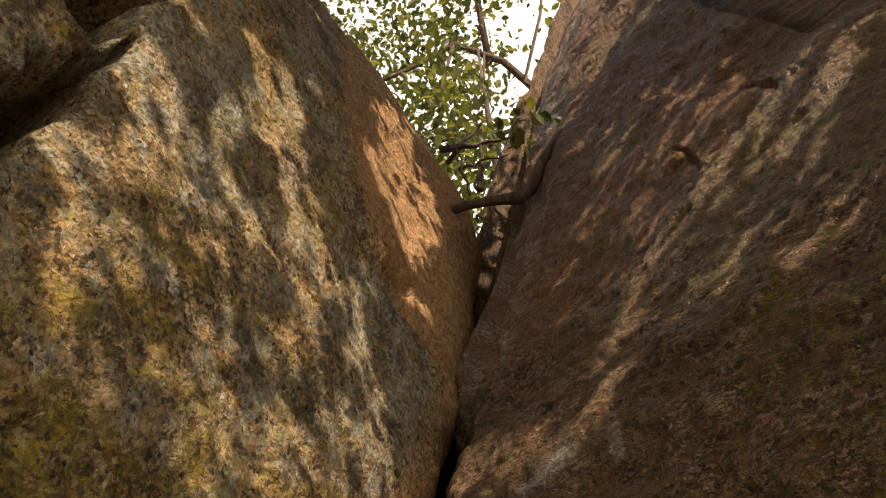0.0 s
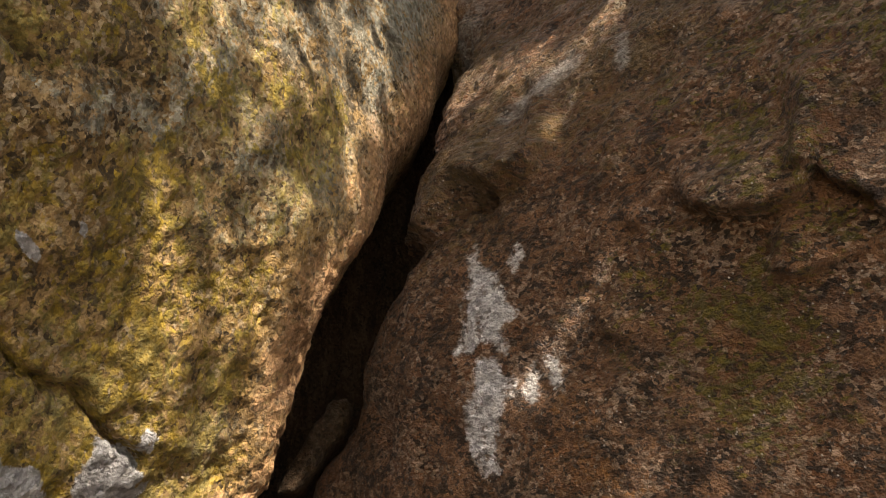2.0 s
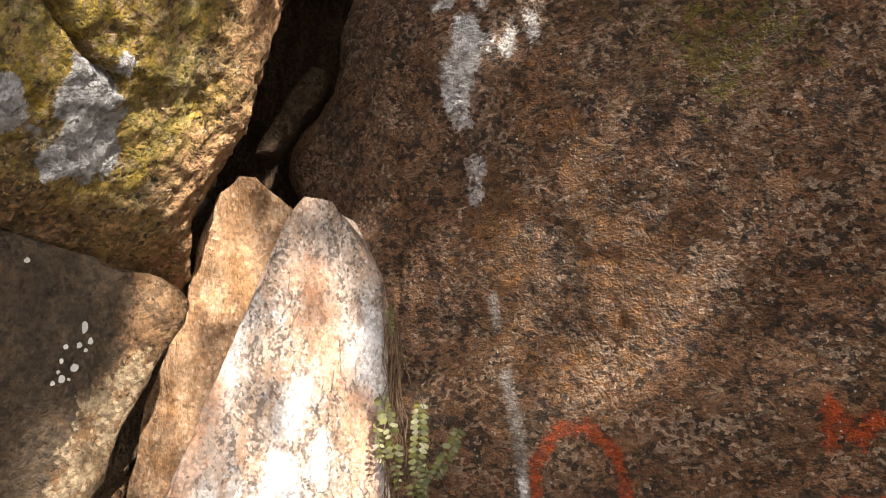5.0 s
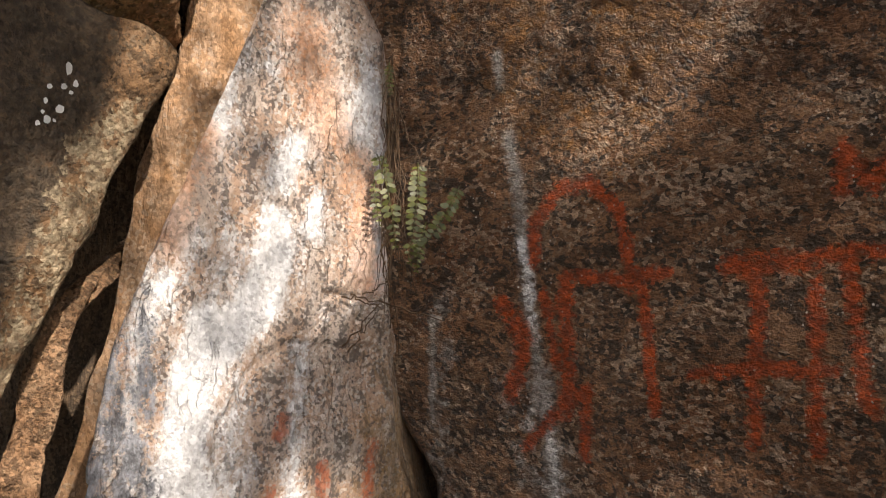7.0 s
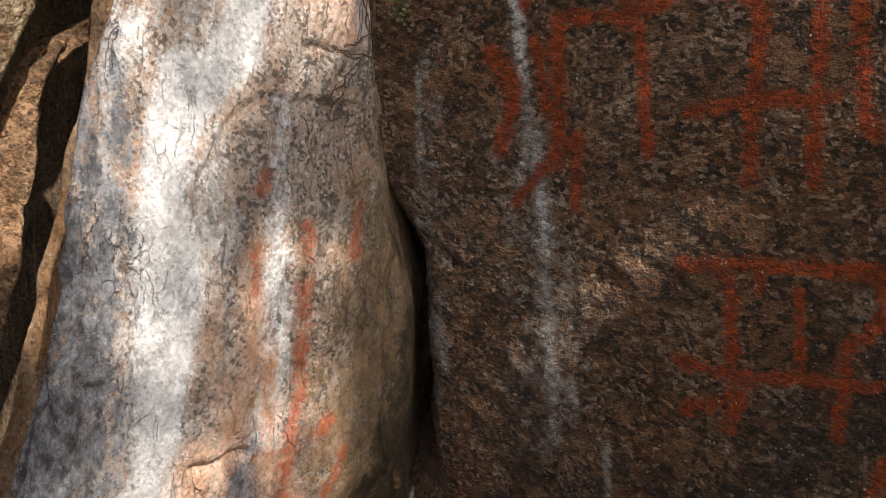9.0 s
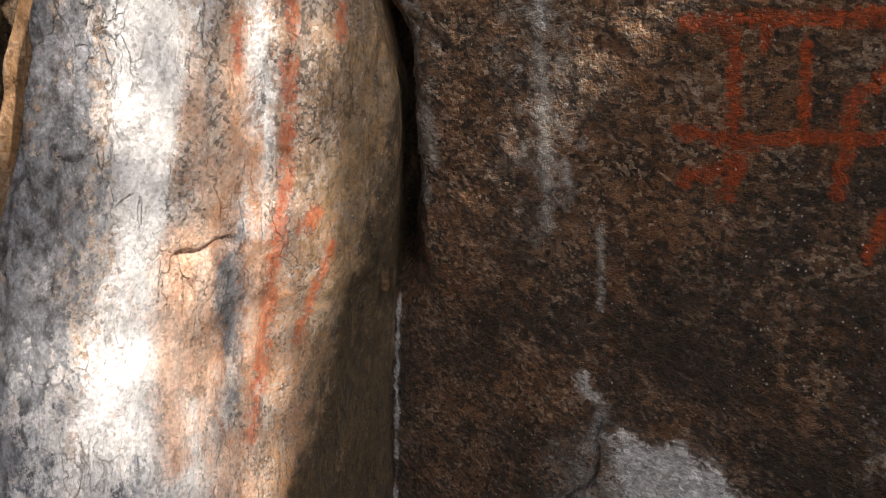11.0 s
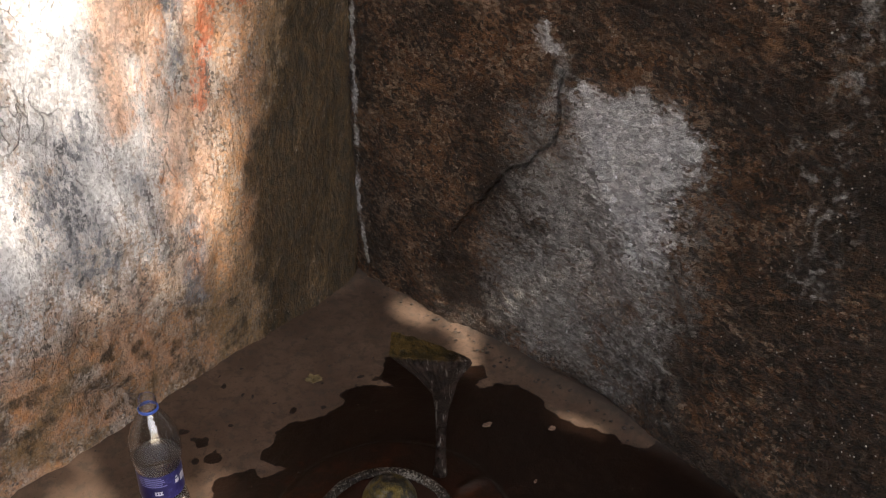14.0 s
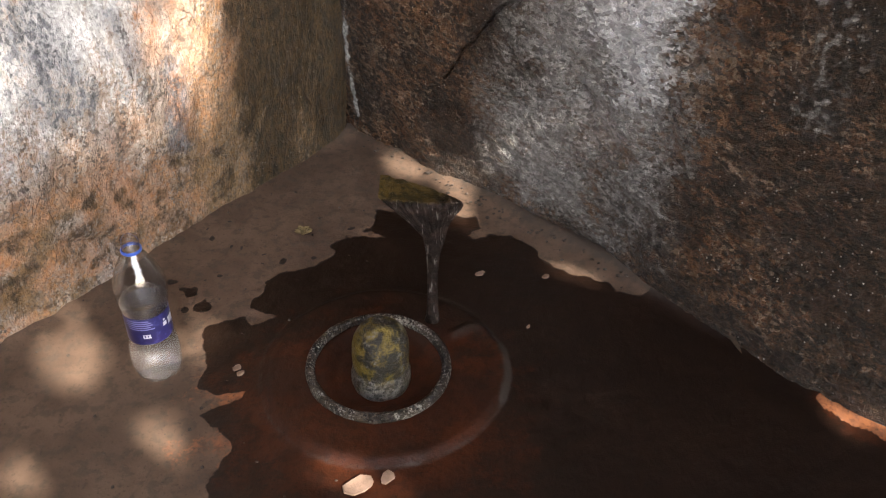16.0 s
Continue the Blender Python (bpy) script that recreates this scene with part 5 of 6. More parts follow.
levels = [(0.0, 0.017, 0.014), (0.02, 0.012, 0.011), (0.06, 0.0095, 0.008), (0.11, 0.0095, 0.0075), (0.155, 0.012, 0.008), (0.19, 0.020, 0.008), (0.215, 0.033, 0.009), (0.238, 0.051, 0.010), (0.254, 0.066, 0.011), (0.263, 0.072, 0.011), (0.268, 0.070, 0.012)]
rows = []
cols = 120
for z, hw, th in levels:
    row = []
    grow = max(0.0, (z - 0.19) / 0.078)
    for s in range(cols):
        b = 2 * math.pi * s / cols
        cx, sy = math.cos(b), math.sin(b)
        flute = 1 + 0.20 * math.cos(30 * math.asin(max(-1, min(1, cx)))) * grow * (sy < 0.2)
        back = 0.040 * grow * (0.5 - 0.5 * cx) if sy > 0 else 0
        row.append(bm.verts.new((hw * cx - 0.024 * grow, th * sy * flute + back, z + grow * (0.014 * (0.5 - 0.5 * cx) * (sy > 0) - 0.006 * cx))))
    rows.append(row)
for lo, hi in zip(rows[:-1], rows[1:]):
    for s in range(cols):
        bm.faces.new((lo[s], lo[(s + 1) % cols], hi[(s + 1) % cols], hi[s])).smooth = True
bm.faces.new(rows[0][::-1])
bm.faces.new(rows[-1])
fan = Nodes("fan_stone")
fz = fan.n.new("ShaderNodeSeparateXYZ")
fan.l.new(fan.co, fz.inputs[0])
fn = fan.noise(60, 4, 0.65)
fc = fan.mix(fan.step(fn, 0.4, 0.65), (0.011, 0.0075, 0.006), (0.032, 0.021, 0.017))
fc = fan.mix(fan.step(fan.noise(150, 3, 0.7, fan.mapped((1, 1, 0.15))), 0.58, 0.66, 0, 0.75), fc, (0.16, 0.145, 0.13))
fc = fan.mix(fan.step(fz.outputs["Z"], 0.262, 0.270, 0, 0.8), fc, fan.mix(fan.step(fn, 0.4, 0.6), (0.026, 0.019, 0.006), (0.085, 0.054, 0.013)))
fan_mat = fan.done(fc, 0.55, fan.bump(fn, 1.0, 0.008), specular_ior_level=0.12)
for v in bm.verts:
    v.co += 0.0022 * Vector((noise.noise(v.co * 120), noise.noise(v.co * 110 + Vector((3, 1, 2))), 1.4 * noise.noise(v.co * 90 + Vector((7, 2, 5)))))
fan_ob = part("fan_shaped_stone", bm, fan_mat)
fan_ob.location = (0.372, 1.398, 0.0)
fan_ob.rotation_euler = (radians(-4), 0, radians(-10))
tagged(fan_ob, "wet dark fan-shaped stone on a slender fluted stem", "shrine stone")

# ---------------------------------------------------------------- the water bottle
pet = Nodes("clear_plastic")
clear, gloss, blend = pet.n.new("ShaderNodeBsdfTransparent"), pet.n.new("ShaderNodeBsdfGlossy"), pet.n.new("ShaderNodeMixShader")
clear.inputs[0].default_value = (0.94, 0.95, 0.96, 1)
gloss.inputs["Roughness"].default_value = 0.08
shine = pet.n.new("ShaderNodeLayerWeight")
shine.inputs["Blend"].default_value = 0.25
dented = pet.bump(pet.noise(55, 2, 0.5), 0.35, 0.004)
pet.l.new(dented, shine.inputs["Normal"]), pet.l.new(dented, gloss.inputs["Normal"])
pet.l.new(pet.math("ADD", pet.math("MULTIPLY", shine.outputs["Facing"], 0.6), 0.18, True), blend.inputs[0])
pet.l.new(clear.outputs[0], blend.inputs[1]), pet.l.new(gloss.outputs[0], blend.inputs[2])
pet.l.new(blend.outputs[0], pet.n["Material Output"].inputs[0])
pet_mat = pet.m
water = Nodes("water")
water_mat = water.done((0.97, 0.99, 1.0), 0.02, None, transmission_weight=1.0, ior=1.2)
# a little translucent white imitates sky light shining through the clear water
sky_white, blend = water.n.new("ShaderNodeBsdfTranslucent"), water.n.new("ShaderNodeMixShader")
sky_white.inputs[0].default_value, blend.inputs[0].default_value = (0.9, 0.92, 0.95, 1), 0.10
water.l.new(water.p.outputs[0], blend.inputs[1]), water.l.new(sky_white.outputs[0], blend.inputs[2])
water.l.new(blend.outputs[0], water.n["Material Output"].inputs[0])
lab = Nodes("label_film")
lco = lab.n.new("ShaderNodeSeparateXYZ")
lab.l.new(lab.co, lco.inputs[0])
lc = lab.mix(lab.step(lco.outputs["Z"], 0.10, 0.15), (0.014, 0.012, 0.065), (0.024, 0.024, 0.115))
label_mat = lab.done(lab.mix(lab.step(lab.noise(90, 3, 0.6), 0.5, 0.7, 0, 0.25), lc, (0.12, 0.12, 0.34)), 0.35)
blue = plain("blue_plastic", (0.05, 0.12, 0.55), 0.35, 0.1)
print_mat = plain("white_print", (0.55, 0.56, 0.62), 0.5, 0.1)
pale_print = plain("pale_print", (0.20, 0.20, 0.42), 0.5, 0.1)

bottle = group_of("water_bottle", (-0.110, 1.345, 0.004))
bottle.rotation_euler = (0, 0, radians(20))
tagged(bottle, "open clear plastic water bottle with a blue label, half full", "bottle")
shape = [(0.002, 0.006), (0.018, 0.004), (0.030, 0.0), (0.0365, 0.006), (0.0405, 0.022), (0.0415, 0.045), (0.0405, 0.066), (0.0365, 0.082), (0.0355, 0.088), (0.0362, 0.093), (0.0362, 0.146), (0.0368, 0.150), (0.0390, 0.158), (0.0410, 0.172), (0.0412, 0.188), (0.0395, 0.203),
         (0.0345, 0.220), (0.0275, 0.236), (0.0205, 0.249), (0.0155, 0.258), (0.0138, 0.263), (0.0138, 0.284)]


def petals(a, z):
    return 1 - 0.10 * max(0.0, 1 - z / 0.03) * (0.5 + 0.5 * math.cos(5 * a)) ** 2


bm, rings = lathe(shape, 60, petals)
part("bottle_body", bm, pet_mat, bottle)
level = 0.166
wet_shape = [(r * 0.98, z + 0.0008) for r, z in shape if z < level and not (0.0815 < z < 0.0875)] + [(0.0354, level)]
bm, rings = lathe(wet_shape, 60, petals)
bm.faces.new(rings[0][::-1])
bm.faces.new(rings[-1])
part("water_filling", bm, water_mat, bottle, "clear water").visible_shadow = False
bm, rings = lathe([(0.0366, 0.0925), (0.0366, 0.1465)], 60)
label_ob = part("bottle_label", bm, label_mat, bottle, "dark blue printed label")
bm, rings = lathe([(0.0150, 0.2585), (0.0162, 0.2595), (0.0162, 0.2635), (0.0150, 0.2645)], 40)
part("neck_ring", bm, blue, bottle, "blue tamper ring")
bm = bmesh.new()
for zc in (0.272, 0.277, 0.2815):
    for i in range(40):
        a0, a1 = 2 * math.pi * i / 40, 2 * math.pi * (i + 1) / 40
        vs = [bm.verts.new((r * math.cos(a), r * math.sin(a), zc + dz)) for a, r, dz in ((a0, 0.0139, -0.0008), (a1, 0.0139, -0.0008), (a1, 0.0146, 0), (a0, 0.0146, 0))]
        bm.faces.new(vs)
        vs = [bm.verts.new((r * math.cos(a), r * math.sin(a), zc + dz)) for a, r, dz in ((a0, 0.0146, 0), (a1, 0.0146, 0), (a1, 0.0139, 0.0008), (a0, 0.0139, 0.0008))]
        bm.faces.new(vs)
part("neck_thread", bm, pet_mat, bottle)


def label_bar(a0, a1, z0, z1, material):
    """A printed bar on the label, by its angles in degrees and heights."""
    bm = bmesh.new()
    steps = max(2, int((a1 - a0) / 5))
    pairs = []
    for i in range(steps + 1):
        a = radians(a0 + (a1 - a0) * i / steps)
        pairs.append([bm.verts.new((0.0368 * math.cos(a), 0.0368 * math.sin(a), z)) for z in (z0, z1)])
    for (a, b), (c2, d) in zip(pairs[:-1], pairs[1:]):
        bm.faces.new((a, c2, d, b))
    return part("printed_bar", bm, material, label_ob)


for row, (a0, a1) in enumerate([(-150, -92), (-156, -86), (-154, -84), (-152, -90), (-148, -80)]):
    label_bar(a0 - 5, a1 - 5, 0.1405 - 0.0042 * row, 0.1428 - 0.0042 * row, pale_print)
label_bar(-118, -98, 0.106, 0.1085, print_mat)
label_bar(-118, -98, 0.1125, 0.114, print_mat)
for a in (-118, -111, -104):
    label_bar(a, a + 4, 0.1085, 0.1125, print_mat)
label_bar(-62, -50, 0.120, 0.128, print_mat)
label_bar(-60, -54, 0.130, 0.134, print_mat)
label_bar(-44, -20, 0.116, 0.130, print_mat)

# ---------------------------------------------------------------- litter on the floor
straw = plain("dry_petal", (0.28, 0.21, 0.095), 0.8, 0.5, 60)
pale_bit = plain("pale_flake", (0.28, 0.185, 0.135), 0.8, 0.3, 60)
dry_leaf_mat = plain("dry_leaf", (0.12, 0.085, 0.055), 0.7, 0.4, 60)


def petal(bm, place, size, turn, tilt, rng):
    m = Matrix.Translation(place) @ Euler((tilt, rng.uniform(-0.5, 0.5), turn)).to_matrix().to_4x4()
    pts = [(-1, 0, 0), (-0.45, 0.45, 0.12), (0.35, 0.42, 0.15), (1, 0, 0.05), (0.35, -0.42, 0.15), (-0.45, -0.45, 0.12)]
    mid = bm.verts.new(m @ Vector((0, 0, 0)))
    vs = [bm.verts.new(m @ (Vector(p) * size)) for p in pts]
    for i in range(6):
        bm.faces.new((mid, vs[i], vs[(i + 1) % 6]))


rng = random.Random(7)
bm = bmesh.new()
for i in range(26):
    petal(bm, (rng.gauss(0, 0.008), rng.gauss(0, 0.006), 0.004 + 0.006 * rng.random()), rng.uniform(0.007, 0.012), rng.uniform(0, 6.3), rng.uniform(-0.7, 0.7), rng)
clump = part("withered_flower", bm, straw)
clump.location = (0.149, 1.705, 0.003)
tagged(clump, "withered yellowish flower head lying on the dry cement", "flower")


def flake_bit(name, x, y, size, label, material, category, turn, long=1.6):
    bm = bmesh.new()
    n = 9
    rr = [size * (0.7 + 0.5 * rng.random()) for _ in range(n)]
    top = [bm.verts.new((long * rr[i] * math.cos(2 * math.pi * i / n), rr[i] * math.sin(2 * math.pi * i / n), 0.0022 + 0.001 * rng.random())) for i in range(n)]
    low = [bm.verts.new((v.co.x * 1.05, v.co.y * 1.05, 0)) for v in top]
    bm.faces.new(top)
    for i in range(n):
        bm.faces.new((low[i], low[(i + 1) % n], top[(i + 1) % n], top[i]))
    ob = part(name, bm, material)
    ob.location = (x, y, 0.004)
    ob.rotation_euler.z = turn
    return tagged(ob, label, category, group="flakes on the floor")


for x, y, s, t in [(0.209, 1.052, 0.015, 0.2), (0.252, 1.060, 0.009, 1.0), (0.488, 1.524, 0.006, 0.4), (0.02, 1.329, 0.006, 0.8), (0.026, 1.315, 0.005, 0.5), (0.614, 1.497, 0.005, 0.3), (0.545, 1.36, 0.003, 1.0), (0.40, 1.64, 0.006, 0.1)]:
    flake_bit("pale_flake", x, y, s, "pale flake of dried plaster on the wet floor", pale_bit, "flake", t)
bm = bmesh.new()
pts = [(-0.042, 0.0), (-0.02, 0.008), (0.01, 0.010), (0.042, 0.0), (0.01, -0.006), (-0.02, -0.006)]
mid = [bm.verts.new((x, 0, 0.006 + 2.5 * x * x)) for x in (-0.042, -0.02, 0.01, 0.042)]
up = [bm.verts.new((x, y, 0.013 + 2 * x * x)) for x, y in pts[1:3]]
dn = [bm.verts.new((x, y, 0.011 + 2 * x * x)) for x, y in (pts[5], pts[4])]
for side in (up, dn):
    bm.faces.new((mid[0], mid[1], side[0]))
    bm.faces.new((mid[1], mid[2], side[1], side[0]))
    bm.faces.new((mid[2], mid[3], side[1]))
leaf_ob = part("dry_leaf", bm, dry_leaf_mat)
leaf_ob.location, leaf_ob.rotation_euler = (0.902, 1.262, 0.004), (0, 0, radians(-86))
leaf_ob.scale = (0.75, 0.6, 0.75)
tagged(leaf_ob, "curled dry brown leaf at the foot of the wall", "leaf")

rng = random.Random(11)
bm = bmesh.new()
for i in range(170):
    s = rng.random()
    if i < 90:
        a, b = corner[rng.randrange(2, 12)], None
        x, y = a[0] + rng.gauss(0, 0.03), a[1] - abs(rng.gauss(0, 0.03)) - 0.01
    else:
        x, y = rng.uniform(-0.35, 0.3), rng.uniform(1.0, 1.9)
    r = rng.uniform(0.0012, 0.0038)
    m = Matrix.Translation((x, y, 0.004 + r * 0.4)) @ Matrix.Diagonal((1, rng.uniform(0.6, 1.2), 0.6, 1))
    bmesh.ops.create_icosphere(bm, subdivisions=1, radius=r, matrix=m)
for i in range(90):
    k0 = rng.uniform(0, 1)
    x, y = 0.31 + 0.45 * k0 + rng.gauss(0, 0.012), 2.09 - 0.56 * k0 - abs(rng.gauss(0, 0.035)) - 0.01
    r = rng.uniform(0.0015, 0.0052)
    m = Matrix.Translation((x, y, 0.006 + r * 0.3)) @ Matrix.Diagonal((1, rng.uniform(0.5, 1.2), 0.55, 1))
    bmesh.ops.create_icosphere(bm, subdivisions=1, radius=r, matrix=m)
grit = part("grit", bm, plain("grit", (0.07, 0.052, 0.04), 0.9, 0.5))
tagged(grit, "scattered crumbs of soil and grit on the floor", "grit", kind="stuff")

# ---------------------------------------------------------------- fern and roots in the crack
fern_mat = Nodes("fern_leaf")
fl = fern_mat.mix(fern_mat.step(fern_mat.noise(60, 3, 0.6), 0.35, 0.65), (0.03, 0.037, 0.005), (0.10, 0.105, 0.012))
fern_mat = fern_mat.done(fl, 0.5, None, transmission_weight=0.0)
root_mat = plain("dry_root", (0.11, 0.065, 0.033), 0.85, 0.5, 80)


def frond(plant, line, width, pairs, rng):
    """A feathered frond along a line of three places, hanging from its first."""
    a, b, c2 = (Vector(p) for p in line)
    spine = [a.lerp(b, t).lerp(b.lerp(c2, t), t) for t in [i / pairs for i in range(pairs + 1)]]
    bm = bmesh.new()
    tube(bm, spine, [0.0012 * (1 - 0.6 * i / pairs) for i in range(pairs + 1)], 5)
    for i in range(1, pairs + 1):
        d = (spine[i] - spine[i - 1]).normalized()
        side = d.cross(Vector((0.1, -1, 0.15))).normalized()
        front = side.cross(d)
        w = width * (0.45 + 0.55 * math.sin(math.pi * min(1, 0.15 + 0.85 * i / pairs)) ** 0.7)
        for sgn in (1, -1):
            if rng.random() < 0.12:
                continue
            root = spine[i]
            w = width * rng.uniform(0.7, 1.15) * (0.45 + 0.55 * math.sin(math.pi * min(1, 0.15 + 0.85 * i / pairs)) ** 0.7)
            out = (side * sgn + d * 0.25 + front * rng.uniform(-0.25, 0.25)).normalized()
            across = (d * 0.5 + front * rng.uniform(-0.2, 0.2)).normalized() * w * 0.36
            tip = root + out * w
            vs = [bm.verts.new(p) for p in (root, root + out * w * 0.4 + across, tip + across * 0.5, tip - across * 0.4, root + out * w * 0.4 - across)]
            bm.faces.new(vs)
    return part("frond", bm, fern_mat, plant)


rng = random.Random(5)
fern = group_of("fern", (0.185, 1.77, 1.80))
inv = Vector((-0.185, -1.77, -1.80))
for line, w, n in [([(0.135, 1.745, 1.945), (0.160, 1.715, 1.89), (0.174, 1.715, 1.785)], 0.017, 17), ([(0.208, 1.76, 1.935), (0.212, 1.72, 1.86), (0.196, 1.71, 1.765)], 0.017, 17), ([(0.278, 1.70, 1.892), (0.255, 1.685, 1.83), (0.200, 1.70, 1.757)], 0.015, 18),
        ([(0.150, 1.745, 2.105), (0.148, 1.73, 2.08), (0.155, 1.735, 2.05)], 0.009, 8), ([(0.132, 1.735, 1.90), (0.135, 1.715, 1.86), (0.145, 1.715, 1.82)], 0.010, 9), ([(0.225, 1.73, 1.83), (0.215, 1.70, 1.79), (0.21, 1.70, 1.745)], 0.012, 10)]:
    frond(fern, [Vector(p) + inv for p in line], w, n, rng)
tagged(fern, "small green fern growing from the crack between the rocks", "fern")
roots = group_of("hanging_roots", (0.18, 1.78, 2.0))
inv = Vector((-0.18, -1.78, -2.0))
for a, b in [((0.160, 1.76, 2.07), (0.215, 1.725, 1.92)), ((0.155, 1.76, 2.04), (0.176, 1.73, 1.77)), ((0.162, 1.75, 1.99), (0.165, 1.725, 1.75)), ((0.168, 1.76, 2.02), (0.19, 1.72, 1.80)), ((0.15, 1.75, 1.95), (0.155, 1.72, 1.73)), ((0.17, 1.75, 1.85), (0.215, 1.735, 1.70))]:
    bm = bmesh.new()
    tube(bm, [Vector(p) + inv for p in wander(a, b, 9, 0.008, rng)], [0.0016 - 0.0001 * i for i in range(10)], 5)
    part("root", bm, root_mat, roots)
for a, b in [((0.085, 1.725, 1.695), (0.150, 1.735, 1.69)), ((0.10, 1.725, 1.70), (0.155, 1.735, 1.675)), ((0.09, 1.72, 1.61), (0.15, 1.735, 1.685)), ((0.10, 1.72, 1.60), (0.145, 1.735, 1.67)), ((0.12, 1.725, 1.70), (0.16, 1.735, 1.72)), ((0.15, 1.735, 1.69), (0.26, 1.72, 1.66))]:
    bm = bmesh.new()
    tube(bm, [Vector(p) + inv for p in wander(a, b, 9, 0.006, rng)], [0.0018 - 0.0001 * i for i in range(10)], 5)
    part("root", bm, root_mat, roots)
for _ in range(26):
    top = Vector((rng.gauss(0.158, 0.006), rng.uniform(1.735, 1.76), rng.uniform(1.86, 2.12)))
    tip = top + Vector((rng.gauss(0.012, 0.014), rng.uniform(-0.03, -0.005), -rng.uniform(0.10, 0.30)))
    bm = bmesh.new()
    tube(bm, [p + inv for p in wander(top, tip, 7, 0.010, rng)], [0.0013 - 0.0001 * i for i in range(8)], 4)
    part("root", bm, root_mat, roots)
tagged(roots, "thin dry brown roots hanging down the crack", "roots")

# ---------------------------------------------------------------- dead branch and twigs across the cleft
bark = Nodes("dead_bark")
bn = bark.noise(30, 5, 0.7, bark.mapped((1, 1, 0.3)))
bark_mat = bark.done(bark.mix(bark.step(bn, 0.35, 0.65), (0.035, 0.0245, 0.0189), (0.091, 0.0665, 0.049)), 0.9, bark.bump(bn, 0.8, 0.01))
rng = random.Random(9)
branch = group_of("dead_branch", (0.36, 2.25, 4.72))
inv = Vector((-0.36, -2.25, -4.72))
bm = bmesh.new()
tube(bm, [Vector(p) + inv for p in [(0.25, 2.30, 4.73), (0.37, 2.25, 4.725), (0.46, 2.25, 4.74), (0.555, 2.25, 4.75), (0.60, 2.25, 4.80), (0.64, 2.25, 4.90), (0.70, 2.24, 5.0), (0.765, 2.22, 5.09)]], [0.018, 0.019, 0.021, 0.027, 0.026, 0.027, 0.026, 0.030], 9)
part("limb", bm, bark_mat, branch)
for a, b, r in [((0.43, 2.25, 4.70), (0.40, 2.2, 4.50), 0.007), ((0.45, 2.25, 4.70), (0.50, 2.2, 4.52), 0.006), ((0.38, 2.25, 4.66), (0.46, 2.22, 4.57), 0.005), ((0.42, 2.25, 4.62), (0.36, 2.22, 4.55), 0.004), ((0.46, 2.25, 4.60), (0.52, 2.22, 4.60), 0.003), ((0.59, 2.25, 4.76), (0.57, 2.22, 4.70), 0.010),
        ((0.28, 2.70, 5.60), (0.62, 2.66, 5.63), 0.022), ((0.31, 2.72, 5.52), (0.50, 2.64, 5.74), 0.014), ((0.45, 2.70, 5.30), (0.48, 2.68, 5.72), 0.018), ((0.36, 2.70, 5.45), (0.60, 2.66, 5.50), 0.010), ((0.40, 2.68, 5.25), (0.34, 2.68, 5.75), 0.007)]:
    bm = bmesh.new()
    tube(bm, [Vector(p) + inv for p in wander(a, b, 6, 0.015, rng)], [r * (1 - 0.12 * i) for i in range(7)], 6)
    part("twig", bm, bark_mat, branch)
tagged(branch, "broken dead branch lodged across the cleft", "branch")

# ---------------------------------------------------------------- pale sky far behind the cleft
bm = bmesh.new()
vs = [bm.verts.new(p) for p in ((-60, 70, 20), (70, 70, 20), (70, 70, 170), (-60, 70, 170))]
bm.faces.new(vs)
glow, gn, gl, gp = shader("bright_haze")
gp.inputs["Base Color"].default_value = (0, 0, 0, 1)
gp.inputs["Emission Color"].default_value = (0.74, 0.88, 1.0, 1)
gp.inputs["Emission Strength"].default_value = 0.9
backdrop = part("backdrop", bm, glow)
tagged(backdrop, "pale hazy white sky far behind the rocks", "sky", kind="structure")

# ---------------------------------------------------------------- trees
leaf_nodes = Nodes("tree_leaf")
gi = leaf_nodes.n.new("ShaderNodeNewGeometry")
lc = leaf_nodes.mix(gi.outputs["Random Per Island"], (0.012, 0.024, 0.0064), (0.06, 0.08, 0.016))
leaf_nodes.put(leaf_nodes.p.inputs["Base Color"], lc)
leaf_nodes.p.inputs["Roughness"].default_value = 0.45
trans = leaf_nodes.n.new("ShaderNodeBsdfTranslucent")
leaf_nodes.put(trans.inputs[0], leaf_nodes.mix(gi.outputs["Random Per Island"], (0.03, 0.06, 0.01), (0.30, 0.30, 0.045)))
mixer = leaf_nodes.n.new("ShaderNodeMixShader")
mixer.inputs[0].default_value = 0.45
leaf_nodes.l.new(leaf_nodes.p.outputs[0], mixer.inputs[1])
leaf_nodes.l.new(trans.outputs[0], mixer.inputs[2])
leaf_nodes.l.new(mixer.outputs[0], leaf_nodes.n["Material Output"].inputs[0])
leaf_mat = leaf_nodes.m


def leaves(places, size, rng, droop=0.4):
    """A mesh of pointed oval leaves, folded a little along the rib."""
    co, faces = [], []
    for p in places:
        s = size * rng.uniform(0.5, 1.35)
        m = Euler((rng.uniform(-1.2, 1.2), rng.uniform(-1.2, 1.2), rng.uniform(0, 6.28))).to_matrix()
        base = len(co)
        for q in ((-0.5, 0, 0), (-0.15, 0.30, 0.07), (0.22, 0.26, 0.07), (0.55, 0, -0.03), (0.22, -0.26, 0.07), (-0.15, -0.30, 0.07)):
            co.append(Vector(p) + m @ (Vector(q) * s))
        faces += [(base, base + 1, base + 2, base + 3), (base, base + 3, base + 4, base + 5)]
    me = bpy.data.meshes.new("leaves")
    me.from_pydata(co, [], faces)
    me.update()
    me.materials.append(leaf_mat)
    return me


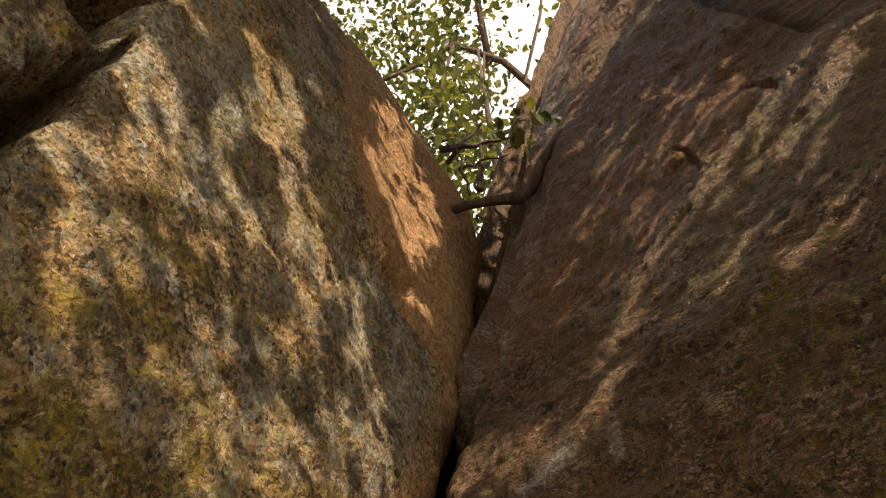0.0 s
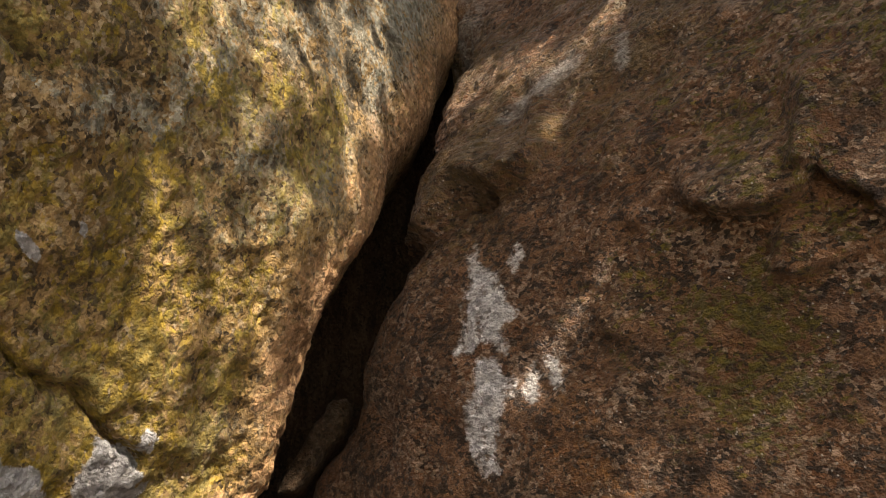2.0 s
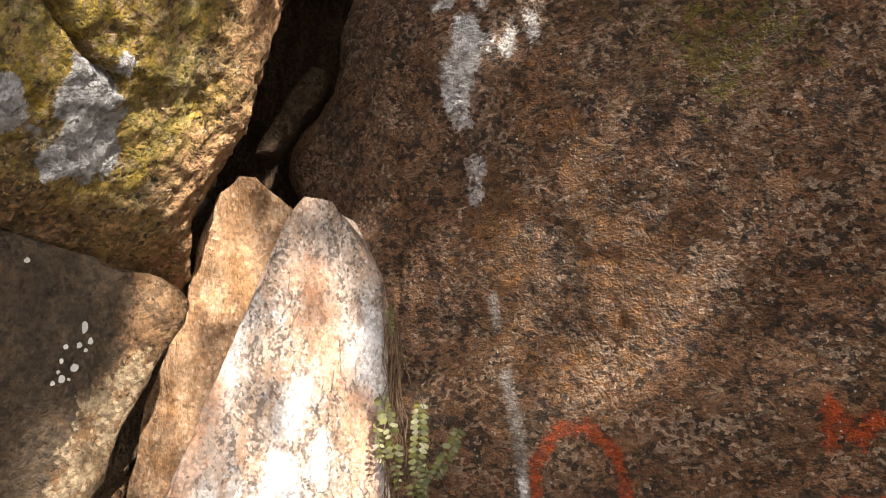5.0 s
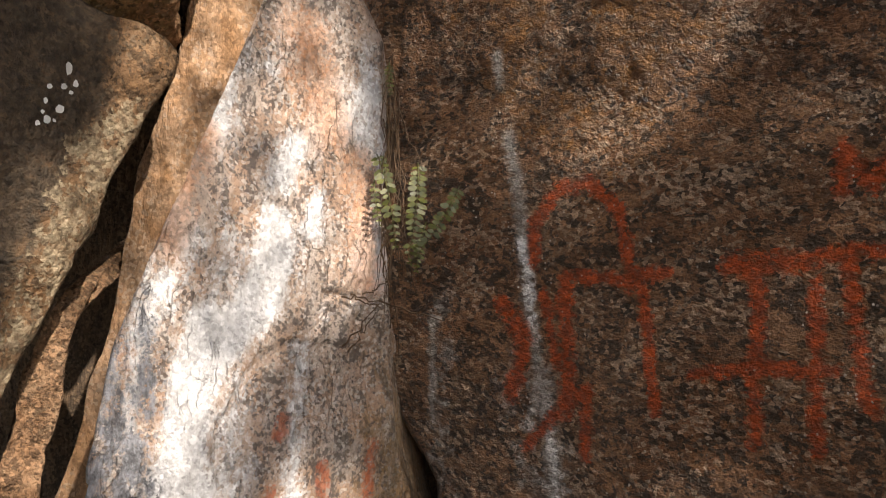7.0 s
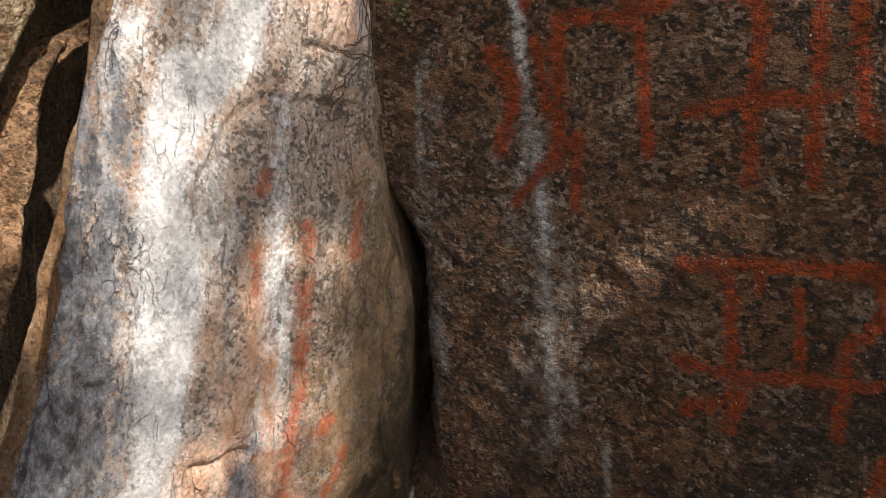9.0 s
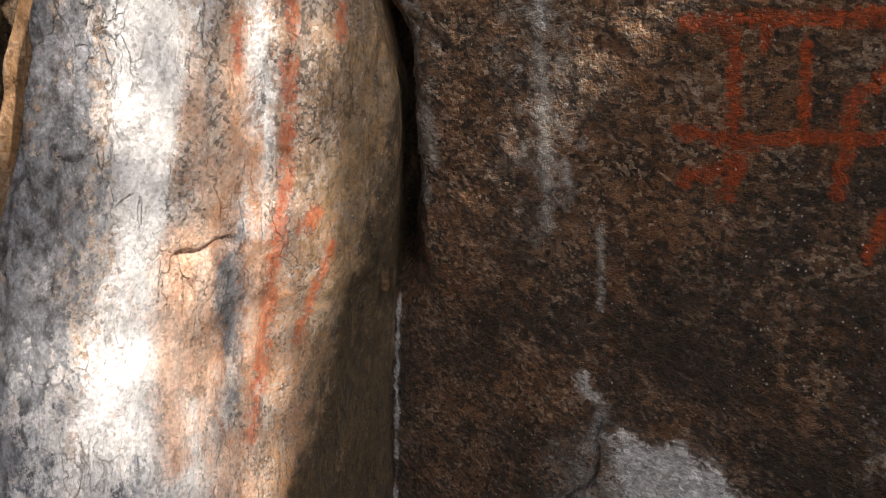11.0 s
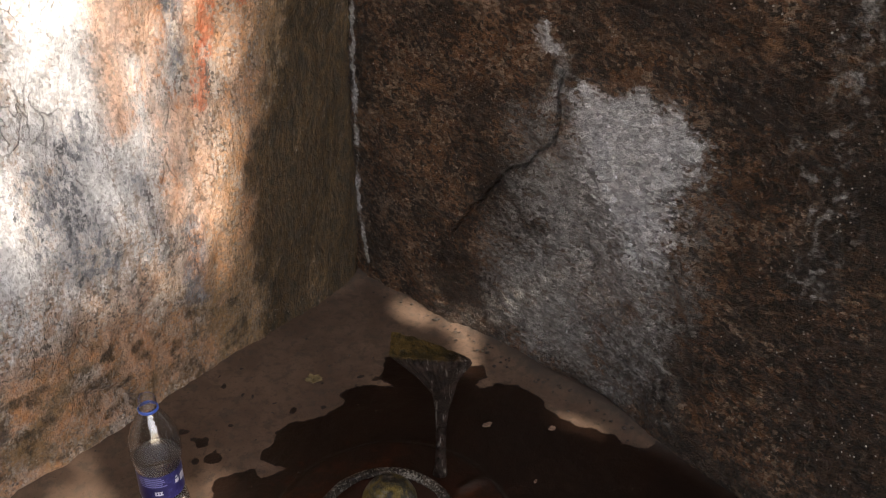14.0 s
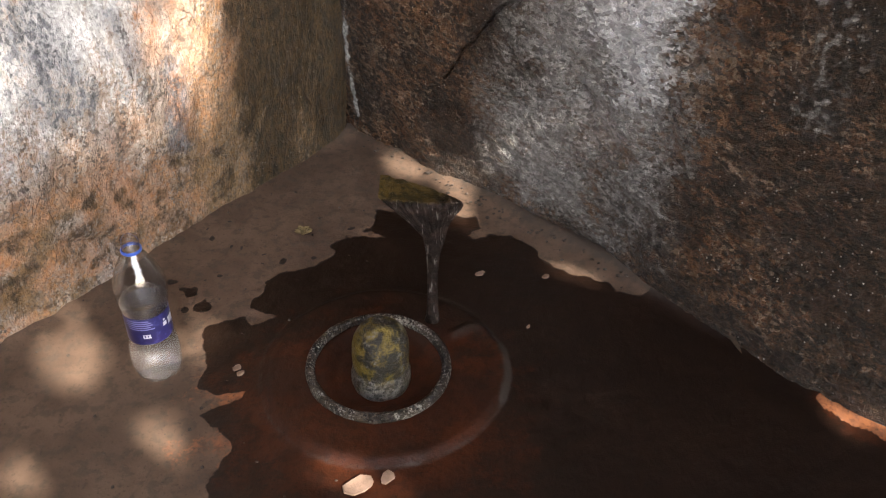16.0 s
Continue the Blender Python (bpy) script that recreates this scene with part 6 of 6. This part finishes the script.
# the tree behind the rocks, seen through the cleft
rng = random.Random(21)
back_tree = group_of("tree", (3.0, 7.0, -0.05))
inv = Vector((-3.0, -7.0, 0.05))
limbs = [([(3.0, 7.0, -0.05), (2.9, 6.6, 3.0), (2.7, 6.0, 5.5), (2.5, 5.6, 8.2), (2.4, 5.4, 11.5)], [0.20, 0.17, 0.13, 0.08, 0.03]),
    ([(2.6, 5.8, 6.6), (1.5, 5.4, 7.0), (0.9, 5.2, 7.6), (0.86, 5.0, 8.6), (0.84, 5.0, 10.0)], [0.06, 0.045, 0.035, 0.03, 0.012]),
    ([(2.5, 5.6, 8.2), (1.1, 5.1, 9.9), (0.60, 5.0, 10.1), (0.35, 5.0, 9.85), (0.11, 5.0, 9.66), (-0.25, 5.0, 9.4)], [0.05, 0.04, 0.035, 0.03, 0.022, 0.012]),
    ([(0.95, 5.1, 9.9), (0.9, 5.0, 11.2), (0.8, 5.0, 12.4)], [0.04, 0.03, 0.015]), ([(2.5, 5.6, 8.6), (1.25, 5.0, 9.4), (1.55, 5.0, 10.6), (1.75, 5.0, 11.8)], [0.04, 0.022, 0.018, 0.01]),
    ([(0.86, 5.0, 8.45), (0.6, 5.0, 8.62), (0.35, 5.0, 8.5)], [0.03, 0.022, 0.012]), ([(0.86, 5.0, 8.55), (1.05, 5.0, 8.66), (1.2, 5.0, 8.7)], [0.03, 0.02, 0.012]), ([(0.6, 5.0, 10.1), (0.45, 5.0, 9.4), (0.35, 5.0, 9.0)], [0.02, 0.014, 0.008]), ([(0.9, 5.0, 9.9), (0.85, 5.0, 9.4), (0.9, 5.0, 9.0)], [0.015, 0.01, 0.006])]
for i, (line, radii) in enumerate(limbs):
    bm = bmesh.new()
    tube(bm, [Vector(p) + inv for p in line], radii, 8)
    part("trunk" if i == 0 else "limb", bm, bark_mat, back_tree)
spots = []
for _ in range(300):
    c3 = (rng.uniform(-0.9, 1.6), rng.uniform(4.4, 6.4), rng.uniform(7.4, 12.2))
    if c3[0] > 0.75 + 0.16 * (c3[2] - 8.4) and c3[2] > 8.8 and rng.random() < 0.85:
        continue
    spots += [(rng.gauss(c3[0], 0.13), rng.gauss(c3[1], 0.13), rng.gauss(c3[2], 0.14)) for _ in range(rng.randrange(11, 26))]
for _ in range(70):
    c3 = (rng.uniform(-0.8, 0.75), rng.uniform(4.4, 6.0), rng.uniform(10.0, 12.4))
    spots += [(rng.gauss(c3[0], 0.16), rng.gauss(c3[1], 0.13), rng.gauss(c3[2], 0.16)) for _ in range(14)]
for _ in range(75):
    c3 = (rng.uniform(0.1, 0.95), rng.uniform(4.6, 5.6), rng.uniform(7.5, 9.5))
    spots += [(rng.gauss(c3[0], 0.12), rng.gauss(c3[1], 0.13), rng.gauss(c3[2], 0.12)) for _ in range(16)]
crown = new("crown", leaves([Vector(p) + inv for p in spots], 0.088, rng))
crown.parent = back_tree
tagged(back_tree, "leafy green tree behind the rocks against a white sky", "tree")

# a sprig at the edge of the tall rock
sprig = group_of("sprig", (0.62, 2.35, 5.2))
bm = bmesh.new()
tube(bm, wander((0.0, 0, 0), (0.06, -0.02, 0.22), 5, 0.01, rng), [0.006, 0.005, 0.004, 0.004, 0.003, 0.002], 6)
part("stem", bm, bark_mat, sprig)
spr = new("leaves", leaves([(rng.gauss(0.04, 0.07), rng.gauss(0, 0.04), rng.gauss(0.12, 0.09)) for _ in range(30)], 0.07, rng))
spr.parent = sprig
tagged(sprig, "small leafy green sprig growing beside the tall rock", "sprig")

# the tree that shades the nook, behind the viewer
RIGHT = SUN_DIR.cross(Vector((0, 0, 1))).normalized()
UP = RIGHT.cross(SUN_DIR)
GAPS = [(-0.43, 0.735, 0.055), (-0.24, 0.78, 0.04), (-1.41, 0.32, 0.06), (-0.67, 0.56, 0.05), (-0.40, 0.92, 0.05), (-0.58, 0.85, 0.03), (-0.51, 0.88, 0.035),
    (-0.45, 3.97, 0.09), (-0.33, 4.0, 0.07), (-0.12, 3.42, 0.10), (-0.55, 3.38, 0.06), (-0.15, 3.26, 0.07), (-0.38, 3.46, 0.06), (-0.74, 3.25, 0.06), (-0.02, 3.75, 0.07), (-0.62, 3.66, 0.05),
    (-1.5, 3.51, 0.05), (-1.62, 3.59, 0.05), (-1.40, 3.43, 0.04), (-1.27, 3.33, 0.04), (-1.08, 3.215, 0.05), (-1.02, 3.15, 0.04), (-0.44, 2.36, 0.05)]
# larger openings in the crown: outline in the plane across the sunlight, and how far the leaves are thinned out
OPEN = [([(-0.52, 2.69), (-0.58, 2.68), (-0.54, 2.59), (-0.48, 2.48), (-0.43, 2.36), (-0.38, 2.25), (-0.35, 2.17), (-0.27, 2.2), (-0.31, 2.32), (-0.36, 2.47), (-0.41, 2.60)], 0.97), ([(-0.99, 2.26), (-0.97, 2.46), (-0.72, 2.66), (-0.46, 2.64), (-0.38, 2.36), (-0.38, 2.12), (-0.50, 2.02), (-0.64, 2.05), (-0.74, 2.24)], 0.915), ([(-0.411, 1.78), (-0.511, 1.794), (-0.624, 1.811), (-0.755, 1.906), (-0.823, 1.947), (-0.958, 1.922), (-0.99, 1.747), (-0.915, 1.58), (-0.86, 1.455), (-0.837, 1.295), (-0.853, 1.233), (-0.7, 1.254), (-0.648, 1.32), (-0.628, 1.446), (-0.587, 1.528), (-0.487, 1.611), (-0.386, 1.622)], 0.915),
    ([(-0.80, 2.66), (-0.86, 3.10), (-0.62, 3.20), (-0.32, 3.10), (-0.30, 2.66)], 0.87),
    ([(-1.221, 1.106), (-1.239, 1.093), (-1.266, 0.994), (-1.301, 0.907), (-1.247, 0.881), (-1.203, 0.941), (-1.176, 1.009)], 0.995), ([(-1.265, 0.815), (-1.336, 0.761), (-1.367, 0.684), (-1.322, 0.669), (-1.273, 0.723), (-1.251, 0.767)], 0.995), ([(-0.85, 4.75), (-1.0, 5.05), (-1.1, 5.0), (-1.15, 4.82), (-1.19, 4.64), (-1.15, 4.44), (-1.01, 4.13), (-0.93, 4.02), (-0.88, 4.06), (-0.82, 4.09), (-0.77, 4.27)], 0.95), ([(-0.99, 4.04), (-1.07, 4.04), (-1.05, 3.98), (-0.95, 3.95)], 0.95), ([(-0.93, 5.17), (-1.04, 5.28), (-1.31, 5.31), (-1.29, 5.19), (-1.11, 5.21)], 0.93),
    ([(-1.75, 1.90), (-1.75, 2.05), (-1.3, 2.42), (-1.05, 2.75), (-0.82, 2.95), (-0.84, 2.6), (-0.95, 2.3), (-0.98, 1.98), (-1.2, 1.75), (-1.6, 1.75)], 0.70),
    ([(-1.27, 3.64), (-1.55, 4.43), (-1.62, 4.71), (-1.75, 4.09), (-1.69, 3.38), (-1.28, 2.69), (-1.22, 2.9), (-1.17, 3.1)], 0.70), ([(0.03, 3.04), (-0.09, 3.29), (-0.31, 3.77), (-0.58, 3.89), (-0.75, 3.72), (-0.86, 3.55), (-0.73, 3.29), (-0.1, 2.8)], 0.74)]
# sun flecks high on the leaning wall, on the lichened boulder and on the slab behind
FLECKS_WALL = [[(-1.46, 3.56), (-1.51, 3.54), (-1.63, 3.62), (-1.64, 3.56), (-1.6, 3.48), (-1.49, 3.42), (-1.44, 3.42)],
    [(-1.44, 3.35), (-1.52, 3.33), (-1.62, 3.27), (-1.55, 3.16), (-1.49, 3.23), (-1.43, 3.22)],
    [(-1.25, 3.39), (-1.28, 3.33), (-1.28, 3.23), (-1.26, 3.21), (-1.23, 3.3)],
    [(-1.11, 3.28), (-1.15, 3.17), (-1.13, 3.05), (-1.1, 3.15)],
    [(-1.31, 3.14), (-1.35, 3.12), (-1.32, 3.07), (-1.3, 3.08)],
    [(-1.17, 3.75), (-1.21, 3.62), (-1.18, 3.53)],
    [(-1.46, 3.15), (-1.46, 3.04), (-1.44, 3.0), (-1.45, 3.1)]]
FLECKS_LOAF = [[(-0.06, 3.32), (-0.03, 3.32), (-0.09, 3.47), (-0.17, 3.52), (-0.22, 3.52)],
    [(-0.2, 3.87), (-0.28, 3.88), (-0.24, 3.8)],
    [(-0.31, 3.98), (-0.4, 4.12), (-0.5, 4.09), (-0.54, 3.89), (-0.5, 3.81), (-0.4, 3.88), (-0.32, 3.9)],
    [(-0.05, 3.21), (-0.25, 3.36), (-0.18, 3.23), (-0.01, 3.05), (0.03, 3.05)],
    [(-0.31, 3.5), (-0.39, 3.52), (-0.43, 3.47), (-0.37, 3.41)],
    [(-0.49, 3.35), (-0.6, 3.43), (-0.61, 3.37), (-0.52, 3.25)]]
FLECKS_LOW = [[(-0.67, 3.63), (-0.8, 3.84), (-0.78, 3.7)],
    [(-0.6, 3.26), (-0.85, 3.49), (-0.82, 3.37), (-0.5, 3.08), (-0.48, 3.11)],
    [(-0.03, 2.89), (-0.08, 2.9), (-0.1, 2.86), (-0.07, 2.83)],
    [(-0.15, 3.08), (-0.21, 3.1), (-0.2, 3.06), (-0.17, 3.05)],
    [(-0.55, 4.82), (-0.67, 4.91), (-0.65, 4.79), (-0.55, 4.75)],
    [(-0.29, 3.2), (-0.35, 3.2), (-0.32, 3.15)]]
OPEN += [(outline, 0.955) for outline in FLECKS_WALL] + [(outline, 0.99) for outline in FLECKS_LOAF + FLECKS_LOW] + [([(-1.05, 3.64), (-1.09, 3.5), (-1.13, 3.15), (-1.1, 3.13), (-1.06, 3.07), (-1.03, 3.07), (-1.0, 3.26), (-0.96, 3.28), (-0.98, 3.43)], 0.95), ([(-0.67, 3.24), (-0.85, 3.45), (-0.76, 3.16), (-0.73, 3.02), (-0.69, 2.97), (-0.61, 2.93), (-0.63, 2.97), (-0.69, 3.08)], 0.98)] + [([(-0.74, 2.97), (-0.79, 2.94), (-0.77, 2.87), (-0.72, 2.8), (-0.66, 2.73), (-0.6, 2.66), (-0.58, 2.7), (-0.63, 2.8), (-0.66, 2.89)], 0.97)]
OPEN += [([(-1.086, 3.082), (-1.099, 3.019), (-1.004, 3.008), (-0.968, 3.043), (-0.971, 3.124), (-0.922, 3.061), (-1.021, 3.215), (-1.068, 3.154)], 0.98), ([(0.053, 3.173), (0.087, 3.087), (0.053, 3.202), (-0.082, 3.437)], 0.93)]
OPEN += [([(-0.523, 2.167), (-0.653, 2.168), (-0.684, 1.941), (-0.662, 1.792), (-0.483, 1.755), (-0.438, 1.942)], 0.90)]
OPEN += [([(-0.411, 1.777), (-0.626, 1.812), (-0.658, 1.69), (-0.588, 1.549), (-0.492, 1.611), (-0.386, 1.624)], 0.935)]
OPEN += [([(-1.55, 4.9), (-1.58, 5.95), (-2.25, 5.95), (-2.0, 5.0)], 0.9)]
OPEN += [([(-0.734, 1.91), (-0.765, 2.071), (-0.857, 2.074), (-0.948, 2.024), (-0.962, 1.886), (-0.765, 1.832)], 0.92)]
OPEN += [([(-0.95, 2.68), (-1.05, 2.60), (-1.17, 2.40), (-1.20, 2.25), (-1.17, 2.14), (-1.06, 2.26), (-1.0, 2.42), (-0.95, 2.54)], 0.918), ([(-1.04, 2.05), (-1.22, 1.83), (-1.27, 1.62), (-1.11, 1.80)], 0.85)]
OPEN += [([(-0.43, 1.62), (-0.36, 1.26), (-0.456, 1.215), (-0.607, 1.20), (-0.72, 1.20), (-0.72, 1.316), (-0.66, 1.45), (-0.60, 1.56), (-0.535, 1.64)], 0.80)]
OPEN += [([(-0.80, 2.79), (-0.66, 2.78), (-0.63, 2.97), (-0.78, 3.02)], 0.95), ([(-0.84, 2.45), (-0.70, 2.50), (-0.71, 2.69), (-0.80, 2.70), (-0.87, 2.60)], 0.925)]
OPEN += [([(-0.749, 2.424), (-0.838, 2.427), (-0.811, 2.325), (-0.708, 2.189), (-0.654, 2.062), (-0.654, 1.942), (-0.484, 1.957), (-0.528, 2.069), (-0.597, 2.217), (-0.675, 2.297)], 0.93)]
OPEN += [([(-0.65, 1.90), (-0.70, 2.0), (-0.90, 2.0), (-0.97, 1.88), (-0.85, 1.80), (-0.72, 1.80)], 0.84), ([(-0.45, 2.32), (-0.48, 2.28), (-0.46, 2.13), (-0.35, 2.13), (-0.38, 2.26)], 0.97), ([(-0.58, 2.66), (-0.66, 2.66), (-0.65, 2.61), (-0.57, 2.62)], 0.97)]
rng = random.Random(33)
spots, boughs = [], []
gaps = np.array(GAPS)
many, extra = 85000, 42000
ps, qs = np.random.default_rng(5).uniform(-2.3, 0.6, many), np.random.default_rng(6).uniform(-0.4, 5.9, many)
ps = np.concatenate([ps, np.random.default_rng(7).uniform(-2.3, 0.6, extra)])
qs = np.concatenate([qs, np.random.default_rng(8).uniform(1.22, 2.72, extra)])
many += extra
PQ = np.stack([ps, qs], 1)
edge = PQ + 0.05 * np.stack([fbm(np.stack([ps, qs, 0 * ps], 1), 7, 2, 411), fbm(np.stack([ps, qs, 0 * ps], 1), 7, 2, 412)], 1)
drop = np.zeros(many)
for x, y, r in GAPS:
    drop = np.maximum(drop, 0.96 * (np.hypot(edge[:, 0] - x, edge[:, 1] - y) < 1.15 * r))
for outline, share in OPEN:
    drop = np.maximum(drop, share * within(edge, outline))
# smaller gaps where the leaves thin out higher up
airy = -0.35 + fbm(np.stack([ps * 2.2, qs, 0 * ps], 1), 5.0, 2, 401) + 0.9 * np.clip(1 - np.abs(qs - 3.75) / 0.75, 0, 1) - 0.75
drop = np.maximum(drop, 0.965 * (airy > 0.05) * (ps > -0.86) * (qs > 3.1))
for (p, q), out in zip(PQ, drop):
    if rng.random() > out:
        if 1.22 <= q <= 2.72:
            spots.append(RIGHT * p + UP * q + SUN_DIR * (6.6 + rng.uniform(0, 1.4)))
        else:
            boughs.append(RIGHT * p + UP * q + SUN_DIR * (3.9 + rng.uniform(0, 0.9)))
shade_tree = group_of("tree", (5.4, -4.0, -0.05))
inv = Vector((-5.4, 4.0, 0.05))
mid = RIGHT * -0.8 + UP * 2.9 + SUN_DIR * 7.2
bm = bmesh.new()
tube(bm, [Vector((0, 0, 0)), Vector((-0.1, -0.1, 2.0)), Vector((-0.3, -0.3, 4.0)), Vector((-0.8, -0.5, 6.0)), Vector((-1.3, -0.6, 8.0))], [0.24, 0.20, 0.16, 0.09, 0.03], 10)
part("trunk", bm, bark_mat, shade_tree)
for start, a in [((-0.8, -0.5, 6.0), (-0.9, 0.2, 1.2)), ((-0.3, -0.3, 4.0), (0.2, -0.2, -0.6)), ((-0.3, -0.3, 4.0), (-0.6, -0.4, -1.2)), ((-0.1, -0.1, 2.6), (0.3, 0.1, -1.9)), ((-1.3, -0.6, 8.0), (-0.6, 0.1, 2.2))]:
    bm = bmesh.new()
    tube(bm, wander(Vector(start), mid + inv + Vector(a), 7, 0.12, rng), [0.05 - 0.0058 * i for i in range(8)], 7)
    part("limb", bm, bark_mat, shade_tree)
for places, size in ((spots, 0.058), (boughs, 0.082)):
    crown = new("crown", leaves([Vector(p) + inv for p in places], size, rng))
    crown.parent = shade_tree
tagged(shade_tree, "broad leafy tree shading the rocks", "tree")
